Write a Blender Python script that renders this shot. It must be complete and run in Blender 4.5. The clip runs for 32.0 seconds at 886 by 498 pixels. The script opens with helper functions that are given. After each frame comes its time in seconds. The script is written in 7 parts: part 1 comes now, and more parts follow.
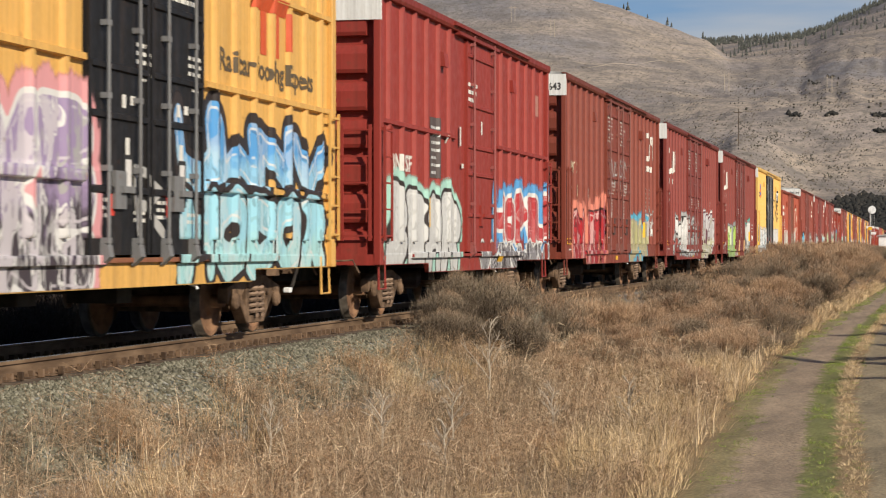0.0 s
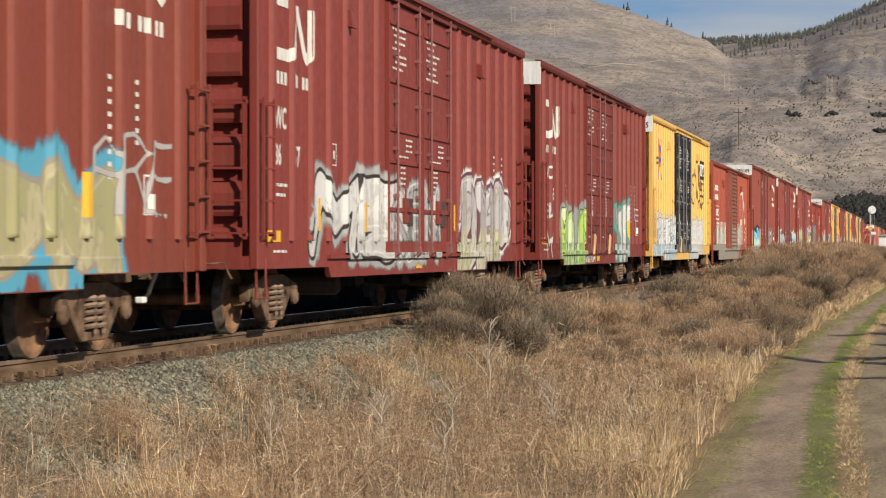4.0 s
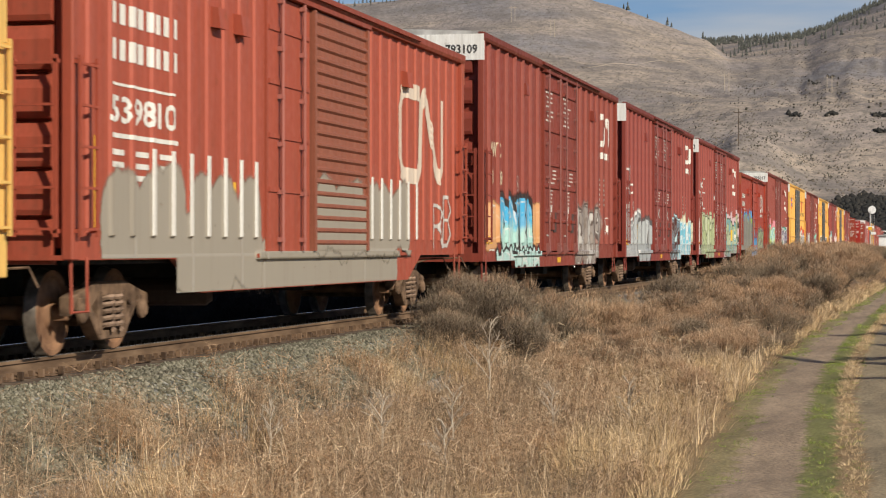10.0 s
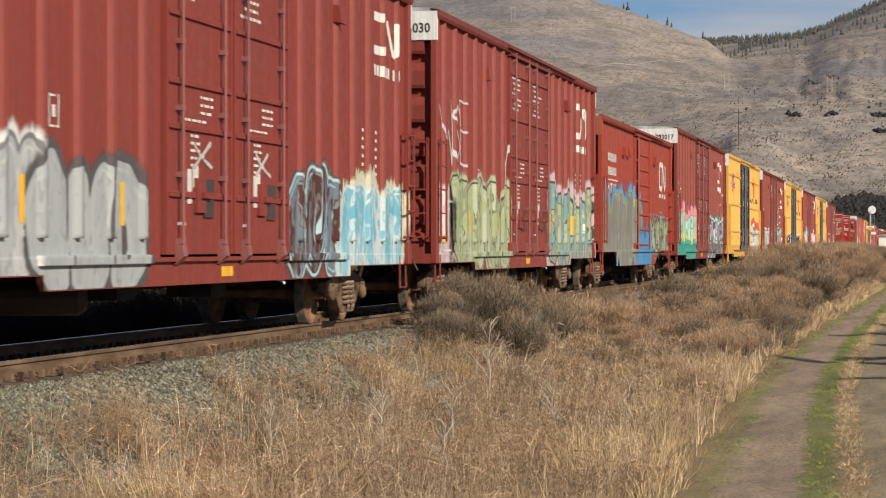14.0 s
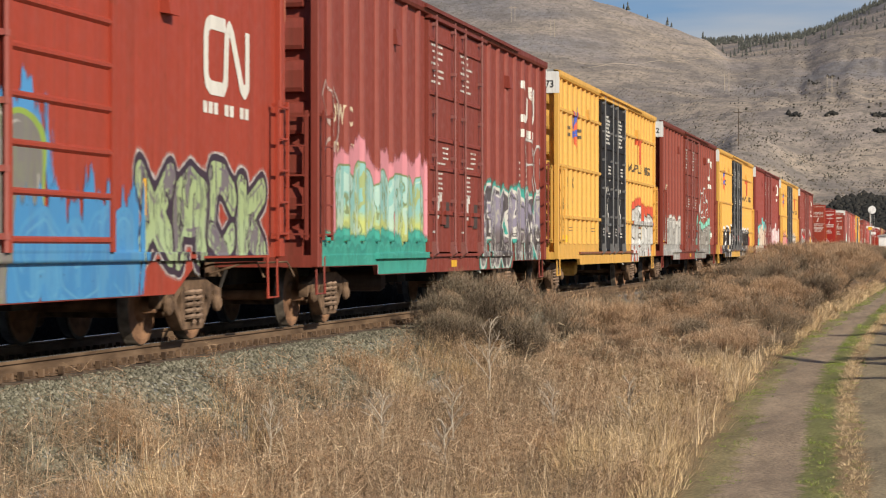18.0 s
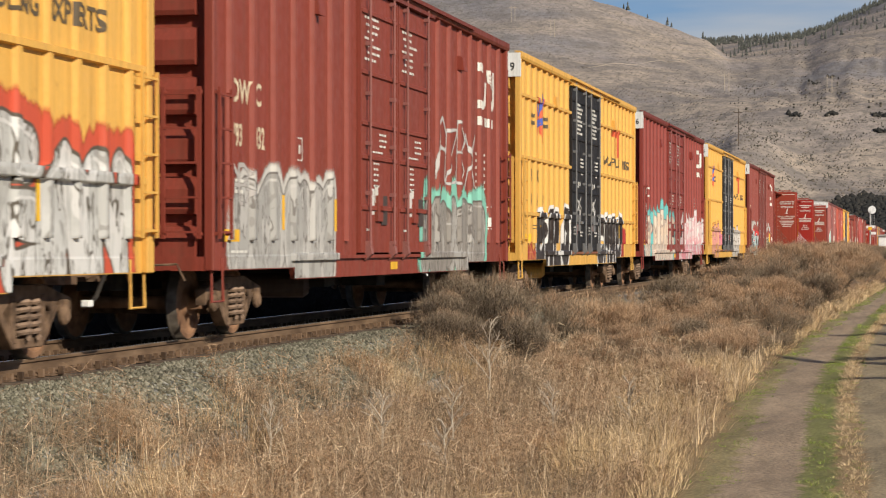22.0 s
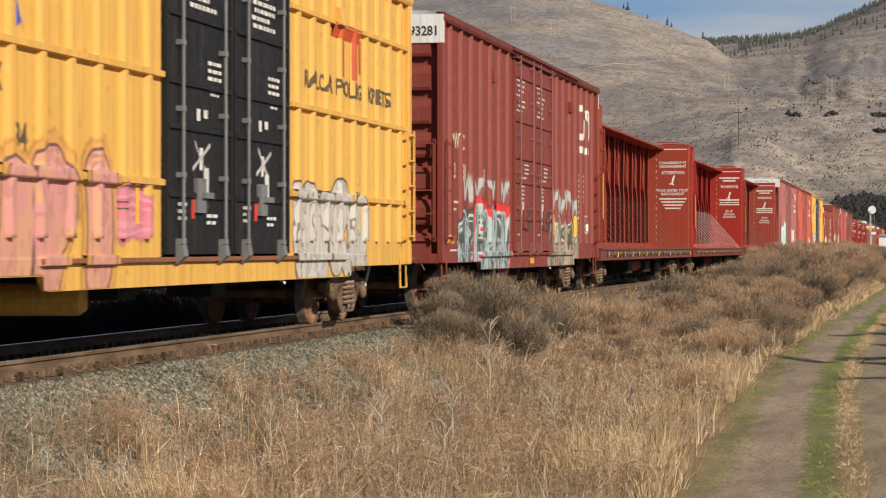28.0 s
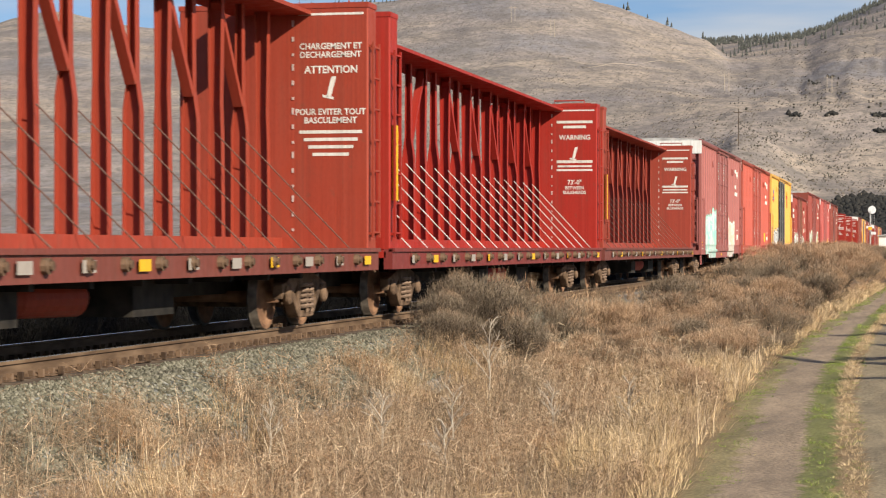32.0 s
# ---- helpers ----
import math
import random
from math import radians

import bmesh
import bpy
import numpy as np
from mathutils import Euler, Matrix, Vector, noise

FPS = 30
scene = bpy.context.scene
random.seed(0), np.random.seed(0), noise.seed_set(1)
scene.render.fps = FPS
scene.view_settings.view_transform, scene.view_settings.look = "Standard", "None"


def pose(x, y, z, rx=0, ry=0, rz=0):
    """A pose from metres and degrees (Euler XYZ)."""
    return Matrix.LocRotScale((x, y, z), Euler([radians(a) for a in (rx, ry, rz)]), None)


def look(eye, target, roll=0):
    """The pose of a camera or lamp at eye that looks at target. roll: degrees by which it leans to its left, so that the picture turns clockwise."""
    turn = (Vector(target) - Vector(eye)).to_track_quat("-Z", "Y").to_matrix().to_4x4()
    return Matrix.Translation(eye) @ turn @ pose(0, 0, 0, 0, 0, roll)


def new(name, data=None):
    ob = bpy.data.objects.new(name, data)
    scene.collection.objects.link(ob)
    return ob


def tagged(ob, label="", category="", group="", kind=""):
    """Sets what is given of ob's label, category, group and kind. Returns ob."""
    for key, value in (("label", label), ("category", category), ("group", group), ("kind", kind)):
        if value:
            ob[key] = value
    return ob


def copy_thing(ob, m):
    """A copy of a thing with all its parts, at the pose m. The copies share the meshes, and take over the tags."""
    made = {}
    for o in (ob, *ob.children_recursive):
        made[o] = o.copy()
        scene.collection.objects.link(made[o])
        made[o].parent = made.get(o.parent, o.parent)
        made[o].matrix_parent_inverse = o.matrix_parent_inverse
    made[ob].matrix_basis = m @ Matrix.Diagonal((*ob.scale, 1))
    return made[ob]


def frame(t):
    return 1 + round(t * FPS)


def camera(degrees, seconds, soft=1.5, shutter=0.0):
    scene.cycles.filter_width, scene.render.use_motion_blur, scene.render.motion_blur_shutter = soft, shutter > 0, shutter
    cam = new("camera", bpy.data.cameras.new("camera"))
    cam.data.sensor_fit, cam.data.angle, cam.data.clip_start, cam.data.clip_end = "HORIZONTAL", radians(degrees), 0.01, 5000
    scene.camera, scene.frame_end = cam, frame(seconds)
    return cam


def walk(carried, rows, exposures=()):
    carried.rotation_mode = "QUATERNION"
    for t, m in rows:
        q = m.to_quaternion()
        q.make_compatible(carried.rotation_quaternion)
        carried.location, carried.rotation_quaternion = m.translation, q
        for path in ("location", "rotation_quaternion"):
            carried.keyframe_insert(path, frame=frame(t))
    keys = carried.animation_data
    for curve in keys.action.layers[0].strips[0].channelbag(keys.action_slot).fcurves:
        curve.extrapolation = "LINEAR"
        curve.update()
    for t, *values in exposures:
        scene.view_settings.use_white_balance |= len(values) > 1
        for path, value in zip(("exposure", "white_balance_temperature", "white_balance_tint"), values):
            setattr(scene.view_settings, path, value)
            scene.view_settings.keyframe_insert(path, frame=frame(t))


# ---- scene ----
# The camera stands still beside the track, on a dirt lane.
cam = camera(23.27, 32.0, soft=1.15, shutter=0.2)
EYE = (0.0, 0.0, 1.15)
CAM = pose(*EYE, 89.955, 0, 12.5)
walk(cam, [(0.0, CAM), (32.0, CAM)], [(0, 0.04), (27.5, 0.04), (29, 0.08), (30, 0.24), (31, 0.44), (32, 0.42)])

# ---- light ----
SUN_DIR = Vector((0.70, -0.52, 0.46)).normalized()
world = bpy.data.worlds.new("sky")
scene.world = world
world.use_nodes = True
wn, wl = world.node_tree.nodes, world.node_tree.links
sky = wn.new("ShaderNodeTexSky")
sky.sky_type = "NISHITA"
sky.sun_disc = False
sky.sun_elevation = math.asin(SUN_DIR.z)
sky.sun_rotation = math.atan2(SUN_DIR.x, SUN_DIR.y)
sky.air_density, sky.dust_density = 1.0, 0.6
wtc = wn.new("ShaderNodeTexCoord")
wmap = wn.new("ShaderNodeMapping")
wmap.inputs["Scale"].default_value = (3.0, 3.0, 22.0)
wnoise = wn.new("ShaderNodeTexNoise")
wnoise.inputs["Scale"].default_value, wnoise.inputs["Detail"].default_value = 1.6, 6
wramp = wn.new("ShaderNodeValToRGB")
wramp.color_ramp.elements[0].position, wramp.color_ramp.elements[1].position = 0.46, 0.70
wramp.color_ramp.elements[1].color = (0.75, 0.75, 0.75, 1)
wmix = wn.new("ShaderNodeMixRGB")
wmix.inputs[2].default_value = (8.4, 8.6, 9.0, 1)
bgn = wn["Background"]
bgn.inputs["Strength"].default_value = 0.056
wl.new(wtc.outputs["Generated"], wmap.inputs["Vector"])
wl.new(wmap.outputs[0], wnoise.inputs["Vector"])
wl.new(wnoise.outputs[0], wramp.inputs[0])
wl.new(wramp.outputs[0], wmix.inputs[0])
wtint = wn.new("ShaderNodeMixRGB")
wtint.blend_type = "MULTIPLY"
wtint.inputs[0].default_value, wtint.inputs[2].default_value = 1.0, (0.82, 1.0, 1.40, 1)
wl.new(sky.outputs[0], wtint.inputs[1])
wl.new(wtint.outputs[0], wmix.inputs[1])
wl.new(wmix.outputs[0], bgn.inputs["Color"])
sun = new("sun", bpy.data.lights.new("sun", "SUN"))
sun.data.energy, sun.data.angle, sun.data.color = 5.0, radians(0.55), (1.0, 0.905, 0.745)
sun.matrix_world = look(tuple(SUN_DIR * 200), (0, 0, 0))
scene.view_settings.exposure = 0.0


# ---- materials ----
def mat(name, rough=0.7, metal=0.0):
    m = bpy.data.materials.new(name)
    m.use_nodes = True
    b = m.node_tree.nodes["Principled BSDF"]
    b.inputs["Roughness"].default_value, b.inputs["Metallic"].default_value = rough, metal
    b.inputs["Specular IOR Level"].default_value = 0.22
    return m, m.node_tree.nodes, m.node_tree.links, b


def noise_node(n, l, scale, detail=4, coord="Object", stretch=(1, 1, 1), rough=0.55):
    tc, mp, tx = n.new("ShaderNodeTexCoord"), n.new("ShaderNodeMapping"), n.new("ShaderNodeTexNoise")
    mp.inputs["Scale"].default_value = stretch
    tx.inputs["Scale"].default_value, tx.inputs["Detail"].default_value = scale, detail
    tx.inputs["Roughness"].default_value = rough
    l.new(tc.outputs[coord], mp.inputs["Vector"])
    l.new(mp.outputs[0], tx.inputs["Vector"])
    return tx.outputs[0]


def ramp(n, l, fac, stops):
    r = n.new("ShaderNodeValToRGB")
    e = r.color_ramp.elements
    while len(e) < len(stops):
        e.new(0.5)
    for k, (p, c) in zip(e, stops):
        k.position, k.color = p, (*c, 1) if len(c) == 3 else c
    l.new(fac, r.inputs[0])
    return r.outputs[0]


def mixc(n, l, fac, a, b, kind="MIX"):
    x = n.new("ShaderNodeMixRGB")
    x.blend_type = kind
    for sock, v in zip(x.inputs, (fac, a, b)):
        if isinstance(v, (int, float)):
            sock.default_value = v
        elif isinstance(v, tuple):
            sock.default_value = (*v, 1)
        else:
            l.new(v, sock)
    return x.outputs[0]


def bump(n, l, b, height, strength=0.3, dist=0.02):
    bp = n.new("ShaderNodeBump")
    bp.inputs["Strength"].default_value, bp.inputs["Distance"].default_value = strength, dist
    l.new(height, bp.inputs["Height"])
    l.new(bp.outputs[0], b.inputs["Normal"])


def simple(name, dark, light, scale=8, rough=0.8, metal=0.0, stretch=(1, 1, 1), bmp=0.2, lo=0.35, hi=0.65):
    m, n, l, b = mat(name, rough, metal)
    f = noise_node(n, l, scale, 6, stretch=stretch)
    l.new(ramp(n, l, f, [(lo, dark), (hi, light)]), b.inputs["Base Color"])
    bump(n, l, b, f, bmp, 0.01)
    return m


def island(name, stops, rough=0.85, spec=0.2, trans=0.0):
    """Colour that differs from piece to piece of a joined mesh."""
    m, n, l, b = mat(name, rough)
    b.inputs["Specular IOR Level"].default_value = spec
    g = n.new("ShaderNodeNewGeometry")
    c = ramp(n, l, g.outputs["Random Per Island"], stops)
    big = noise_node(n, l, 0.55, 3)
    c = mixc(n, l, ramp(n, l, big, [(0.35, (0, 0, 0)), (0.7, (0.75, 0.75, 0.75))]), c, mixc(n, l, 1.0, c, (0.62, 0.60, 0.62), "MULTIPLY"))
    l.new(c, b.inputs["Base Color"])
    return m


def plants(name, stops, rough=0.9, spread=(0.35, 0.95, 1.7)):
    """Plant stalks: the hue goes from plant to plant, the value from stalk to stalk."""
    m, n, l, b = mat(name, rough)
    b.inputs["Specular IOR Level"].default_value = 0.15
    a, g = n.new("ShaderNodeAttribute"), n.new("ShaderNodeNewGeometry")
    a.attribute_name = "tone"
    c = ramp(n, l, a.outputs["Fac"], stops)
    c = mixc(n, l, 1.0, c, ramp(n, l, g.outputs["Random Per Island"], [(p, (v,) * 3) for p, v in zip((0.0, 0.6, 1.0), spread)]), "MULTIPLY")
    l.new(c, b.inputs["Base Color"])
    return m


def paint_material():
    """Weathered railcar paint; the hue is the object's own colour."""
    m, n, l, b = mat("weathered_railcar_paint", 0.52)
    b.inputs["Specular IOR Level"].default_value = 0.28
    oi = n.new("ShaderNodeObjectInfo")
    fine = noise_node(n, l, 5.0, 6)
    streak = noise_node(n, l, 1.0, 5, stretch=(7, 7, 0.35))
    big = noise_node(n, l, 0.5, 3)
    c = oi.outputs["Color"]
    c = mixc(n, l, ramp(n, l, big, [(0.3, (0, 0, 0)), (0.75, (0.35, 0.35, 0.35))]), c, mixc(n, l, 1.0, c, (1.25, 1.2, 1.2), "MULTIPLY"))
    c = mixc(n, l, ramp(n, l, streak, [(0.48, (0, 0, 0)), (0.80, (0.55, 0.55, 0.55))]), c, mixc(n, l, 0.55, c, (0.10, 0.065, 0.045)))
    c = mixc(n, l, ramp(n, l, fine, [(0.64, (0, 0, 0)), (0.74, (0.5, 0.5, 0.5))]), c, mixc(n, l, 0.7, c, (0.13, 0.06, 0.035)))
    grit = noise_node(n, l, 24.0, 5, stretch=(1, 1, 0.45), rough=0.7)
    c = mixc(n, l, 1.0, c, ramp(n, l, grit, [(0.34, (0.93, 0.925, 0.92)), (0.5, (1.0, 1.0, 1.0)), (0.68, (1.05, 1.05, 1.06))]), "MULTIPLY")
    run = noise_node(n, l, 1.0, 6, stretch=(16, 16, 0.22), rough=0.65)
    c = mixc(n, l, 1.0, c, ramp(n, l, run, [(0.36, (0.86, 0.85, 0.84)), (0.6, (1.05, 1.06, 1.07))]), "MULTIPLY")
    l.new(c, b.inputs["Base Color"])
    l.new(ramp(n, l, fine, [(0.3, (0.42,) * 3), (0.7, (0.68,) * 3)]), b.inputs["Roughness"])
    bump(n, l, b, fine, 0.12, 0.008)
    return m


def spray_material():
    """Sprayed lettering: the mesh carries the distance to the letters' strokes, the seams between letters, and the piece's colours."""
    m, n, l, b = mat("sprayed_paint", 0.5)

    def attr(name):
        a = n.new("ShaderNodeAttribute")
        a.attribute_name = name
        return a

    def calc(kind, x, y=0.0, z=0.0):
        q = n.new("ShaderNodeMath")
        q.operation = kind
        for sock, v in zip(q.inputs, (x, y, z)):
            if isinstance(v, (int, float)):
                sock.default_value = v
            else:
                l.new(v, sock)
        return q.outputs[0]

    def below(x, edge, blur):
        """1 where x lies under the edge."""
        q = n.new("ShaderNodeMapRange")
        q.interpolation_type = "SMOOTHSTEP"
        q.inputs["From Min"].default_value, q.inputs["From Max"].default_value = -blur, blur
        q.inputs["To Min"].default_value, q.inputs["To Max"].default_value = 1.0, 0.0
        l.new(calc("SUBTRACT", x, edge), q.inputs["Value"])
        return q.outputs[0]

    form, style = attr("form"), attr("style")
    fs, ss = n.new("ShaderNodeSeparateXYZ"), n.new("ShaderNodeSeparateXYZ")
    l.new(form.outputs["Vector"], fs.inputs[0])
    l.new(style.outputs["Vector"], ss.inputs[0])
    dist, seam, high, env = fs.outputs[0], fs.outputs[1], fs.outputs[2], form.outputs["Alpha"]
    rim, glow, detail, flame = ss.outputs[0], ss.outputs[1], ss.outputs[2], style.outputs["Alpha"]
    wob = noise_node(n, l, 2.4, 4, stretch=(0.2, 1, 1))
    fine = noise_node(n, l, 9.0, 4, stretch=(0.2, 1, 0.7))
    tongue = noise_node(n, l, 1.0, 3, stretch=(0.2, 5.0, 0.7))
    patch = noise_node(n, l, 1.5, 3, stretch=(0.2, 1.9, 0.62))
    d = calc("MULTIPLY_ADD", calc("SUBTRACT", wob, 0.5), 0.05, dist)
    mixv = below(calc("MULTIPLY_ADD", calc("SUBTRACT", wob, 0.5), 0.9, high), 0.45, 0.12)
    c = mixc(n, l, mixv, attr("fill").outputs["Color"], attr("low").outputs["Color"])
    # hard patches, contour lines and glints inside the letters
    c = mixc(n, l, calc("MULTIPLY", calc("MULTIPLY", below(calc("ABSOLUTE", calc("SUBTRACT", patch, 0.58)), 0.045, 0.006), detail), 0.85), c, attr("shine").outputs["Color"])
    c = mixc(n, l, calc("MULTIPLY", below(calc("ABSOLUTE", calc("SUBTRACT", patch, 0.515)), 0.011, 0.004), detail), c, attr("edge").outputs["Color"])
    c = mixc(n, l, calc("MULTIPLY", below(calc("ABSOLUTE", calc("SUBTRACT", patch, 0.40)), 0.020, 0.005), detail), c, mixc(n, l, 0.5, attr("low").outputs["Color"], attr("edge").outputs["Color"]))
    glint = calc("MULTIPLY", below(calc("ABSOLUTE", calc("ADD", d, 0.075)), 0.016, 0.008), below(wob, 0.52, 0.03))
    c = mixc(n, l, calc("MULTIPLY", glint, 0.8), c, attr("shine").outputs["Color"])
    inside = below(d, 0.0, 0.008)
    near = below(d, rim, 0.010)
    join = calc("MULTIPLY", below(seam, calc("MULTIPLY", rim, 0.8), 0.012), near)
    c = mixc(n, l, calc("MULTIPLY", inside, calc("SUBTRACT", 1.0, join)), attr("edge").outputs["Color"], c)
    reach = calc("MULTIPLY_ADD", calc("SUBTRACT", tongue, 0.45), calc("MULTIPLY", flame, 3.2), glow)
    reach = calc("MULTIPLY_ADD", calc("SUBTRACT", fine, 0.5), 0.10, reach)
    spread = calc("MULTIPLY", below(d, reach, 0.05), calc("GREATER_THAN", glow, 0.001))
    c = mixc(n, l, near, attr("halo").outputs["Color"], c)
    streak = noise_node(n, l, 1.0, 5, stretch=(1, 6, 0.5))
    c = mixc(n, l, ramp(n, l, streak, [(0.5, (0, 0, 0)), (0.8, (0.4, 0.4, 0.4))]), c, mixc(n, l, 0.45, c, (0.13, 0.085, 0.06)))
    l.new(mixc(n, l, 1.0, mixc(n, l, 0.10, c, (0.2, 0.12, 0.09)), (0.86, 0.85, 0.84), "MULTIPLY"), b.inputs["Base Color"])
    wear = below(fine, calc("MULTIPLY_ADD", env, 0.5, 0.24), 0.05)
    cover = calc("MULTIPLY", calc("MULTIPLY", calc("MAXIMUM", near, spread), wear), calc("GREATER_THAN", env, 0.02))
    l.new(cover, b.inputs["Alpha"])
    return m


PAINT = paint_material()
SPRAY = spray_material()
IRON = simple("rusty_cast_iron", (0.055, 0.034, 0.022), (0.20, 0.127, 0.08), 5, 0.85)
WHEEL = simple("rusty_wheel_steel", (0.12, 0.063, 0.038), (0.27, 0.15, 0.085), 4, 0.8)
TREAD = simple("worn_wheel_tread", (0.05, 0.04, 0.032), (0.13, 0.11, 0.09), 6, 0.5, 0.3)
SPRINGM = simple("dusty_coil_spring", (0.12, 0.08, 0.056), (0.30, 0.205, 0.145), 9, 0.8)
BLACK = simple("black_underframe", (0.012, 0.011, 0.010), (0.04, 0.034, 0.028), 4, 0.8)
GALV = simple("galvanised_steel", (0.30, 0.30, 0.29), (0.5, 0.5, 0.48), 7, 0.5, 0.4)
RAILM = simple("rusty_rail_steel", (0.09, 0.055, 0.033), (0.20, 0.13, 0.08), 6, 0.8, stretch=(1, 0.2, 1))
RAILTOP = simple("polished_rail_head", (0.42, 0.40, 0.38), (0.62, 0.60, 0.57), 6, 0.26, 0.85)
TIEM = simple("weathered_tie_wood", (0.045, 0.033, 0.026), (0.16, 0.12, 0.09), 6, 0.9, stretch=(0.3, 3, 3))
SIGNW = simple("white_enamel", (0.70, 0.70, 0.68), (0.84, 0.84, 0.82), 3, 0.5)
SIGNB = simple("dull_black_enamel", (0.01, 0.01, 0.01), (0.03, 0.03, 0.03), 3, 0.6)
ROOFM = simple("galvanised_roof_sheet", (0.32, 0.31, 0.29), (0.6, 0.59, 0.56), 3, 0.55, 0.2)
STONE = island("grey_ballast_stone", [(0.0, (0.07, 0.066, 0.046)), (0.4, (0.17, 0.158, 0.112)), (0.75, (0.235, 0.222, 0.16)), (1.0, (0.36, 0.33, 0.25))])
BRUSH = plants("dry_brown_weed_stalk", [(0.0, (0.17, 0.13, 0.088)), (0.3, (0.30, 0.21, 0.135)), (0.55, (0.375, 0.25, 0.155)), (0.8, (0.45, 0.32, 0.20)), (1.0, (0.36, 0.195, 0.095))])
PALE = plants("pale_dead_stalk", [(0.0, (0.46, 0.34, 0.22)), (1.0, (0.64, 0.50, 0.34))])
# near-black stalks: the train's shade is painted into the brush colour
SHADEBRUSH = plants("brush_with_painted_shade", [(0.0, (0.010, 0.009, 0.008)), (0.7, (0.02, 0.017, 0.014)), (1.0, (0.03, 0.026, 0.022))], spread=(0.3, 0.6, 0.95))
STRAW = plants("bleached_straw_blade", [(0.0, (0.36, 0.235, 0.12)), (0.5, (0.48, 0.34, 0.185)), (1.0, (0.64, 0.49, 0.30))])
GREEN = plants("short_green_grass", [(0.0, (0.14, 0.21, 0.03)), (0.6, (0.28, 0.36, 0.075)), (1.0, (0.42, 0.36, 0.17))])
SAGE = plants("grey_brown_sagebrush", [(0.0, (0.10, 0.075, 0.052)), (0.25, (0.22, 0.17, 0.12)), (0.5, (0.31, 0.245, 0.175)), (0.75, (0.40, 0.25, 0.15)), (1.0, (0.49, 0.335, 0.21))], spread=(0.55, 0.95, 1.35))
TWIG = island("pale_bare_twig", [(0.0, (0.34, 0.28, 0.21)), (1.0, (0.62, 0.54, 0.43))])
# needles greyed and lightened, with far haze mixed into the colour
NEEDLE = island("hazed_conifer_needles", [(0.0, (0.075, 0.082, 0.075)), (1.0, (0.15, 0.15, 0.125))])
# near-black clumps; on the bluff they carry its shade in their colour
DARKCLUMP = island("near_black_hill_clump", [(0.0, (0.028, 0.028, 0.025)), (1.0, (0.048, 0.044, 0.038))])
FARSAGE = island("far_dark_sage", [(0.0, (0.075, 0.07, 0.055)), (1.0, (0.16, 0.14, 0.11))])
FARBUSH = island("far_sage_scrub", [(0.0, (0.13, 0.115, 0.095)), (1.0, (0.24, 0.20, 0.155))])


def ground_material():
    m, n, l, b = mat("dry_soil_and_lane", 0.95)
    at = n.new("ShaderNodeAttribute")
    at.attribute_name = "lane"
    wob = noise_node(n, l, 3.2, 7, rough=0.7)
    ad = n.new("ShaderNodeMath")
    ad.operation = "MULTIPLY_ADD"
    l.new(wob, ad.inputs[0])
    ad.inputs[1].default_value = 0.7
    l.new(at.outputs["Fac"], ad.inputs[2])
    mr = n.new("ShaderNodeMapRange")
    mr.inputs["From Min"].default_value, mr.inputs["From Max"].default_value = -3.0, 3.0
    l.new(ad.outputs[0], mr.inputs["Value"])
    dirt, green, straw, wood = (0.345, 0.27, 0.195), (0.20, 0.205, 0.08), (0.30, 0.215, 0.12), (0.13, 0.09, 0.058)
    mixed, verge = (0.30, 0.25, 0.165), (0.27, 0.23, 0.12)
    x = lambda v: (v + 3.0 + 0.35) / 6.0
    band = ramp(n, l, mr.outputs[0], [(x(-1.2), wood), (x(-0.80), straw), (x(-0.52), verge), (x(-0.40), verge), (x(-0.30), dirt), (x(0.28), dirt), (x(0.36), green),
                                      (x(0.64), green), (x(0.72), straw), (x(0.92), straw), (x(1.0), mixed), (x(1.7), mixed), (x(1.9), straw)])
    peb = noise_node(n, l, 26.0, 6)
    col = mixc(n, l, 1.0, band, ramp(n, l, peb, [(0.3, (0.55, 0.55, 0.55)), (0.7, (1.25, 1.22, 1.18))]), "MULTIPLY")
    col = mixc(n, l, 1.0, col, ramp(n, l, noise_node(n, l, 1.6, 6, stretch=(2.5, 0.5, 1), rough=0.65), [(0.3, (0.68, 0.68, 0.68)), (0.7, (1.2, 1.17, 1.14))]), "MULTIPLY")
    l.new(col, b.inputs["Base Color"])
    bump(n, l, b, peb, 0.6, 0.03)
    return m


def ballast_material():
    m, n, l, b = mat("ballast_bed", 0.95)
    v = n.new("ShaderNodeTexVoronoi")
    v.inputs["Scale"].default_value = 17
    tc = n.new("ShaderNodeTexCoord")
    l.new(tc.outputs["Object"], v.inputs["Vector"])
    sp = n.new("ShaderNodeSeparateXYZ")
    l.new(v.outputs["Color"], sp.inputs[0])
    c = ramp(n, l, sp.outputs[0], [(0.0, (0.10, 0.10, 0.09)), (0.5, (0.24, 0.24, 0.21)), (1.0, (0.44, 0.42, 0.37))])
    # rim of each stone darkened: the gaps' shade is put into the colour
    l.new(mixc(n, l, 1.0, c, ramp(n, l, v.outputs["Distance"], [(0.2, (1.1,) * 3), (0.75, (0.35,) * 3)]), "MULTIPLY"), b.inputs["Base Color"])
    bump(n, l, b, v.outputs["Distance"], -0.8, 0.05)
    return m


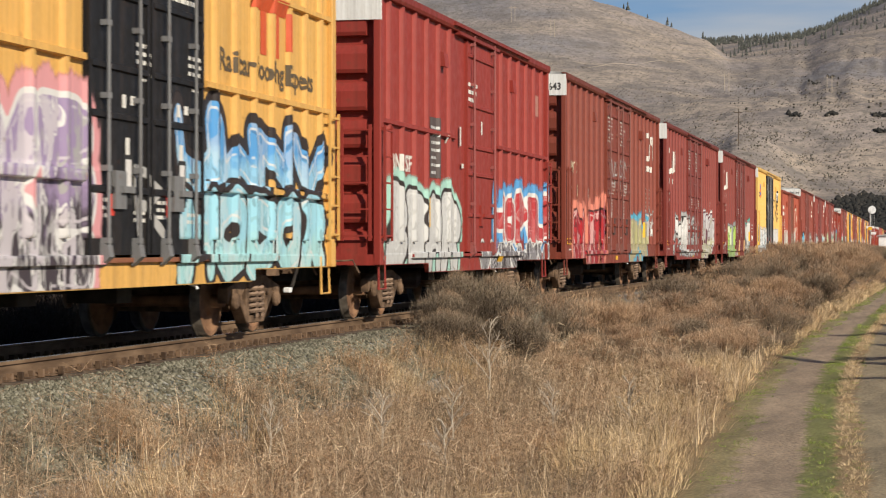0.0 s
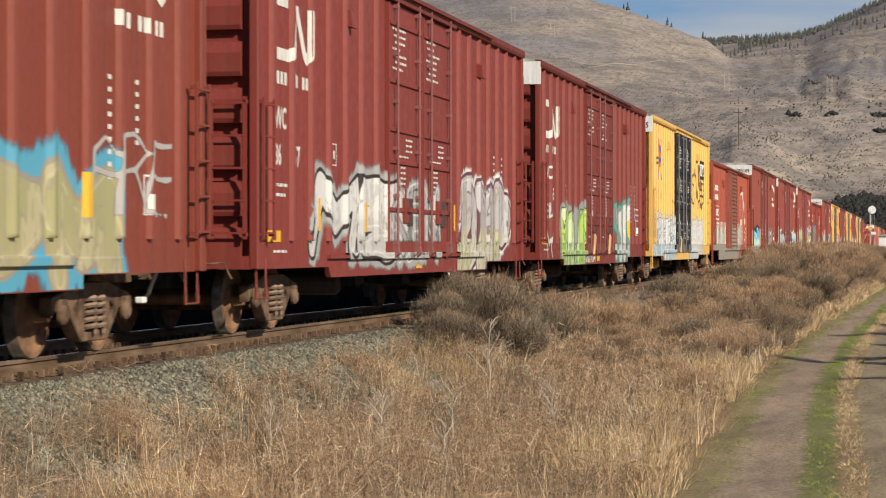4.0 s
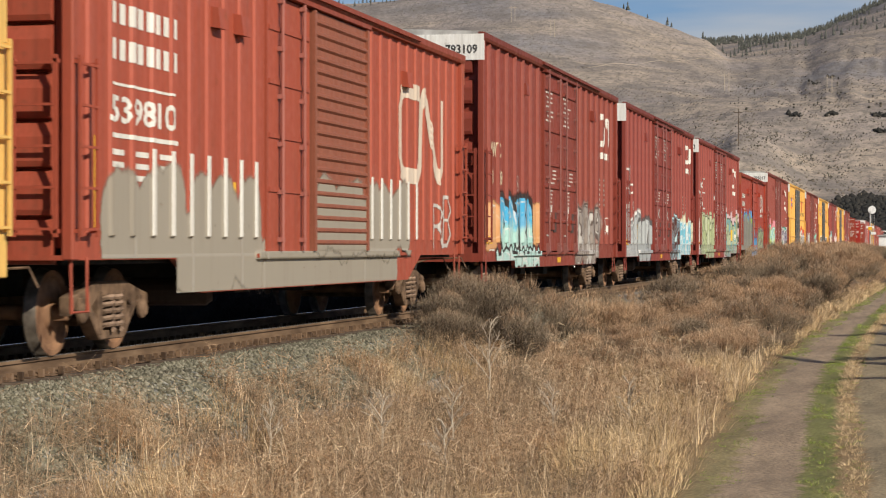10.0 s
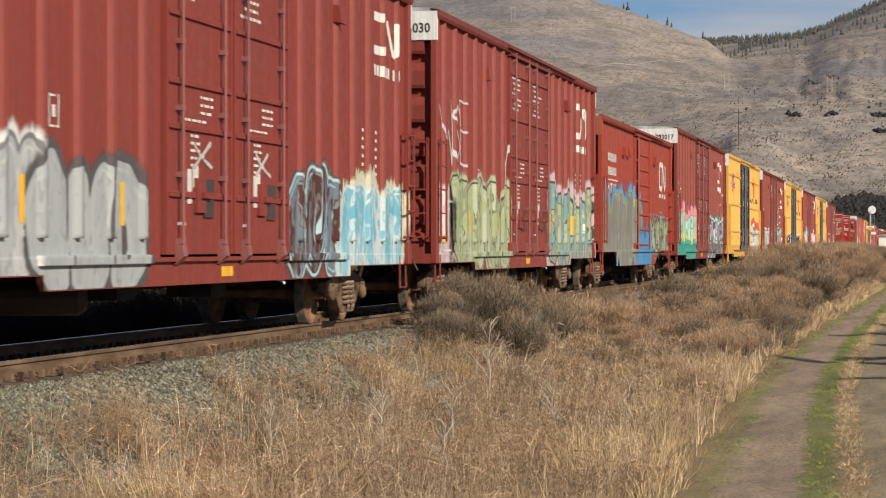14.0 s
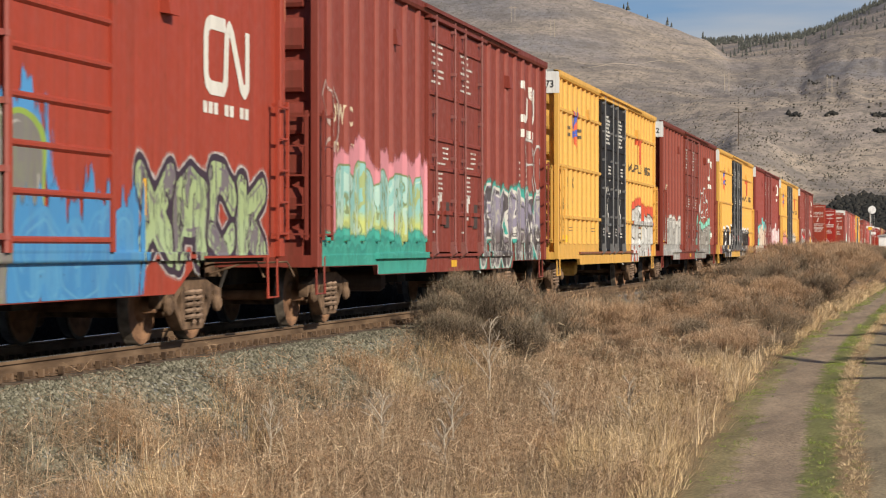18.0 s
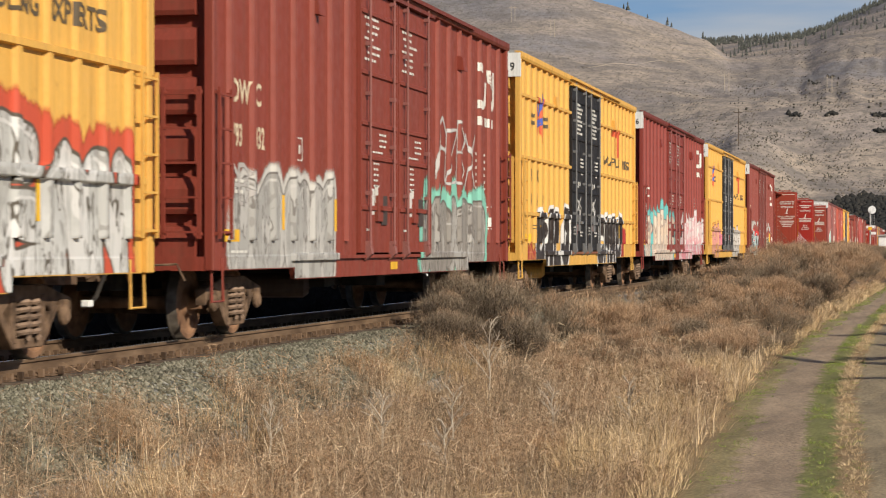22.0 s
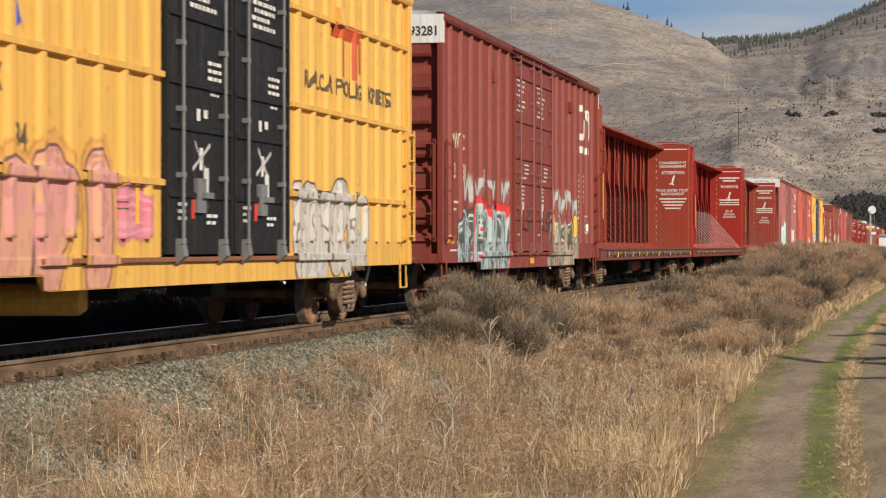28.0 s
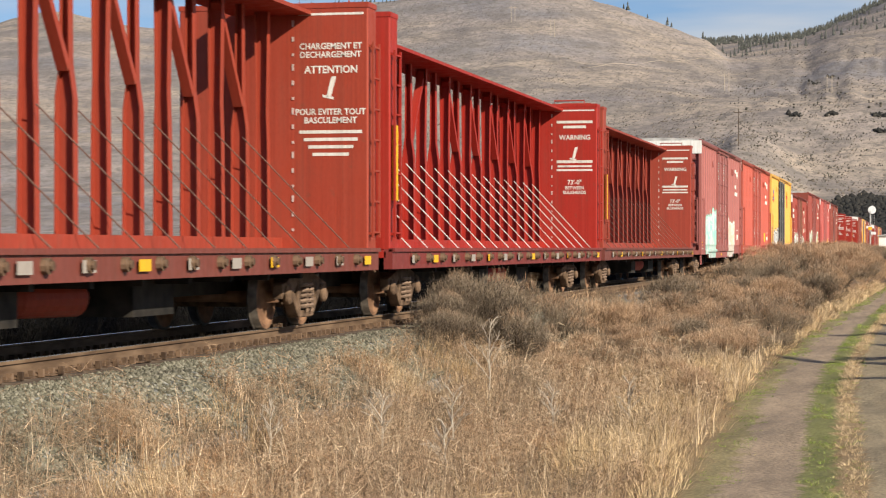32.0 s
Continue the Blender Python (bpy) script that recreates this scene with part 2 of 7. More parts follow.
def hill_material():
    m, n, l, b = mat("hazed_sage_hillside", 0.95)
    b.inputs["Specular IOR Level"].default_value = 0.1
    big = noise_node(n, l, 0.0045, 6, stretch=(1, 1, 4))
    mid = noise_node(n, l, 0.018, 8, stretch=(1, 0.8, 1.8), rough=0.68)
    dots = noise_node(n, l, 0.22, 7, stretch=(1, 0.5, 1.6), rough=0.75)
    speck = noise_node(n, l, 0.55, 4, stretch=(1, 0.35, 2.4), rough=0.8)
    # tones greyed and blued: distance haze is put into the hill colour
    c = ramp(n, l, big, [(0.32, (0.28, 0.245, 0.235)), (0.44, (0.43, 0.35, 0.275)), (0.54, (0.355, 0.30, 0.265)), (0.64, (0.26, 0.24, 0.24))])
    c = mixc(n, l, ramp(n, l, mid, [(0.44, (0, 0, 0)), (0.60, (0.9, 0.9, 0.9))]), c, (0.215, 0.188, 0.172))
    c = mixc(n, l, ramp(n, l, dots, [(0.47, (0, 0, 0)), (0.62, (0.85, 0.85, 0.85))]), c, (0.165, 0.148, 0.125))
    c = mixc(n, l, ramp(n, l, speck, [(0.55, (0, 0, 0)), (0.66, (0.7, 0.7, 0.7))]), c, (0.13, 0.115, 0.09))
    l.new(c, b.inputs["Base Color"])
    bump(n, l, b, mid, 0.8, 8.0)
    return m


GROUND, BALLAST, HILL = ground_material(), ballast_material(), hill_material()


# ---- mesh building ----
class Solid:
    """Collects boxes, tubes and rings of one part."""

    def __init__(self):
        self.v, self.f, self.smooth = [], [], False

    def add(self, verts, faces):
        k = len(self.v)
        self.v += [tuple(p) for p in verts]
        self.f += [tuple(i + k for i in q) for q in faces]
        return self

    def box(self, x0, x1, y0, y1, z0, z1):
        return self.add([(x, y, z) for x in (x0, x1) for y in (y0, y1) for z in (z0, z1)],
                        [(0, 1, 3, 2), (4, 6, 7, 5), (0, 4, 5, 1), (2, 3, 7, 6), (0, 2, 6, 4), (1, 5, 7, 3)])

    def prism(self, ring, axis, a, b):
        """Extrudes a 2D outline along an axis from a to b."""
        n = len(ring)
        put = {"x": lambda p, t: (t, p[0], p[1]), "y": lambda p, t: (p[0], t, p[1]), "z": lambda p, t: (p[0], p[1], t)}[axis]
        vs = [put(p, a) for p in ring] + [put(p, b) for p in ring]
        fs = [(i, (i + 1) % n, n + (i + 1) % n, n + i) for i in range(n)] + [tuple(range(n))[::-1], tuple(range(n, 2 * n))]
        return self.add(vs, fs)

    def tube(self, pts, r, n=6):
        pts = [Vector(p) for p in pts]
        vs, fs = [], []
        for i, p in enumerate(pts):
            d = (pts[min(i + 1, len(pts) - 1)] - pts[max(i - 1, 0)]).normalized()
            side = d.cross(Vector((0, 0, 1)) if abs(d.z) < 0.9 else Vector((1, 0, 0))).normalized()
            up = side.cross(d)
            rr = r[i] if isinstance(r, (list, tuple)) else r
            vs += [p + (side * math.cos(2 * math.pi * k / n) + up * math.sin(2 * math.pi * k / n)) * rr for k in range(n)]
        for i in range(len(pts) - 1):
            fs += [(i * n + k, i * n + (k + 1) % n, (i + 1) * n + (k + 1) % n, (i + 1) * n + k) for k in range(n)]
        fs += [tuple(range(n))[::-1], tuple(range(len(vs) - n, len(vs)))]
        return self.add(vs, fs)

    def lathe(self, prof, n=24):
        """Turns (x, r) pairs about the x axis."""
        vs = [(x, r * math.cos(2 * math.pi * k / n), r * math.sin(2 * math.pi * k / n)) for x, r in prof for k in range(n)]
        fs = [(i * n + k, i * n + (k + 1) % n, (i + 1) * n + (k + 1) % n, (i + 1) * n + k) for i in range(len(prof) - 1) for k in range(n)]
        return self.add(vs, fs)

    def mesh(self, name, material, bevel=0.0):
        me = bpy.data.meshes.new(name)
        me.from_pydata(self.v, [], self.f)
        bm = bmesh.new()
        bm.from_mesh(me)
        if bevel:
            bmesh.ops.bevel(bm, geom=bm.edges[:], offset=bevel, segments=1, affect="EDGES")
        bmesh.ops.recalc_face_normals(bm, faces=bm.faces[:])
        bm.to_mesh(me)
        bm.free()
        me.materials.append(material)
        if self.smooth:
            me.polygons.foreach_set("use_smooth", [True] * len(me.polygons))
        return me


def part(name, mesh, parent=None, at=None, label="", color=None):
    ob = new(name, mesh)
    if parent is not None:
        ob.parent = parent
    if at is not None:
        ob.matrix_basis = at
    if color is not None:
        ob.color = (*color, 1)
    if label:
        ob["label"] = label
    return ob


def soup(name, verts, faces_n, material, tone=None):
    """A mesh from an (N, k, 3) array of separate faces' corners joined by faces_n index rows per piece."""
    pieces, k = verts.shape[0], verts.shape[1]
    me = bpy.data.meshes.new(name)
    idx = np.asarray(faces_n, dtype=np.int64)
    loops = (idx[None] + (np.arange(pieces) * k)[:, None, None]).reshape(-1)
    nf = pieces * idx.shape[0]
    me.vertices.add(pieces * k)
    me.vertices.foreach_set("co", verts.reshape(-1).astype(np.float32))
    me.loops.add(len(loops))
    me.loops.foreach_set("vertex_index", loops.astype(np.int32))
    me.polygons.add(nf)
    me.polygons.foreach_set("loop_start", (np.arange(nf) * idx.shape[1]).astype(np.int32))
    me.update(calc_edges=True)
    if tone is not None:
        at = me.attributes.new("tone", "FLOAT", "POINT")
        at.data.foreach_set("value", np.repeat(tone, k).astype(np.float32))
    me.materials.append(material)
    return me


rng = np.random.default_rng(7)


# ---- ground, lane and track bed ----
CX = -9.77            # centre line of the track
RAILS = (CX + 0.75, CX - 0.75)


def step(a, b, v):
    t = np.clip((v - a) / (b - a), 0, 1)
    return t * t * (3 - 2 * t)


def ground_z(x, y):
    x, y = np.asarray(x, float), np.asarray(y, float)
    z = np.full(np.broadcast(x, y).shape, -1.05)
    bed = 1 - np.clip((np.abs(x - CX) - 1.95) / 1.45, 0, 1)
    z = np.maximum(z, -1.05 + 0.80 * bed)
    berm = step(48, 105, y) * (1 - step(320, 420, y)) * step(-8.6, -6.6, x) * (1 - step(-4.6, -2.4, x))
    z = z + (0.55 + 0.55 * step(80, 150, y)) * berm
    z = z + (0.035 * np.sin(1.7 * x + 0.6 * y) + 0.03 * np.sin(0.9 * y - 2.3 * x)) * (1 - bed) * step(-4000, -20, -np.abs(y))
    return z


def lane_x(y):
    """Middle of the lane's beaten wheel track."""
    return np.interp(y, [0, 18.5, 22.8, 32, 41.5, 55, 69, 90, 140, 300], [-1.25, -1.36, -1.53, -1.87, -2.04, -2.05, -1.9, -1.6, -0.9, 3.0])


def sheet(name, xs, ys, zf, material):
    X, Y = np.meshgrid(xs, ys)
    Z = zf(X, Y)
    me = bpy.data.meshes.new(name)
    nx, ny = len(xs), len(ys)
    v = np.stack([X, Y, Z], -1).reshape(-1, 3)
    i = (np.arange(ny - 1)[:, None] * nx + np.arange(nx - 1)[None]).reshape(-1)
    q = np.stack([i, i + 1, i + nx + 1, i + nx], 1)
    me.vertices.add(len(v))
    me.vertices.foreach_set("co", v.reshape(-1).astype(np.float32))
    me.loops.add(q.size)
    me.loops.foreach_set("vertex_index", q.reshape(-1).astype(np.int32))
    me.polygons.add(len(q))
    me.polygons.foreach_set("loop_start", (np.arange(len(q)) * 4).astype(np.int32))
    me.update(calc_edges=True)
    me.polygons.foreach_set("use_smooth", np.ones(len(q), bool))
    me.materials.append(material)
    return me


def ground_sheet():
    me = sheet("ground", gx, gy, ground_z, GROUND)
    X, Y = np.meshgrid(gx, gy)
    me.attributes.new("lane", "FLOAT", "POINT").data.foreach_set("value", (X - lane_x(Y)).reshape(-1).astype(np.float32))
    return me


gx = np.concatenate([[-5000, -2500, -1200, -600, -300, -150, -80, -45, -30, -22], np.arange(-17, 5, 0.25), [6, 9, 14, 22, 40, 80, 150, 300, 700, 1500, 3000, 5000]])
gy = np.concatenate([[-3000, -1000, -300, -100, -40, -15, -5], np.arange(0, 120, 0.6), np.arange(120, 520, 5), [600, 800, 1200, 2000, 3500, 5500]])
tagged(new("ground", ground_sheet()), "dry brown soil with a rutted dirt lane and green verge", "ground", kind="structure")

by = np.concatenate([np.arange(-30, 120, 1.5), np.arange(120, 700, 10)])
bx = CX + np.array([-3.3, -2.6, -1.95, -1.3, -0.6, 0, 0.6, 1.3, 1.95, 2.3, 2.7, 3.3])
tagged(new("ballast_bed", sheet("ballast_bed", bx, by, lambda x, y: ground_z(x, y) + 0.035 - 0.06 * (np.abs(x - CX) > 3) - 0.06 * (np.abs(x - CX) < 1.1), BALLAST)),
       "grey crushed stone track bed", "ballast", kind="structure")


def rock_mesh(count, place, size, material, name):
    """Angular stones as one joined mesh."""
    base = np.array([(0, 0, 1), (0.95, 0.1, 0.25), (0.2, 0.9, 0.35), (-0.85, 0.35, 0.2), (-0.45, -0.85, 0.3), (0.55, -0.75, 0.2), (0, 0, -0.8)])
    tri = [(0, 1, 2), (0, 2, 3), (0, 3, 4), (0, 4, 5), (0, 5, 1), (6, 2, 1), (6, 3, 2), (6, 4, 3), (6, 5, 4), (6, 1, 5)]
    s = size * rng.uniform(0.55, 1.3, (count, 1, 1))
    v = base[None] * (1 + rng.uniform(-0.3, 0.3, (count, 7, 3))) * s * rng.uniform(0.6, 1.2, (count, 1, 3))
    a = rng.uniform(0, 6.283, count)
    ca, sa = np.cos(a)[:, None], np.sin(a)[:, None]
    x, y = v[..., 0] * ca - v[..., 1] * sa, v[..., 0] * sa + v[..., 1] * ca
    v = np.stack([x, y, v[..., 2]], -1) + place[:, None]
    return soup(name, v, tri, material)


n = 64000
sx, sy = CX + rng.uniform(0.93, 2.9, n), 15 + 42 * rng.uniform(0, 1, n) ** 1.25
p = np.stack([sx, sy, ground_z(sx, sy) + 0.035 - 0.04 * (sx - CX < 1.15)], -1)
tagged(new("ballast_stones", rock_mesh(n, p, 0.028, STONE, "ballast_stones")), "loose grey and tan crushed ballast stones", "gravel", kind="stuff")
n = 7000
sx, sy = CX + rng.uniform(-0.62, 0.62, n), 14 + 60 * rng.uniform(0, 1, n)
p = np.stack([sx, sy, ground_z(sx, sy) + 0.035], -1)
tagged(new("crib_stones", rock_mesh(n, p, 0.034, STONE, "crib_stones")), "dark ballast stones between the ties", "gravel", kind="stuff")

# rails, ties, anchors
track = tagged(new("railway_track"), "rusty steel rails spiked to weathered wooden ties", "railway track", kind="structure")
RAIL_SECTION = [(-0.07, -0.186), (0.07, -0.186), (0.07, -0.172), (0.012, -0.155), (0.009, -0.045), (0.036, -0.036), (0.036, -0.008), (0.028, -0.003),
                (-0.028, -0.003), (-0.036, -0.008), (-0.036, -0.036), (-0.009, -0.045), (-0.012, -0.155), (-0.07, -0.172)]
rail_me = Solid().prism(RAIL_SECTION, "y", -60, 700).mesh("rail", RAILM)
head_me = Solid().box(-0.029, 0.029, -60, 700, -0.0035, 0.0).mesh("running_surface", RAILTOP)
for x in RAILS:
    r = part("rail", rail_me, track, pose(x, 0, 0))
    part("running_surface", head_me, r, None, "polished running surface")
tie_me = Solid().box(-1.3, 1.3, -0.115, 0.115, -0.36, -0.192).mesh("tie", TIEM, 0.012)
for i in range(280):
    tie = part("tie", tie_me, track, pose(CX + rng.uniform(-0.03, 0.03), 11 + 0.53 * i, rng.uniform(-0.012, 0.004), 0, 0, rng.uniform(-0.8, 0.8)))
far = Solid()
for i in range(1000):
    far.box(CX - 1.3, CX + 1.3, 159.6 + 0.53 * i - 0.11, 159.6 + 0.53 * i + 0.11, -0.36, -0.192)
tagged(part("far_ties", far.mesh("far_ties", TIEM), track), kind="stuff")
clips = Solid()
for i in range(190):
    for x in RAILS:
        for dy in (-0.135, 0.135):
            y = 11 + 0.53 * i + dy
            clips.box(x - 0.085, x + 0.12, y - 0.016, y + 0.016, -0.205, -0.160)
            clips.box(x + 0.075, x + 0.13, y - 0.03, y + 0.03, -0.20, -0.115)
        y = 11 + 0.53 * i
        clips.box(x - 0.19, x + 0.19, y - 0.09, y + 0.09, -0.192, -0.176)
        for dx in (-0.09, 0.09):
            clips.box(x + dx - 0.02, x + dx + 0.02, y + 0.02, y + 0.05, -0.18, -0.145)
tagged(part("spikes_and_anchors", clips.mesh("spikes_and_anchors", IRON), track), "rusty tie plates, spikes and rail anchors", kind="stuff")

# ---- hills ----
FOCAL = 784 / math.tan(radians(23.27 / 2))


def hill_point(px, py, dist):
    """The place that shows at that spot of the horizon picture, at a horizontal distance."""
    a = radians(12.5) - np.arctan((px - 784) / FOCAL)
    depth = dist * np.cos(np.arctan((px - 784) / FOCAL))
    return -dist * np.sin(a), dist * np.cos(a), 1.15 + (438 - py) / FOCAL * depth


COLS = np.arange(-1500, 2700, 7.0)


def line(*pts):
    return np.interp(COLS, [p[0] for p in pts], [p[1] for p in pts])


# elevation of each fold of the land, by bearing
FOLDS = [
    (330, line((-1500, 455), (2700, 455))),
    (520, line((-1500, 430), (0, 425), (700, 425), (1350, 420), (1480, 425), (2700, 425))),
    (700, line((-1500, 360), (0, 350), (600, 370), (1000, 370), (1330, 365), (1450, 385), (1568, 390), (2700, 390))),
    (850, line((-1500, 330), (0, 320), (600, 330), (1000, 320), (1300, 290), (1430, 335), (1568, 340), (2700, 340))),
    (1080, line((-1500, 250), (0, 240), (600, 260), (1000, 240), (1200, 220), (1300, 206), (1420, 196), (1568, 186), (1800, 170), (2700, 160))),
    (1250, line((-1500, 240), (0, 225), (600, 235), (1000, 215), (1200, 205), (1300, 198), (1420, 196), (1568, 190), (1800, 180), (2700, 170))),
    (1600, line((-1500, 160), (0, 140), (600, 140), (900, 120), (1100, 130), (1290, 150), (1420, 150), (1500, 130), (1568, 140), (1800, 90), (2700, 60))),
    (2050, line((-1500, 90), (-300, 75), (40, 58), (130, 45), (330, 55), (480, 45), (620, 12), (780, -8), (900, -22), (1000, -16), (1045, 0), (1090, 12),
                (1175, 48), (1250, 70), (1290, 100), (1360, 95), (1430, 84), (1480, 66), (1568, 50), (1700, 20), (2000, -40), (2700, -120))),
    (2500, line((-1500, 120), (-300, 110), (40, 100), (600, 60), (900, 30), (1090, 60), (1175, 90), (1250, 104), (1330, 84), (1420, 72), (1500, 40), (1568, 18),
                (1700, -20), (2000, -90), (2700, -180))),
    (3100, line((-1500, 100), (-300, 90), (0, 40), (90, 20), (300, 60), (600, 10), (740, 0), (800, 20), (1000, 60), (1250, 72), (1300, 70), (1400, 66), (1450, 55),
                (1500, 32), (1560, 2), (1700, -60), (2000, -140), (2700, -220))),
]
rows_d, rows_y = [], []
for (d0, y0), (d1, y1) in zip(FOLDS, FOLDS[1:]):
    k = 12
    for j in range(k):
        t = j / k
        rows_d.append(d0 + (d1 - d0) * t)
        rows_y.append(y0 + (y1 - y0) * t)
rows_d.append(FOLDS[-1][0])
rows_y.append(FOLDS[-1][1])
HV = np.zeros((len(rows_d), len(COLS), 3))
for j, (d, y) in enumerate(zip(rows_d, rows_y)):
    X, Y, Z = hill_point(COLS, y, d)
    HV[j] = np.stack([X, Y, Z], -1)
for j in range(len(rows_d)):
    for i in range(len(COLS)):
        q = Vector(HV[j, i])
        knoll = 7.0 * math.exp(-((COLS[i] - 1335) / 60) ** 2 - ((rows_d[j] - 900) / 60) ** 2)
        HV[j, i, 2] += knoll
        amp = min(1.0, max(0.0, (rows_d[j] - 400) / 500))
        cut = min(1.0, max(0.0, (rows_d[j] - 1150) / 250)) * min(1.0, max(0.0, (2030 - rows_d[j]) / 200))
        gully = 1 - abs(noise.fractal(Vector((COLS[i] * 0.012 + rows_d[j] * 0.004, rows_d[j] * 0.004, 5)), 0.8, 2.0, 3)) * 2.2
        HV[j, i, 2] -= 3.6 * cut * gully ** 2 * (0.15 + 0.85 * min(1.0, max(0.0, (COLS[i] - 1150) / 250)))
        HV[j, i, 2] += amp * (4.5 * noise.fractal(q * 0.007, 0.85, 2.1, 5) + 0.8 * noise.noise(q * 0.05))


def hill_sheet(name, material):
    ny, nx = HV.shape[:2]
    me = bpy.data.meshes.new(name)
    i = (np.arange(ny - 1)[:, None] * nx + np.arange(nx - 1)[None]).reshape(-1)
    q = np.stack([i, i + nx, i + nx + 1, i + 1], 1)[:, ::-1]
    me.from_pydata(HV.reshape(-1, 3).tolist(), [], q.tolist())
    me.polygons.foreach_set("use_smooth", np.ones(len(q), bool))
    me.materials.append(material)
    return me


tagged(new("hillside", hill_sheet("hillside", HILL)), "dry tan hills dotted with sagebrush", "hill", kind="structure")


def hill_at(px, row):
    """A spot of the hill by bearing and row."""
    i = int(np.clip(np.searchsorted(COLS, px), 0, len(COLS) - 1))
    return Vector(HV[int(np.clip(row, 0, len(rows_d) - 1)), i])


# ---- the train ----
def truck_parts():
    """A three-piece freight truck: bolster, side frames, springs and two wheel sets."""
    bolster = Solid().box(-1.05, 1.05, -0.2, 0.2, 0.50, 0.72).box(-0.35, 0.35, -0.3, 0.3, 0.72, 0.84)
    bolster.box(-0.9, 0.9, -0.42, -0.36, 0.30, 0.38).box(-0.9, 0.9, 0.36, 0.42, 0.30, 0.38)
    frame_s = Solid()
    top = [(-1.13, 0.42), (-1.13, 0.63), (-0.78, 0.70), (-0.45, 0.78), (0.45, 0.78), (0.78, 0.70), (1.13, 0.63), (1.13, 0.42), (1.0, 0.60), (0.76, 0.60),
           (0.66, 0.46), (0.40, 0.62), (-0.40, 0.62), (-0.66, 0.46), (-0.76, 0.60), (-1.0, 0.60)]
    frame_s.prism(top, "x", -0.075, 0.075)
    frame_s.prism([(-0.80, 0.56), (-0.66, 0.56), (-0.26, 0.25), (0.26, 0.25), (0.66, 0.56), (0.80, 0.56), (0.36, 0.15), (-0.36, 0.15)], "x", -0.085, 0.085)
    for s in (-1, 1):
        frame_s.box(-0.08, 0.09, s * 0.36 - 0.06, s * 0.36 + 0.06, 0.2, 0.68)
        frame_s.box(-0.09, 0.10, s * 0.89 - 0.11, s * 0.89 + 0.11, 0.48, 0.62)
    for s in (-1, 1):
        cap = Solid().lathe([(0.06, 0.0), (0.06, 0.112), (0.115, 0.112), (0.125, 0.085), (0.14, 0.08), (0.14, 0.0)], 16)
        frame_s.add([(x, y + s * 0.89, z + 0.457) for x, y, z in cap.v], cap.f)
    spring = Solid()
    pts = [(0.082 * math.cos(a), 0.082 * math.sin(a), 0.25 + 0.37 * a / (2 * math.pi * 5)) for a in np.linspace(0, 2 * math.pi * 5, 60)]
    spring.tube(pts, 0.027, 5)
    wheels = Solid()
    wheels.smooth = False
    for s in (-1, 1):
        prof = [(0.60, 0.0), (0.60, 0.16), (0.70, 0.19), (0.715, 0.33), (0.69, 0.395), (0.675, 0.44), (0.68, 0.478), (0.70, 0.482), (0.715, 0.462), (0.82, 0.452),
                (0.825, 0.395), (0.79, 0.375), (0.775, 0.33), (0.79, 0.19), (0.84, 0.16), (0.84, 0.085), (1.0, 0.08), (1.0, 0.0)]
        wheels.lathe([(s * x, r) for x, r in prof], 40)
    wheels.lathe([(-0.62, 0.085), (0, 0.075), (0.62, 0.085)], 12)
    # a cast mark off the hub shows the turning
    wheels.box(0.776, 0.79, 0.20, 0.33, -0.03, 0.03)
    wm = wheels.mesh("wheel_set", WHEEL)
    wm.materials.append(TREAD)
    for q in wm.polygons:
        c = q.center
        if math.hypot(c.y, c.z) > 0.44:
            q.material_index = 1
    for q in wm.polygons:
        q.use_smooth = math.hypot(q.normal.y, q.normal.z) > 0.9
    return bolster.mesh("truck", IRON), frame_s.mesh("side_frame", IRON, 0.012), spring.mesh("spring", SPRINGM), wm


TRUCK, SIDE_FRAME, SPRING, WHEELS = truck_parts()


def add_truck(car, y):
    t = part("truck", TRUCK, car, pose(0, y, 0), "dusty cast-iron freight truck")
    for s in (1, -1):
        part("side_frame", SIDE_FRAME, t, pose(s * 1.06, 0, 0, 0, 0, 0 if s > 0 else 180))
        for dy in (-0.12, 0.12):
            part("spring", SPRING, t, pose(s * 1.12, dy, 0))
    for s in (-1, 1):
        part("wheel_set", WHEELS, t, pose(0, s * 0.89, 0.457), "rusty steel wheels on their axle")


def rib_mesh(name, h0, h1, base, out, half=0.085):
    return Solid().prism([(base, -half), (out, -half * 0.55), (out, half * 0.55), (base, half)], "z", h0, h1).mesh(name, PAINT)


def coupler_mesh(s):
    c = Solid().box(-0.16, 0.16, 0, 0.5, 0.74, 1.02).box(-0.11, 0.11, -0.62, 0.0, 0.80, 0.96)
    c.prism([(-0.2, -0.55), (0.02, -0.55), (0.2, -0.72), (0.2, -0.92), (0.08, -0.98), (0.04, -0.80), (-0.2, -0.90)], "z", 0.72, 1.04)
    c.tube([(0.1, -0.2, 0.78), (0.55, -0.15, 0.92), (1.2, -0.1, 0.95), (1.3, -0.1, 0.75)], 0.016)
    c.v = [(x, y * s, z) for x, y, z in c.v]
    return c.mesh("coupler", IRON)


COUPLERS = {1: coupler_mesh(1), -1: coupler_mesh(-1)}
hose = Solid().tube([(0.32, -0.1, 0.86), (0.34, -0.3, 0.74), (0.36, -0.55, 0.56), (0.38, -0.8, 0.50)], 0.027, 8)
HOSE = hose.mesh("brake_hose", BLACK)
HOSE_TIP = Solid().box(0.33, 0.43, -0.93, -0.78, 0.46, 0.54).mesh("hose_coupling", SIGNW, 0.01)
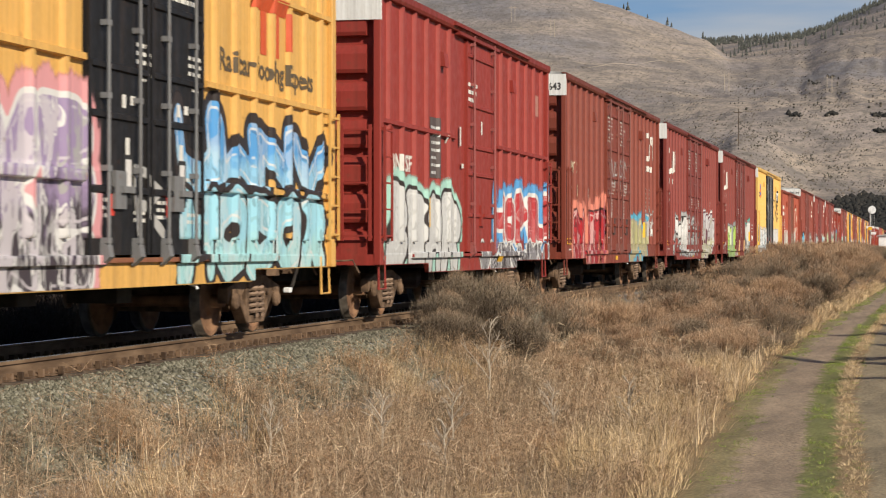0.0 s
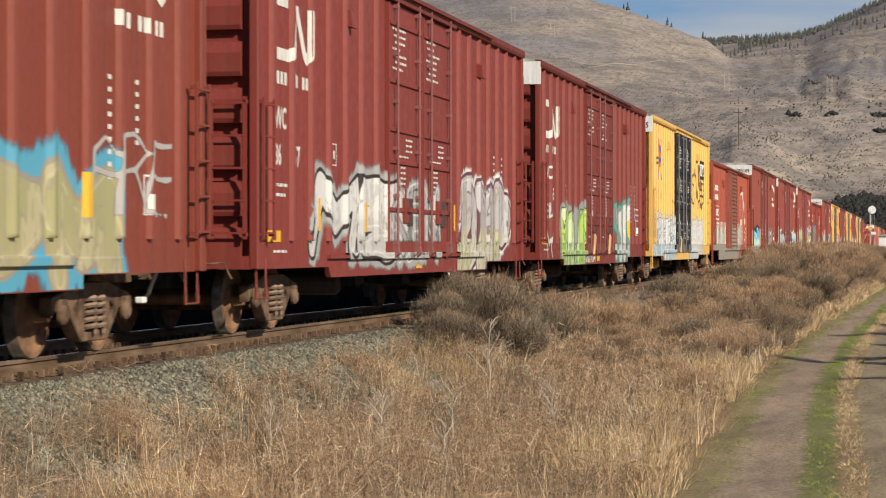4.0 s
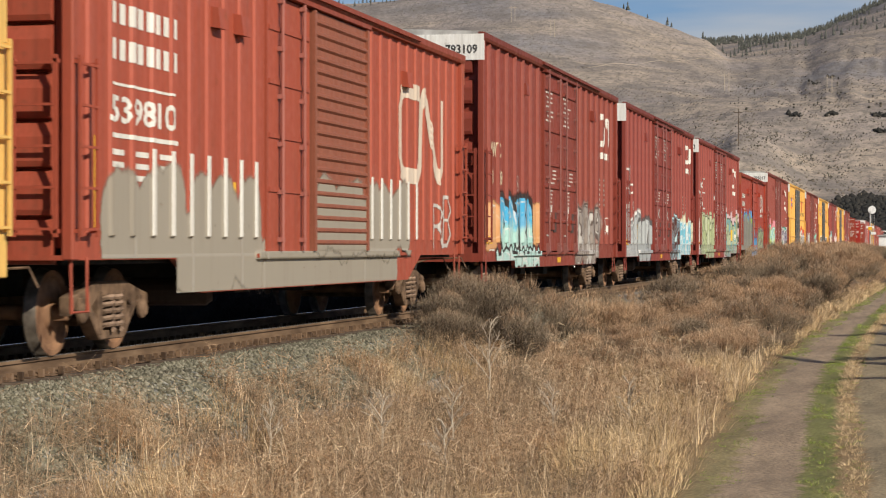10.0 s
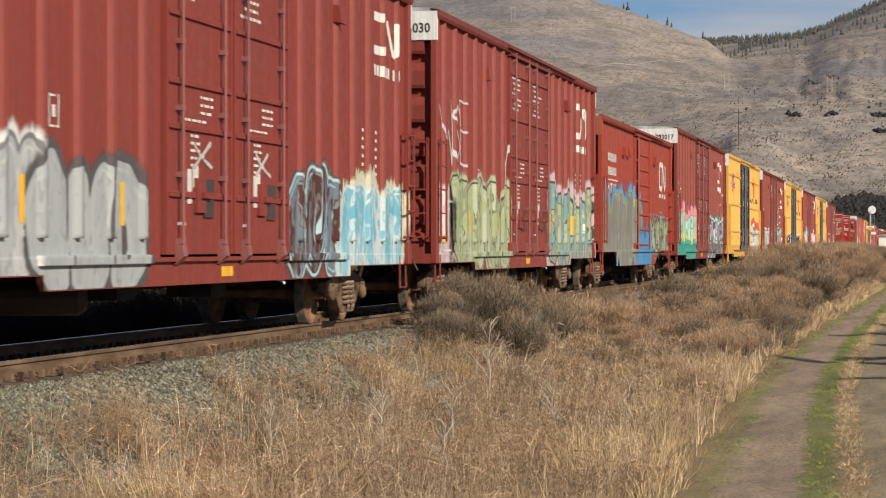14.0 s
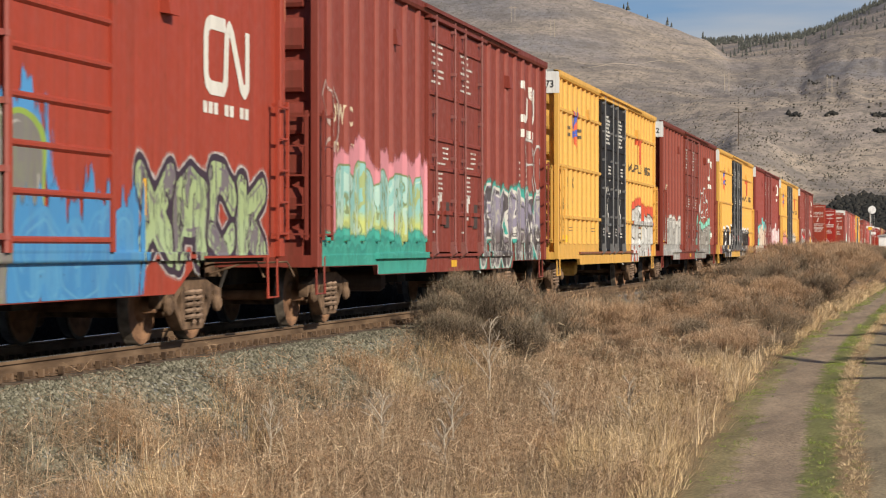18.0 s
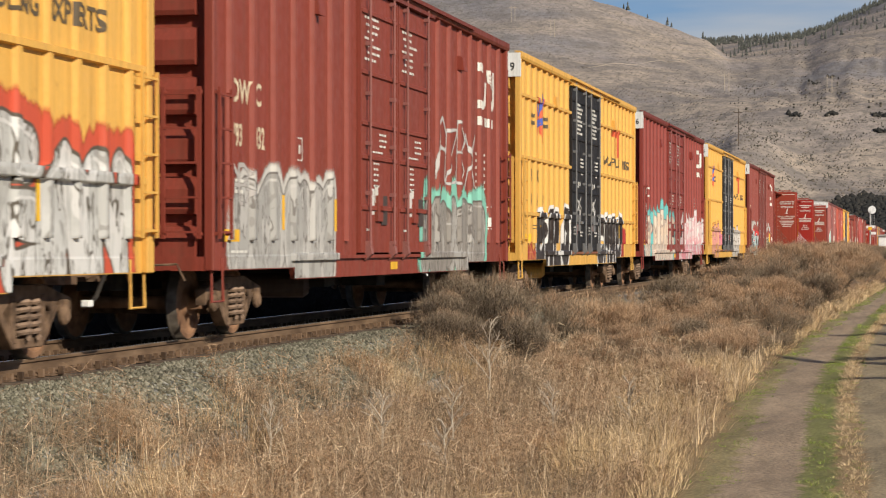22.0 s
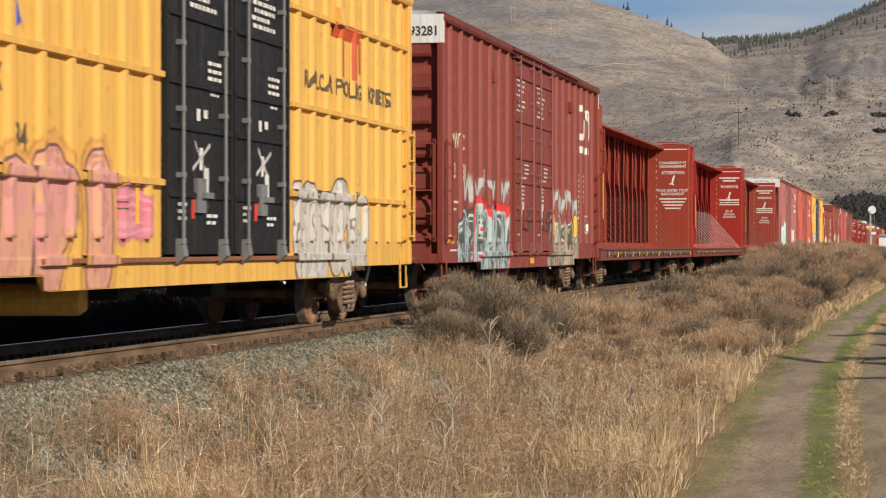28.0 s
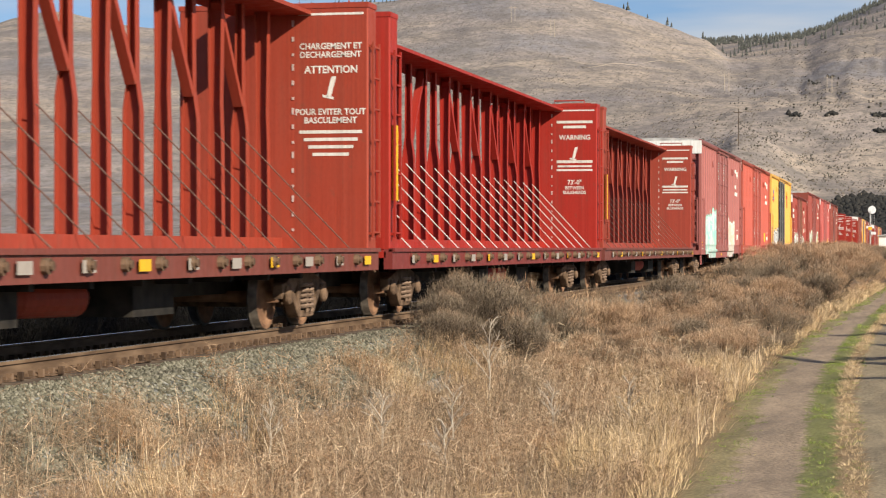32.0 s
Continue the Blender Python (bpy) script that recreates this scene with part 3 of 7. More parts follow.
RESERVOIR = Solid().lathe([(-0.55, 0.0), (-0.55, 0.14), (-0.47, 0.2), (0.47, 0.2), (0.55, 0.14), (0.55, 0.0)], 18).mesh("air_reservoir", PAINT)


def add_ladder(car, y0, y1, z0, z1, rungs, x0, x1, turn=None):
    """Stiles standing off a wall, with each rung a piece of its own."""
    def bent(s):
        if turn:
            s.v = [turn(*p) for p in s.v]
        return s
    s = Solid()
    for y in (y0, y1):
        s.box(x1 - 0.03, x1, y - 0.025, y + 0.025, z0, z1)
        for z in (z0 + 0.06, z1 - 0.06):
            s.box(x0, x1, y - 0.02, y + 0.02, z - 0.02, z + 0.02)
    lad = part("ladder", bent(s).mesh("ladder", PAINT), car)
    rung = bent(Solid().box(x1 - 0.025, x1 + 0.005, y0, y1, -0.013, 0.013)).mesh("rung", PAINT)
    for k in range(rungs):
        part("rung", rung, lad, pose(0, 0, z0 + 0.08 + (z1 - z0 - 0.16) * k / (rungs - 1)))


SIDE, OUT = 1.54, 1.60


class Kind:
    """One pattern of boxcar."""

    def __init__(self, length, top, door, ribs, rails=(), sill=(0.87, 0.72), notch=3.6, style="plug", floor=1.02, out=OUT):
        self.length, self.top, self.door, self.rib_y, self.rails = length, top, door, ribs, rails
        self.sill, self.notch, self.style, self.floor, self.out = sill, notch, style, floor, out

    def skin(self):
        """(y, x) of the near side wall's outer surface along the car."""
        pts = [(0, OUT + 0.02), (0.2, OUT + 0.02), (0.21, SIDE)]
        ds, de = self.door
        for y in sorted(self.rib_y + [ds, de]):
            if y == ds:
                pts += [(ds, SIDE), (ds + 0.01, 1.575)]
            elif y == de:
                pts += [(de - 0.01, 1.575), (de, SIDE)]
            else:
                pts += [(y - 0.085, SIDE), (y - 0.047, self.out), (y + 0.047, self.out), (y + 0.085, SIDE)]
        pts += [(self.length - 0.21, SIDE), (self.length - 0.2, OUT + 0.02), (self.length, OUT + 0.02)]
        return np.array(pts)


def spaced(a, b, n):
    return [a + (b - a) * (i + 0.5) / n for i in range(n)]


KINDS = {
    "hicube": Kind(18.65, 5.34, (6.9, 11.75), spaced(0.35, 6.75, 7) + spaced(11.9, 18.3, 7)),
    "combo": Kind(18.65, 5.32, (6.9, 11.75), spaced(0.25, 6.8, 9) + spaced(11.85, 18.4, 9), rails=(1.87, 3.07, 4.38)),
    "plain_combo": Kind(18.65, 5.36, (6.9, 11.75), spaced(0.25, 6.8, 10) + spaced(11.85, 18.4, 9), out=1.58),
    "older": Kind(18.65, 4.72, (6.6, 11.7), spaced(0.3, 6.5, 10) + spaced(11.8, 18.35, 11), sill=(1.02, 0.62), notch=3.2, style="slide", floor=1.05, out=1.568),
    "smooth": Kind(16.3, 4.71, (6.9, 10.2), [], sill=(1.02, 0.62), notch=3.2, style="single", floor=1.05),
    "short_combo": Kind(15.55, 5.30, (6.2, 9.85), spaced(0.25, 6.1, 7) + spaced(9.95, 15.3, 7), rails=(1.87, 3.07, 4.38)),
    "short": Kind(15.5, 5.28, (5.75, 9.5), spaced(0.3, 5.65, 6) + spaced(9.6, 15.2, 6), rails=(3.14,)),
}


def boxcar(kind):
    """A boxcar with its front end at y = 0, its near side towards +x, wheels on the rails at z = 0."""
    k = KINDS[kind]
    L, T, F = k.length, k.top, k.floor
    ds, de = k.door
    car = new("boxcar")
    zt = T - 0.22                          # underside of the eave
    # walls
    for s, (a, b, nm) in ((1, (0.2, ds, "side_wall")), (1, (de, L - 0.2, "side_wall")), (-1, (0.2, L - 0.2, "side_wall"))):
        w = Solid().box(min(s * (SIDE - 0.06), s * SIDE), max(s * (SIDE - 0.06), s * SIDE), a, b, F, T - 0.1)
        part(nm, w.mesh(nm, PAINT), car)
    low = F + 0.22
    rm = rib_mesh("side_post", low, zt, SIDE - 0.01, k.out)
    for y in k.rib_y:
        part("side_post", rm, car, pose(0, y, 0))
    farp = Solid()
    for y in spaced(0.3, L - 0.3, 17):
        farp.box(-OUT, -SIDE + 0.01, y - 0.06, y + 0.06, low, zt)
    part("far_side_posts", farp.mesh("far_side_posts", PAINT), car)
    # horizontal rails between the posts
    for z in k.rails:
        for a, b in ((0.22, ds - 0.05), (de + 0.05, L - 0.22)):
            part("side_rail", Solid().prism([(SIDE - 0.01, z - 0.05), (OUT + 0.012, z - 0.035), (OUT + 0.012, z + 0.03), (SIDE - 0.01, z + 0.055)], "y", a, b).mesh("side_rail", PAINT), car)
    # corner posts, eaves, roof
    cp = Solid().box(OUT - 0.10, OUT + 0.02, 0, 0.2, k.sill[0], T - 0.06).mesh("corner_post", PAINT, 0.012)
    for y, s in ((0, 1), (L - 0.2, 1)):
        part("corner_post", cp, car, pose(0, y, 0))
        part("corner_post", cp, car, pose(0, y + 0.2, 0, 0, 0, 180))
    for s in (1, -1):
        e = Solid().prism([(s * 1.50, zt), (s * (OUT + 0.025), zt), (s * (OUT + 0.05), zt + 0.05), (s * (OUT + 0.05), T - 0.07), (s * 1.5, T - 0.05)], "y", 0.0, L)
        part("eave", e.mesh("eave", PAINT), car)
    roof = Solid().prism([(-1.53, T - 0.10), (1.53, T - 0.10), (1.53, T - 0.045), (0, T + 0.02), (-1.53, T - 0.045)], "y", 0, L)
    for y in spaced(0.2, L - 0.2, 14):
        roof.prism([(-1.5, T - 0.06), (1.5, T - 0.06), (0, T + 0.05)], "y", y - 0.05, y + 0.05)
    part("roof", roof.mesh("roof", ROOFM), car, None, "galvanised steel roof")
    # ends
    for y, s in ((0, 1), (L, -1)):
        e = Solid().box(-1.52, 1.52, 0.16, 0.22, k.sill[0] + 0.12, T - 0.08)
        zs = np.linspace(F + 0.15, T - 0.62, 7)
        if y == 0:
            erib = Solid().prism([(0.16, -0.225), (0.045, -0.215), (0.02, -0.16), (0.02, 0.08), (0.09, 0.22), (0.16, 0.245)], "x", -1.48, 1.38).mesh("end_rib", PAINT)
        for z in zs:
            part("end_rib", erib, car, pose(0, y, z) if s > 0 else pose(-0.14, y, z, 0, 0, 180))
        e.box(-1.52, 1.52, 0.0, 0.16, k.sill[0], F + 0.02)
        e.v = [(x, y + s * yy, z) for x, yy, z in e.v]
        part("end_wall", e.mesh("end_wall", PAINT), car)
        b = Solid().box(-1.60, 1.625, -0.006, 0.06, T - 0.60, T - 0.10)
        b.v = [(x, y + s * yy, z) for x, yy, z in b.v]
        part("number_board", b.mesh("number_board", PAINT), car, None, "white painted end panel")
    # side sill: shallow over the trucks, deep between them
    n0, n1, ramp_y = k.notch, L - k.notch, 0.9 if k.style != "plug" else 0.12
    ring = [(0.2, k.sill[0]), (n0, k.sill[0]), (n0 + ramp_y, k.sill[1]), (n1 - ramp_y, k.sill[1]), (n1, k.sill[0]), (L - 0.2, k.sill[0]), (L - 0.2, F + 0.02), (0.2, F + 0.02)]
    for s in (1, -1):
        part("side_sill", Solid().prism(ring, "x", min(s * 1.545, s * 1.47), max(s * 1.545, s * 1.47)).mesh("side_sill", PAINT), car)
    led = Solid().box(1.52, 1.60, ds - (3.4 if k.style == "plug" else 0.4), de + 3.0, F - 0.03, F + 0.02)
    part("door_track", led.mesh("door_track", PAINT), car)
    # underframe
    u = Solid().box(-0.22, 0.22, 0.3, L - 0.3, 0.62, F).box(-1.4, 1.4, 0.25, L - 0.25, F - 0.08, F)
    for y in spaced(3, L - 3, 7):
        u.box(-1.45, 1.45, y - 0.06, y + 0.06, 0.80, F)
    u.box(-1.0, -0.2, L * 0.42, L * 0.47, 0.55, 0.85).box(0.4, 1.0, L * 0.55, L * 0.58, 0.52, 0.8).box(0.5, 1.1, L * 0.36, L * 0.39, 0.56, 0.8)
    part("underframe", u.mesh("underframe", BLACK), car, None, "black steel underframe")
    part("air_reservoir", RESERVOIR, car, pose(0.6, L * 0.30, 0.62, 0, 0, 20))
    rod = Solid().tube([(1.05, L * 0.63, 0.78), (1.35, L * 0.63, 0.74), (1.50, L * 0.63, 0.70), (1.52, L * 0.63, 0.66)], 0.018)
    part("release_rod", rod.mesh("release_rod", SIGNW), car)
    for y in (2.3, L - 2.3):
        add_truck(car, y)
    part("coupler", COUPLERS[1], car)
    part("coupler", COUPLERS[-1], car, pose(0, L, 0))
    h = part("brake_hose", HOSE, car)
    part("hose_coupling", HOSE_TIP, h, None, "pale metal hose coupling")
    # ladders and steps
    add_ladder(car, 0.07, 0.52, 1.25, 3.05, 5, OUT, OUT + 0.09)
    add_ladder(car, L - 0.52, L - 0.07, 1.25, 3.05, 5, OUT, OUT + 0.09)
    add_ladder(car, 0.0, 0.45, 1.25, 3.05, 5, 0, 0.09, lambda x, y, z: (1.02 + y, -x, z))
    add_ladder(car, 0.0, 0.45, 1.25, 3.05, 5, 0, 0.09, lambda x, y, z: (1.10 + y, L + x, z))
    for y in (0.12, L - 0.57):
        st = Solid().tube([(1.55, y, F), (1.56, y, 0.50), (1.56, y + 0.42, 0.50), (1.55, y + 0.42, F)], 0.022)
        part("sill_step", st.mesh("sill_step", PAINT), car)
    for y, w in ((4.6, 0.28), (8.0 if k.style == "plug" else 5.5, 0.28), (L - 4.4, 0.28)):
        part("vent_hood", Solid().prism([(SIDE, T - 0.95), (SIDE + 0.13, T - 0.97), (SIDE + 0.10, T - 0.72), (SIDE, T - 0.70)], "y", y - 0.16, y + 0.16).mesh("vent_hood", PAINT), car) if w and y != 8.0 else None
    # doors
    zd0, zd1 = F + 0.05, zt - 0.08
    if k.style == "plug":
        mid = (ds + de) / 2
        spans = [(ds + 0.04, mid - 0.03), (mid + 0.03, de - 0.04)] if kind != "short" else [(ds + 0.9, de - 0.05)]
        if kind == "short":
            part("side_wall", Solid().box(SIDE - 0.05, SIDE, ds, ds + 0.9, F, T - 0.1).mesh("side_wall", PAINT), car)
        for a, b in spans:
            d, rails = Solid().box(SIDE - 0.04, 1.575, a, b, zd0, zd1), []
            for z in (1.75, 2.52, 3.03, 3.80, 4.72):
                if z < zd1:
                    rails.append(z)
            door = part("door", d.mesh("door", PAINT), car)
            stile = Solid().box(1.57, 1.60, -0.035, 0.035, zd0, zd1).mesh("door_stile", PAINT)
            for yy in (a + 0.04, b - 0.04):
                part("door_stile", stile, door, pose(0, yy, 0))
            dr = Solid().prism([(1.57, -0.045), (1.61, -0.03), (1.61, 0.02), (1.57, 0.05)], "y", a + 0.06, b - 0.06).mesh("door_rail", PAINT)
            for z in rails:
                part("door_rail", dr, door, pose(0, 0, z))
            for yy in (a + 0.42, b - 0.42):
                lr = Solid()
                lr.tube([(1.645, yy, zd0 - 0.02), (1.645, yy, zd1 + 0.12)], 0.021, 8)
                for z in np.linspace(zd0 + 0.15, zd1 - 0.05, 6):
                    lr.box(1.57, 1.66, yy - 0.06, yy + 0.06, z - 0.03, z + 0.03)
                lr.prism([(1.57, zd0 - 0.12), (1.68, zd0 - 0.02), (1.66, zd0 + 0.1), (1.57, zd0 + 0.14)], "y", yy - 0.07, yy + 0.07)
                part("lock_rod", lr.mesh("lock_rod", PAINT), door)
            hd = Solid().box(1.60, 1.66, (a + b) / 2 - 0.05, (a + b) / 2 + 0.28, 1.72, 1.79).box(1.575, 1.62, (a + b) / 2 - 0.2, (a + b) / 2 + 0.12, 1.55, 1.95)
            part("door_handle", hd.mesh("door_handle", PAINT), door)
    else:
        # a narrow plug door beside a ribbed sliding door
        a, b = ds + 0.03, ds + (2.0 if k.style == "slide" else 0.5)
        d = Solid().box(SIDE - 0.04, 1.57, a, b, zd0, zd1)
        door = part("door", d.mesh("door", PAINT), car)
        batten = Solid().box(1.565, 1.59, a + 0.05, b - 0.05, -0.03, 0.03).mesh("door_rail", PAINT)
        for z in (1.9, 2.6, 3.3, 4.0):
            part("door_rail", batten, door, pose(0, 0, z))
        for yy in (a + 0.5, b - 0.45)[:2 if k.style == "slide" else 1]:
            lr = Solid()
            lr.tube([(1.63, yy, zd0), (1.63, yy, zd1 + 0.1)], 0.026, 8)
            for z in np.linspace(zd0 + 0.15, zd1 - 0.05, 6):
                lr.box(1.57, 1.65, yy - 0.05, yy + 0.05, z - 0.03, z + 0.03)
            part("lock_rod", lr.mesh("lock_rod", PAINT), door)
        a, b = ds + (2.05 if k.style == "slide" else 0.55), de - 0.05
        d = Solid().box(SIDE - 0.04, 1.60, a, b, zd0, zd1)
        door = part("door", d.mesh("door", PAINT), car, None, "ribbed sliding door")
        stile = Solid().box(1.595, 1.64, -0.05, 0.05, zd0, zd1).mesh("door_stile", PAINT)
        for yy in (a + 0.05, b - 0.05):
            part("door_stile", stile, door, pose(0, yy, 0))
        drib = Solid().prism([(1.595, -0.05), (1.635, -0.015), (1.635, 0.015), (1.595, 0.05)], "y", a + 0.1, b - 0.1).mesh("door_rib", PAINT)
        for z in np.arange(zd0 + 0.12, zd1 - 0.1, 0.17 if k.style == "slide" else 0.45):
            part("door_rib", drib, door, pose(0, 0, z))
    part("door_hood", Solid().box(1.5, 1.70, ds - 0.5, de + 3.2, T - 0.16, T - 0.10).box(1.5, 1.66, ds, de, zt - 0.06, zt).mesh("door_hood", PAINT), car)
    return car


def centerbeam():
    """A centre-partition lumber flatcar with a bulkhead at each end."""
    L, T = 23.0, 4.95
    car = new("centerbeam_flatcar")
    deck = Solid().box(-1.45, 1.45, 0, L, 0.98, 1.08)
    part("deck", deck.mesh("deck", PAINT), car)
    for s in (1, -1):
        part("side_sill", Solid().box(min(s * 1.56, s * 1.42), max(s * 1.56, s * 1.42), 0, L, 0.80, 1.12).box(min(s * 1.60, s * 1.5), max(s * 1.60, s * 1.5), 0, L, 1.08, 1.14).mesh("side_sill", PAINT), car)
    u = Solid().box(-0.25, 0.25, 0.3, L - 0.3, 0.5, 0.98)
    for y in spaced(3, L - 3, 11):
        u.box(-1.42, 1.42, y - 0.06, y + 0.06, 0.72, 0.98)
    u.box(0.3, 1.0, L * 0.60, L * 0.66, 0.35, 0.8).box(0.3, 1.0, L * 0.42, L * 0.46, 0.35, 0.8)
    part("underframe", u.mesh("underframe", BLACK), car, None, "black steel underframe")
    part("air_reservoir", RESERVOIR, car, pose(0.7, L * 0.52, 0.60, 0, 0, 70))
    # bulkheads
    for y in (0.0, L - 0.5):
        b = Solid().box(-1.52, 1.52, y, y + 0.5, 1.1, T - 0.05)
        part("bulkhead", b.mesh("bulkhead", PAINT, 0.02), car)
        tr = Solid().box(-1.53, 1.53, y - 0.01, y + 0.51, T - 0.12, T - 0.04)
        tr.tube([(0.35, y + 0.25, T - 0.05), (0.35, y + 0.25, T + 0.06), (1.15, y + 0.25, T + 0.06), (1.15, y + 0.25, T - 0.05)], 0.02)
        part("top_rail", tr.mesh("top_rail", PAINT), car)
        add_ladder(car, y + 0.06, y + 0.44, 1.3, 4.3, 7, 1.52, 1.60)
    # centre beam: top chord, posts, struts
    part("top_chord", Solid().prism([(-0.62, T - 0.22), (0.62, T - 0.22), (0.62, T - 0.16), (0.2, T - 0.02), (-0.2, T - 0.02), (-0.62, T - 0.16)], "y", 0.5, L - 0.5).mesh("top_chord", PAINT), car)
    part("lower_chord", Solid().box(-0.15, 0.15, 0.5, L - 0.5, 1.08, 1.30).mesh("lower_chord", PAINT), car)
    n = 20
    ups = []
    for prof in (((1.3, 0.125), (2.9, 0.12), (3.3, 0.065), (T - 0.2, 0.055)), ((1.3, 0.115), (2.7, 0.105), (3.2, 0.09), (T - 0.2, 0.11))):
        ub = Solid()
        for (z0, w0), (z1, w1) in zip(prof, prof[1:]):
            # a shallow channel: web at the back, a flange along each edge
            for lo, hi, ya, yb in (((-w0, w0), (-w1, w1), 0.03, 0.07), ((-w0, 0.014 - w0), (-w1, 0.014 - w1), -0.06, 0.03), ((w0 - 0.014, w0), (w1 - 0.014, w1), -0.06, 0.03)):
                ub.add([(x, y, z) for z, (xa, xb) in ((z0, lo), (z1, hi)) for x, y in ((xa, ya), (xb, ya), (xb, yb), (xa, yb))],
                       [(0, 1, 5, 4), (1, 2, 6, 5), (2, 3, 7, 6), (3, 0, 4, 7), (0, 3, 2, 1), (4, 5, 6, 7)])
        ups.append(ub.mesh("upright", PAINT))
    ys = spaced(0.5, L - 0.5, n)
    for i, y in enumerate(ys):
        part("upright", ups[i % 2], car, pose(0, y, 0))
    st = Solid().box(-0.07, 0.07, -0.05, 0.05, 0, 1.75).mesh("brace", PAINT)
    for i in range(1, n - 1, 2):
        a, b = Vector((0, ys[i], T - 0.3)), Vector((0, ys[i - 1 if i < 8 else i + 1], 3.15))
        part("brace", st, car, look(tuple(a), tuple(b)) @ pose(0, 0, 0, 180))
    # tie-down cables and winches
    c = Solid().tube([(1.52, 0, 1.12), (0.16, -1.0, 2.75)], 0.009, 4).mesh("tie_down_cable", PAINT)
    for y in spaced(0.9, L - 0.9, 17):
        part("tie_down_cable", c, car, pose(0, y, 0))
    w = Solid().lathe([(-0.05, 0.0), (-0.05, 0.085), (0.06, 0.085), (0.06, 0.05), (0.10, 0.05), (0.10, 0.0)], 10).mesh("winch", IRON)
    for y in spaced(0.9, L - 0.9, 20):
        part("winch", w, car, pose(1.57, y, 0.97))
    ss = Solid()
    for j in range(15):
        ss.box(0.31, 0.345, L - 0.515, L - 0.505, 1.4 + 0.225 * j, 1.4 + 0.225 * j + 0.04 + 0.03 * (j % 3))
    part("stencil_strip", ss.mesh("stencil_strip", PAINT), car)
    for y in (2.6, L - 2.6):
        add_truck(car, y)
    part("coupler", COUPLERS[1], car)
    part("coupler", COUPLERS[-1], car, pose(0, L, 0))
    h = part("brake_hose", HOSE, car)
    part("hose_coupling", HOSE_TIP, h)
    return car


RED, BROWN, YELLOW, ORANGE = (0.235, 0.045, 0.032), (0.225, 0.054, 0.036), (0.67, 0.378, 0.085), (0.36, 0.10, 0.055)
CRIMSON, INK, CHALK = (0.30, 0.030, 0.018), (0.012, 0.012, 0.013), (0.74, 0.74, 0.70)
# front-end position on the first instant, pattern, body colour, end panel colour
CARS = [
    (14.15, "short_combo", (0.64, 0.365, 0.10), YELLOW), (32.3, "short", (0.28, 0.045, 0.035), CHALK), (50.15, "hicube", (0.215, 0.058, 0.038), CHALK),
    (70.8, "hicube", (0.22, 0.05, 0.04), CHALK), (91.45, "hicube", (0.20, 0.045, 0.035), CHALK), (111.75, "plain_combo", (0.70, 0.44, 0.128), CHALK),
    (131.95, "older", (0.33, 0.085, 0.05), ORANGE), (152.4, "hicube", BROWN, CHALK), (172.75, "hicube", (0.225, 0.05, 0.038), CHALK),
    (193.3, "hicube", (0.24, 0.055, 0.042), CHALK), (213.1, "smooth", (0.33, 0.06, 0.035), ORANGE), (231.0, "hicube", (0.225, 0.055, 0.04), CHALK),
    (251.35, "combo", YELLOW, CHALK), (272.0, "hicube", BROWN, CHALK), (292.0, "combo", YELLOW, CHALK), (312.4, "hicube", (0.24, 0.05, 0.04), CHALK),
    (332.7, "combo", YELLOW, CHALK), (353.75, "hicube", (0.225, 0.055, 0.042), CHALK), (373.2, "beam", (0.30, 0.055, 0.03), None),
    (397.1, "beam", (0.33, 0.028, 0.018), None), (420.8, "beam", (0.30, 0.06, 0.038), None), (446.2, "hicube", (0.33, 0.13, 0.12), CHALK),
    (465.8, "hicube", (0.42, 0.10, 0.07), BROWN), (486.0, "plain_combo", YELLOW, YELLOW), (506.3, "older", (0.27, 0.06, 0.045), CHALK),
    (526.6, "hicube", (0.27, 0.06, 0.045), BROWN), (546.9, "hicube", (0.40, 0.10, 0.09), CHALK), (567.2, "hicube", BROWN, CHALK),
    (587.6, "beam", CRIMSON, None), (611.5, "beam", CRIMSON, None), (635.4, "beam", CRIMSON, None), (659.3, "hicube", BROWN, CHALK),
    (679.6, "combo", YELLOW, CHALK), (699.9, "hicube", BROWN, CHALK), (720.2, "hicube", RED, CHALK), (740.5, "beam", CRIMSON, None),
    (764.4, "hicube", BROWN, CHALK), (784.7, "hicube", RED, BROWN), (805.0, "combo", YELLOW, CHALK), (825.3, "hicube", BROWN, CHALK),
]
NAMED = {"hicube": "weathered brown-red steel boxcar with double plug doors", "combo": "yellow ribbed steel boxcar with black double doors",
         "plain_combo": "yellow ribbed steel boxcar with black double doors", "older": "faded orange-red low boxcar with a ribbed sliding door",
         "smooth": "faded red smooth-sided low boxcar with a sliding door", "short_combo": "yellow ribbed fifty-foot boxcar with black doors",
         "short": "dark red fifty-foot boxcar with a single plug door", "beam": "red centre-beam lumber flatcar, empty, with end bulkheads"}


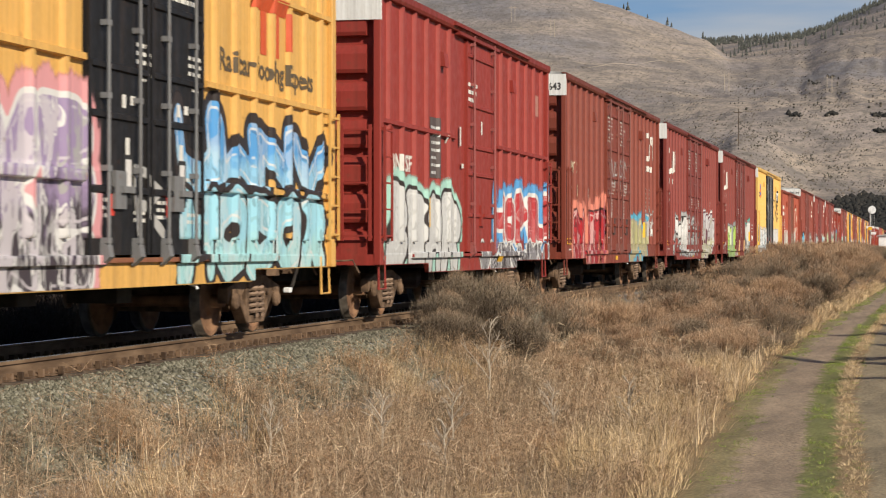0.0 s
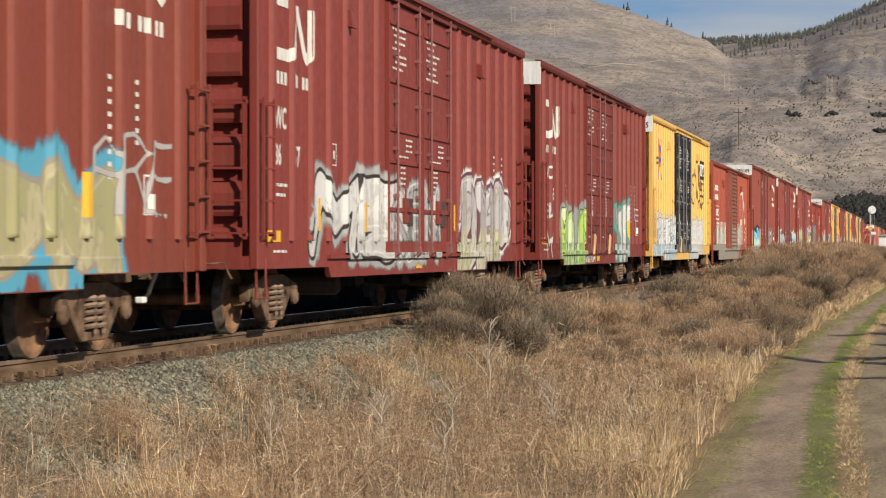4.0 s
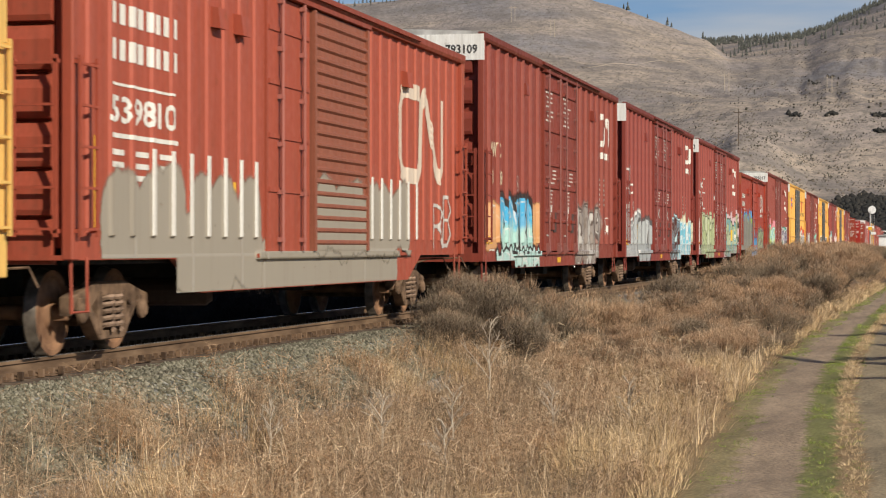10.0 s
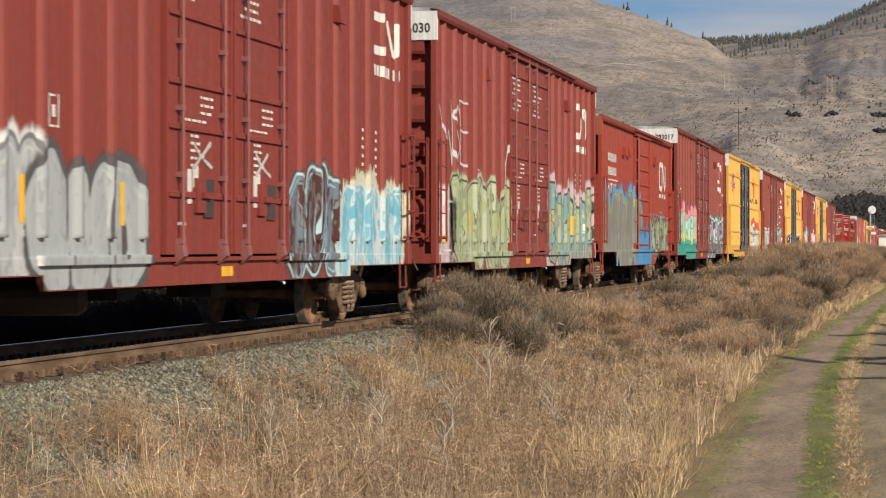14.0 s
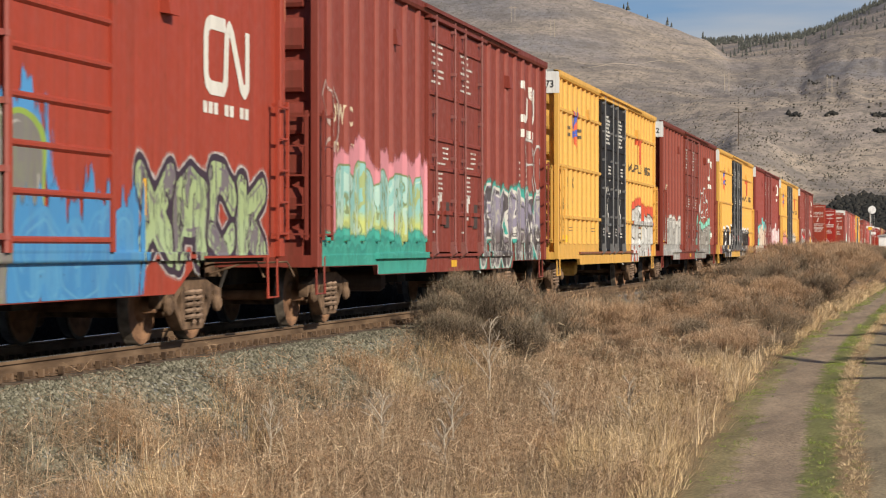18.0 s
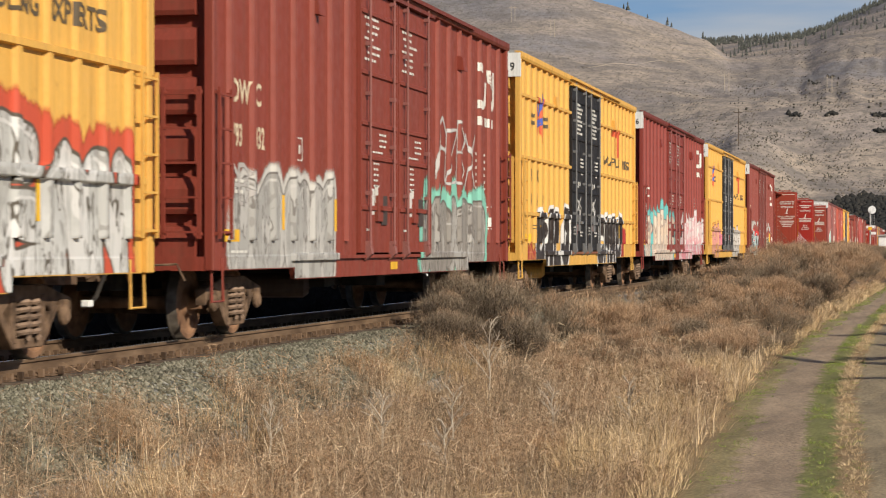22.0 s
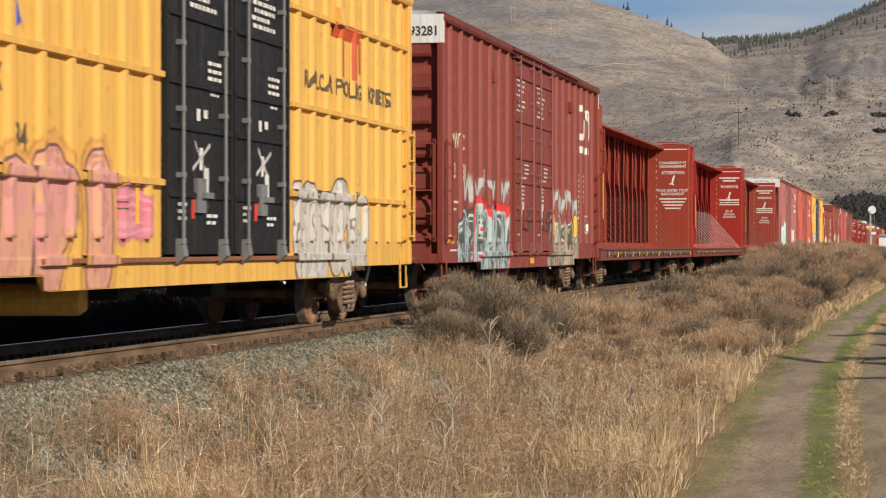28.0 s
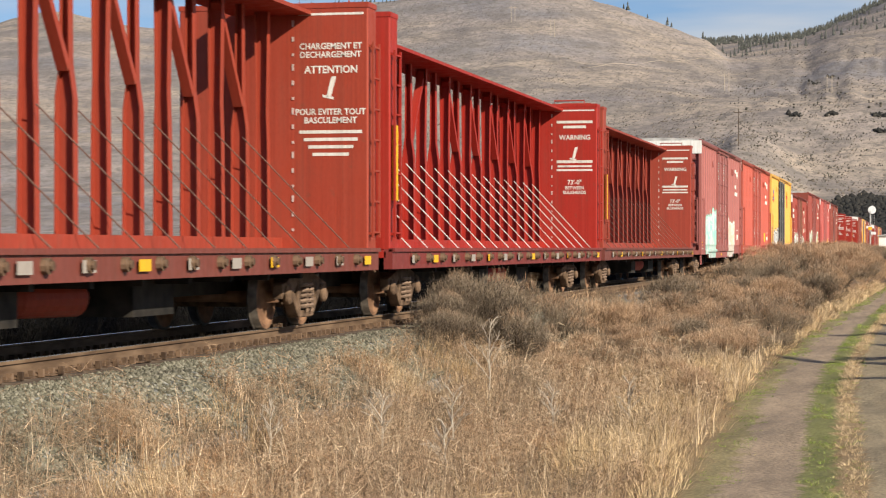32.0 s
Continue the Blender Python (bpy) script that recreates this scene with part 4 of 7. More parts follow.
def coat(car, kind, body, panel):
    """Gives every painted part of a car its colour."""
    for o in car.children_recursive:
        if o.data is None or o.data.materials[0] is not PAINT:
            continue
        nm = o.name.split(".")[0]
        c = body
        if nm == "number_board":
            c = panel
        elif nm in ("door", "lock_rod", "door_handle", "door_rail", "door_stile") and kind in ("combo", "plain_combo", "short_combo"):
            c = INK if nm in ("door", "door_rail", "door_stile") else (0.17, 0.17, 0.17)
        elif nm == "tie_down_cable":
            c = CHALK if body[1] < 0.03 else (0.17, 0.10, 0.075)
        elif kind == "beam" and nm == "side_sill":
            c = tuple(0.5 * q + 0.02 for q in body)
        elif nm == "door_track" and body[1] > 0.3:
            c = (0.24, 0.095, 0.05)
        elif nm == "air_reservoir" and kind != "beam" and body[1] < 0.3:
            c = (0.05, 0.032, 0.026)
        elif kind == "older" and nm in ("door_rib", "door_stile") or kind == "older" and nm == "door" and o.get("label"):
            c = (0.25, 0.085, 0.05)
        elif nm == "stencil_strip":
            c = (0.48, 0.36, 0.32)
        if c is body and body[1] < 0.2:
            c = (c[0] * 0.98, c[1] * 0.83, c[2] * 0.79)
            # rods paler than the body: sun highlights put into their colour
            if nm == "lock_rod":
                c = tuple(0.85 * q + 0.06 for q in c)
            # eaves and hoods take a darker tone of the body
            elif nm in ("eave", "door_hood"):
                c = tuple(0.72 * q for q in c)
            # posts paler: chalking, plus the sunlit flank's glint put into the colour
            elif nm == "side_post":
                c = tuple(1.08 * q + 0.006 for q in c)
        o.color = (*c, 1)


TRAIN, PROTO = [], {}
for y, kind, body, panel in CARS:
    if kind not in PROTO:
        car = centerbeam() if kind == "beam" else boxcar(kind)
        PROTO[kind] = car
        car.matrix_basis = pose(CX, y, 0)
    else:
        car = copy_thing(PROTO[kind], pose(CX, y, 0))
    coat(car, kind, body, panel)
    tagged(car, NAMED[kind], "flatcar" if kind == "beam" else "boxcar", "cars of the freight train")
    TRAIN.append((car, y, kind))


# ---- paint and lettering on the cars ----
def near_skin(kind, y, z):
    """x of the near side's surface."""
    k = KINDS[kind]
    y, z = np.asarray(y, float), np.asarray(z, float)
    pts = k.skin()
    x = np.interp(y, pts[:, 0], pts[:, 1])
    x = np.where(z < k.floor + 0.22, np.where((y < 0.2) | (y > k.length - 0.2), OUT + 0.02, SIDE), x)
    x = np.where(z < k.floor + 0.02, np.where((y < 0.2) | (y > k.length - 0.2), OUT + 0.02, 1.546), x)
    for r in k.rails:
        out = ((y > 0.22) & (y < k.door[0] - 0.05)) | ((y > k.door[1] + 0.05) & (y < k.length - 0.22))
        x = np.where((np.abs(z - r) < 0.06) & out, np.maximum(x, OUT + 0.014), x)
    led = (y > k.door[0] - (3.4 if k.style == "plug" else 0.4)) & (y < k.door[1] + 3.0)
    x = np.where((np.abs(z - k.floor) < 0.05) & led, 1.602, x)
    if k.style != "plug":
        x = np.where((y > k.door[0] + (2.05 if k.style == "slide" else 0.55)) & (y < k.door[1] - 0.05) & (z > k.floor + 0.05), 1.604, x)
    return x


def seg_dist(U, V, a, b):
    ax, ay, bx, by = a[0], a[1], b[0], b[1]
    dx, dy = bx - ax, by - ay
    t = np.clip(((U - ax) * dx + (V - ay) * dy) / (dx * dx + dy * dy + 1e-9), 0, 1)
    return np.hypot(U - ax - t * dx, V - ay - t * dy)


# strokes of letter shapes on a grid two wide and four high
GLYPHS = {"A": "00 03 14 23 20/02 22", "B": "00 04 14 23 12 02/12 21 10 00", "C": "23 14 04 01 10 21", "D": "00 04 14 23 21 10 00", "E": "24 04 00 20/02 22", "F": "00 04 24/02 12",
          "G": "23 14 03 01 10 21 22 12", "H": "00 04/02 22/24 20", "I": "10 14", "K": "00 04/24 02 20", "L": "04 00 20", "M": "00 04 12 24 20", "N": "00 04 20 24",
          "O": "01 03 14 23 21 10 01", "P": "00 04 14 23 12 02", "R": "00 04 14 23 12 02/12 20", "S": "23 14 03 12 21 10 01", "T": "10 14/04 24", "U": "04 01 10 21 24",
          "V": "04 10 24", "W": "04 00 12 20 24", "X": "00 24/04 20", "Y": "04 12 24/12 10", "Z": "04 24 00 20", "|": "10 14", "=": "00 04 24 20 00/02 22"}


def stroke_lines(glyph):
    for run in GLYPHS[glyph].split("/"):
        pts = [(int(p[0]) / 2, int(p[1]) / 4) for p in run.split()]
        yield from zip(pts, pts[1:])


def spray_piece(kind, box, word, seed, fill, low, edge, halo, shine=None, weight=1.0, rim=0.05, glow=0.0, detail=0.6, flame=0.0):
    """A sprayed piece of fat letters within (y0, y1, z0, z1) that follows the posts of the side."""
    y0, y1, z0, z1 = box
    z0 -= 0.14 if z0 < 0.9 and weight > 1.0 else 0.0        # the letters run off the sill
    k = KINDS[kind]
    r = np.random.default_rng(seed)
    pad = 0.12 + max(glow + 0.5 * flame, rim)
    sk = k.skin()[:, 0]
    step_y = 0.06 if weight > 0.5 else 0.035
    ys = np.unique(np.concatenate([np.arange(y0 - pad, y1 + pad, step_y), sk[(sk > y0 - pad) & (sk < y1 + pad)]]))
    ys = ys[(ys > 0.0) & (ys < k.length)]
    lowest = k.sill[1] + 0.012
    turns = [k.floor - 0.05, k.floor + 0.05, k.floor + 0.02, k.floor + 0.22] + [q + e for q in k.rails for e in (-0.06, 0.06)]
    zs = np.concatenate([np.arange(max(z0 - pad, lowest), z1 + pad + 0.5 * flame, 0.05 if weight > 0.5 else 0.035)] + [(q - 0.002, q + 0.002) for q in turns])
    zs = np.unique(zs[(zs >= max(z0 - pad, lowest)) & (zs <= z1 + pad + 0.5 * flame)])
    U, V = np.meshgrid(ys, zs)
    n = len(word)
    cell = (y1 - y0) / n
    w = weight * min(0.20 * cell, 0.15 * (z1 - z0))
    wob = 0.06 * np.sin(3.1 * V + seed) + 0.05 * np.sin(4.3 * U + 2 * seed)
    each = []
    for i, g in enumerate(word):
        D = np.full(U.shape, 9.0)
        tilt, hgt, base = r.uniform(-0.14, 0.14), r.uniform(0.82, 1.0), r.uniform(0.0, 0.05)
        put = lambda p: (y0 + cell * (i + 0.5) + (cell - 1.6 * w) * (p[0] - 0.5) + tilt * cell * (p[1] - 0.5), z0 + w + (z1 - z0 - 2 * w) * (base + hgt * p[1]))
        for a, b in stroke_lines(g):
            D = np.minimum(D, seg_dist(U + wob, V + 0.5 * wob, put(a), put(b)))
        each.append(D)
    each = np.sort(np.array(each), axis=0)
    seam = each[1] - each[0] if n > 1 else np.full(U.shape, 9.0)
    D = each[0] - w * (1 + 0.25 * np.sin(2.3 * U + seed) * np.sin(1.7 * V))
    high = np.clip((V - z0) / (z1 - z0), 0, 1)
    env = np.clip(np.minimum(U - y0 + pad, y1 + pad - U) / 0.15, 0, 1)
    if z0 > 0.95:
        env = np.minimum(env, np.clip((V - z0 + pad) / 0.2, 0, 1))
    X = near_skin(kind, U, V) + (0.004 + 0.0015 * (seed % 4) if weight > 0.5 else 0.010)
    ny, nx = U.shape
    idx = np.arange(ny * nx).reshape(ny, nx)
    near = D < max(rim, glow + 1.7 * flame) + 0.15
    over = V > np.where((U < k.notch) | (U > k.length - k.notch), k.sill[0] + 0.01, k.sill[1] + 0.01)
    keep = (near[:-1, :-1] | near[1:, :-1] | near[:-1, 1:] | near[1:, 1:]) & over[:-1, :-1] & over[:-1, 1:]
    q = np.stack([idx[:-1, :-1], idx[:-1, 1:], idx[1:, 1:], idx[1:, :-1]], -1)[keep]
    used = np.unique(q)
    back = np.zeros(ny * nx, int)
    back[used] = np.arange(len(used))
    q = back[q]
    P = np.stack([X, U, V], -1).reshape(-1, 3)[used]
    me = bpy.data.meshes.new("graffiti")
    me.vertices.add(len(P))
    me.vertices.foreach_set("co", P.reshape(-1).astype(np.float32))
    me.loops.add(q.size)
    me.loops.foreach_set("vertex_index", q.reshape(-1).astype(np.int32))
    me.polygons.add(len(q))
    me.polygons.foreach_set("loop_start", (np.arange(len(q)) * 4).astype(np.int32))
    me.update(calc_edges=True)
    form = np.stack([D, seam, high, env], -1).reshape(-1, 4)[used]
    flat = lambda c, a=1.0: np.broadcast_to(np.array([*c, a]), form.shape)
    for name, values in (("form", form), ("style", flat((rim, glow, detail), flame)), ("fill", flat(fill)), ("low", flat(low)), ("edge", flat(edge)),
                         ("halo", flat(halo or edge)), ("shine", flat(shine or fill))):
        me.color_attributes.new(name, "FLOAT_COLOR", "POINT").data.foreach_set("color", np.ascontiguousarray(values).reshape(-1).astype(np.float32))
    me.materials.append(SPRAY)
    return me


WHITE_P, GREY_P, BLACK_P, MINT, SKYB, BLUE, PINKP, ROSE, REDP, LIME, OLIVE, TEALP, CREAMP, VIOLET, SALMON, PALEG, ORANGEP = (
    (0.78, 0.78, 0.76), (0.42, 0.43, 0.43), (0.02, 0.02, 0.022), (0.42, 0.72, 0.62), (0.35, 0.68, 0.85), (0.07, 0.33, 0.66), (0.78, 0.36, 0.38),
    (0.72, 0.22, 0.30), (0.42, 0.025, 0.03), (0.50, 0.72, 0.16), (0.36, 0.36, 0.14), (0.05, 0.42, 0.34), (0.74, 0.62, 0.48), (0.36, 0.28, 0.46),
    (0.78, 0.36, 0.27), (0.46, 0.56, 0.36), (0.72, 0.34, 0.12))
BUFF = (0.36, 0.33, 0.27)
DUSK, STEEL, MAGENTA = (0.05, 0.045, 0.06), (0.40, 0.44, 0.46), (0.55, 0.05, 0.28)
# car, box along and up the side, letters, seed; fill, lower fill, edge, halo, shine; weight, rim, glow, detail, flame
PIECES = [
    (0, (2.6, 6.3, 0.74, 2.75), "SKE", 11, VIOLET, DUSK, WHITE_P, PINKP, (0.66, 0.62, 0.66), 1.25, 0.07, 0.25, 1.0, 0.15),
    (0, (8.9, 15.2, 1.72, 2.85), "UWNV", 12, (0.09, 0.36, 0.74), (0.30, 0.62, 0.86), BLACK_P, None, WHITE_P, 1.25, 0.13, 0, 0.35, 0),
    (0, (9.1, 15.2, 0.84, 1.95), "HOCOR", 113, (0.36, 0.72, 0.86), (0.42, 0.76, 0.78), BLACK_P, None, WHITE_P, 1.2, 0.09, 0.0, 0.35, 0),
    (1, (0.75, 6.0, 0.72, 2.22), "BEAR", 13, (0.68, 0.69, 0.68), (0.62, 0.63, 0.62), BLACK_P, MINT, (0.76, 0.78, 0.76), 1.15, 0.075, 0.22, 0.25, 0),
    (1, (9.3, 15.4, 1.15, 2.30), "HOPEU", 14, (0.48, 0.04, 0.05), (0.45, 0.05, 0.06), WHITE_P, (0.10, 0.36, 0.70), (0.70, 0.3, 0.3), 1.1, 0.09, 0.24, 0.3, 0.1),
    (1, (8.0, 15.4, 0.72, 1.25), "VWXVWXV", 115, DUSK, BLACK_P, WHITE_P, None, (0.5, 0.5, 0.52), 1.5, 0.07, 0, 0.6, 0),
    (2, (1.6, 7.0, 0.72, 2.14), "DIRTY", 15, (0.46, 0.018, 0.03), (0.42, 0.02, 0.03), (0.06, 0.01, 0.015), (0.75, 0.25, 0.18), (0.74, 0.50, 0.48), 1.3, 0.05, 0.26, 0.8, 0.22),
    (2, (6.2, 7.3, 0.95, 2.16), "I", 115, MAGENTA, MAGENTA, MAGENTA, MAGENTA, PINKP, 0.8, 0.02, 0.12, 0.2, 0.25),
    (2, (12.1, 16.0, 0.72, 2.03), "PM", 16, (0.42, 0.41, 0.20), (0.47, 0.43, 0.24), BUFF, (0.10, 0.42, 0.60), (0.62, 0.55, 0.36), 1.5, 0.05, 0.2, 0.7, 0.12),
    (3, (2.8, 7.6, 1.0, 2.27), "ME", 17, WHITE_P, (0.6, 0.6, 0.58), BLACK_P, GREY_P, WHITE_P, 1.0, 0.06, 0.15, 0.4, 0.1),
    (3, (12.5, 17.3, 0.72, 2.44), "DMP", 18, (0.47, 0.46, 0.47), (0.56, 0.56, 0.36), (0.13, 0.05, 0.075), WHITE_P, (0.70, 0.68, 0.70), 1.35, 0.07, 0.12, 0.7, 0.1),
    (3, (7.3, 10.6, 0.90, 2.18), "SEN", 46, GREY_P, GREY_P, WHITE_P, GREY_P, BLACK_P, 0.7, 0.03, 0.1, 0.6, 0.1),
    (4, (3.3, 6.9, 0.72, 2.12), "VAIN", 19, (0.46, 0.66, 0.15), (0.34, 0.56, 0.14), (0.06, 0.09, 0.05), (0.30, 0.32, 0.32), (0.74, 0.80, 0.62), 1.5, 0.035, 0.16, 0.9, 0.12),
    (4, (12.2, 15.6, 0.87, 2.40), "IIII", 20, (0.70, 0.69, 0.66), (0.60, 0.60, 0.57), (0.24, 0.25, 0.25), (0.04, 0.44, 0.36), WHITE_P, 1.5, 0.10, 0.17, 0.1, 0.12),
    (5, (0.9, 7.0, 0.72, 2.20), "RUBEUN", 21, (0.60, 0.66, 0.68), (0.42, 0.60, 0.70), (0.24, 0.21, 0.19), (0.62, 0.60, 0.56), WHITE_P, 1.4, 0.028, 0.14, 1.0, 0.1),
    (5, (11.9, 16.6, 0.72, 2.05), "WENT", 22, (0.66, 0.70, 0.70), (0.54, 0.66, 0.70), (0.62, 0.47, 0.44), (0.64, 0.64, 0.60), (0.74, 0.70, 0.62), 1.6, 0.03, 0.16, 1.0, 0.22),
    (6, (1.1, 6.3, 0.72, 1.94), "MUN", 23, BUFF, BUFF, BUFF, BUFF, BUFF, 1.9, 0.03, 0.10, 0.1, 0.05),
    (6, (2.9, 13.6, 0.66, 1.06), "HHHHHHHHHHHH", 24, BUFF, BUFF, BUFF, BUFF, BUFF, 2.4, 0.05, 0.2, 0.1, 0),
    (6, (8.9, 14.5, 1.06, 2.03), "MUM", 47, BUFF, BUFF, BUFF, BUFF, BUFF, 2.2, 0.03, 0.12, 0.1, 0.05),
    (7, (0.62, 1.72, 1.22, 1.98), "=", 25, (0.74, 0.40, 0.19), (0.70, 0.36, 0.15), (0.74, 0.40, 0.19), (0.72, 0.38, 0.17), (0.76, 0.5, 0.3), 2.4, 0.03, 0.12, 0.3, 0),
    (7, (2.0, 5.7, 1.02, 2.28), "CATEL", 26, (0.05, 0.44, 0.76), (0.44, 0.74, 0.68), BLACK_P, BLACK_P, WHITE_P, 1.25, 0.095, 0.12, 0.15, 0.03),
    (7, (1.6, 6.5, 0.72, 1.12), "HAHAHAH", 127, (0.48, 0.74, 0.70), (0.50, 0.74, 0.68), BLACK_P, None, WHITE_P, 1.3, 0.06, 0, 0.3, 0),
    (7, (5.15, 6.5, 1.27, 1.98), "=", 48, (0.74, 0.40, 0.19), (0.70, 0.36, 0.15), (0.74, 0.40, 0.19), (0.72, 0.38, 0.17), (0.76, 0.5, 0.3), 2.4, 0.03, 0.1, 0.3, 0),
    (7, (11.7, 15.8, 0.72, 2.22), "BSAY", 27, (0.30, 0.27, 0.25), (0.34, 0.29, 0.25), (0.08, 0.06, 0.055), (0.33, 0.21, 0.18), (0.62, 0.61, 0.58), 1.35, 0.05, 0.10, 1.0, 0.1),
    (8, (0.5, 3.5, 0.77, 2.15), "BAN", 28, STEEL, (0.46, 0.49, 0.50), (0.19, 0.20, 0.21), WHITE_P, (0.62, 0.63, 0.62), 1.4, 0.05, 0.11, 0.7, 0.08),
    (8, (3.3, 6.4, 0.72, 2.14), "GUD", 29, (0.42, 0.46, 0.47), (0.42, 0.46, 0.47), (0.085, 0.085, 0.09), (0.12, 0.12, 0.12), (0.50, 0.53, 0.54), 1.3, 0.075, 0.10, 0.3, 0),
    (8, (11.8, 14.6, 0.87, 2.22), "SUB", 30, (0.075, 0.022, 0.022), (0.08, 0.025, 0.024), (0.48, 0.70, 0.74), (0.10, 0.13, 0.15), SKYB, 1.35, 0.045, 0.08, 0.35, 0.08),
    (8, (14.5, 18.2, 0.75, 2.15), "WOW", 31, (0.16, 0.48, 0.62), (0.22, 0.55, 0.68), (0.62, 0.74, 0.76), (0.66, 0.64, 0.48), WHITE_P, 1.8, 0.05, 0.15, 0.9, 0.25),
    (9, (0.3, 1.7, 0.77, 2.2), "IA", 132, (0.60, 0.44, 0.46), (0.55, 0.38, 0.40), WHITE_P, (0.62, 0.48, 0.48), WHITE_P, 1.3, 0.03, 0.1, 0.7, 0.15),
    (9, (1.6, 7.4, 0.77, 2.45), "UMOI", 32, (0.38, 0.45, 0.24), (0.40, 0.47, 0.28), (0.07, 0.075, 0.055), (0.44, 0.48, 0.32), (0.55, 0.60, 0.44), 1.75, 0.04, 0.10, 0.8, 0.08),
    (9, (11.8, 18.4, 0.81, 2.55), "ESCAPE", 33, (0.40, 0.46, 0.28), (0.44, 0.50, 0.36), (0.06, 0.07, 0.06), (0.60, 0.44, 0.46), (0.10, 0.35, 0.42), 1.5, 0.05, 0.2, 0.9, 0.15),
    (10, (0.15, 0.8, 0.95, 2.5), "I", 134, (0.08, 0.33, 0.66), BLUE, SKYB, BLUE, SKYB, 1.2, 0.03, 0.1, 0.4, 0.1),
    (10, (0.8, 8.2, 0.66, 2.62), "AUMNU", 34, (0.22, 0.215, 0.205), (0.25, 0.24, 0.23), (0.30, 0.46, 0.08), (0.08, 0.34, 0.70), (0.56, 0.54, 0.50), 1.9, 0.06, 0.16, 0.25, 0.35),
    (10, (7.9, 10.9, 0.66, 1.55), "AUN", 35, (0.06, 0.28, 0.60), (0.05, 0.27, 0.58), (0.08, 0.34, 0.64), (0.06, 0.30, 0.62), (0.12, 0.40, 0.66), 1.6, 0.05, 0.14, 0.6, 0.5),
    (10, (11.0, 15.7, 0.92, 2.12), "XACK", 36, (0.42, 0.55, 0.27), (0.44, 0.58, 0.32), (0.035, 0.025, 0.05), WHITE_P, (0.16, 0.12, 0.19), 1.0, 0.085, 0.10, 1.0, 0),
    (11, (0.5, 6.8, 0.72, 1.26), "HHHHHHH", 43, (0.03, 0.34, 0.27), TEALP, (0.03, 0.30, 0.25), TEALP, (0.06, 0.45, 0.36), 2.0, 0.05, 0.15, 0.6, 0.03),
    (11, (1.2, 6.6, 0.96, 2.43), "BESTU", 38, (0.27, 0.56, 0.53), (0.55, 0.62, 0.20), (0.20, 0.26, 0.12), (0.70, 0.28, 0.33), (0.50, 0.70, 0.62), 1.45, 0.03, 0.26, 0.9, 0.2),
    (11, (11.7, 18.1, 0.72, 2.40), "AKAMN", 39, (0.27, 0.25, 0.34), (0.15, 0.13, 0.14), (0.66, 0.65, 0.60), (0.05, 0.40, 0.34), (0.05, 0.05, 0.05), 1.0, 0.05, 0.10, 1.0, 0.12),
    (12, (13.5, 18.0, 0.72, 2.34), "MEAN", 40, (0.55, 0.56, 0.54), (0.68, 0.69, 0.67), (0.10, 0.09, 0.07), (0.66, 0.10, 0.05), WHITE_P, 1.15, 0.035, 0.20, 1.0, 0.12),
    (13, (0.9, 5.6, 0.72, 2.08), "ABMN", 41, (0.42, 0.42, 0.40), (0.45, 0.45, 0.43), (0.16, 0.15, 0.14), (0.66, 0.65, 0.61), (0.62, 0.61, 0.58), 1.7, 0.028, 0.12, 0.8, 0.05),
    (13, (11.2, 16.6, 0.72, 2.05), "MHAB", 42, (0.30, 0.285, 0.26), (0.33, 0.31, 0.28), (0.12, 0.11, 0.10), (0.25, 0.64, 0.51), (0.50, 0.49, 0.46), 1.7, 0.035, 0.20, 0.9, 0.25),
    (14, (2.4, 6.8, 0.72, 2.07), "CALO", 43, (0.013, 0.013, 0.014), BLACK_P, WHITE_P, None, BLACK_P, 1.05, 0.10, 0, 0.12, 0),
    (14, (11.6, 16.0, 0.72, 2.08), "CMAO", 44, (0.013, 0.013, 0.014), BLACK_P, WHITE_P, None, BLACK_P, 1.02, 0.10, 0, 0.12, 0),
    (14, (1.5, 2.4, 0.80, 1.2), "N", 144, REDP, REDP, (0.62, 0.2, 0.05), REDP, ORANGEP, 1.4, 0.05, 0.12, 0.6, 0.2),
    (14, (16.0, 16.6, 0.72, 1.7), "I", 145, REDP, REDP, REDP, REDP, ORANGEP, 0.9, 0.02, 0.08, 0.3, 0.12),
    (15, (1.3, 8.7, 0.72, 2.30), "GIMBRE", 49, (0.72, 0.57, 0.44), (0.73, 0.60, 0.49), (0.16, 0.12, 0.14), (0.16, 0.56, 0.56), (0.78, 0.70, 0.60), 1.6, 0.022, 0.20, 0.75, 0.25),
    (15, (10.9, 18.3, 0.72, 2.20), "ANVEM", 50, (0.74, 0.60, 0.60), (0.72, 0.24, 0.29), (0.72, 0.42, 0.45), (0.74, 0.68, 0.68), WHITE_P, 1.7, 0.03, 0.15, 0.9, 0.28),
    (16, (2.4, 5.5, 0.72, 2.16), "IPI", 51, (0.74, 0.33, 0.30), (0.72, 0.34, 0.26), (0.17, 0.09, 0.07), (0.74, 0.38, 0.10), (0.76, 0.44, 0.18), 1.6, 0.035, 0.12, 0.5, 0.12),
    (16, (5.4, 6.5, 1.27, 1.71), "C", 52, (0.74, 0.18, 0.28), ROSE, PINKP, (0.74, 0.26, 0.34), PINKP, 1.3, 0.03, 0.08, 0.6, 0.12),
    (16, (12.1, 15.9, 0.73, 2.08), "MTKA", 53, (0.66, 0.62, 0.57), (0.68, 0.65, 0.60), (0.11, 0.085, 0.06), None, (0.55, 0.50, 0.44), 1.6, 0.028, 0.0, 0.8, 0),
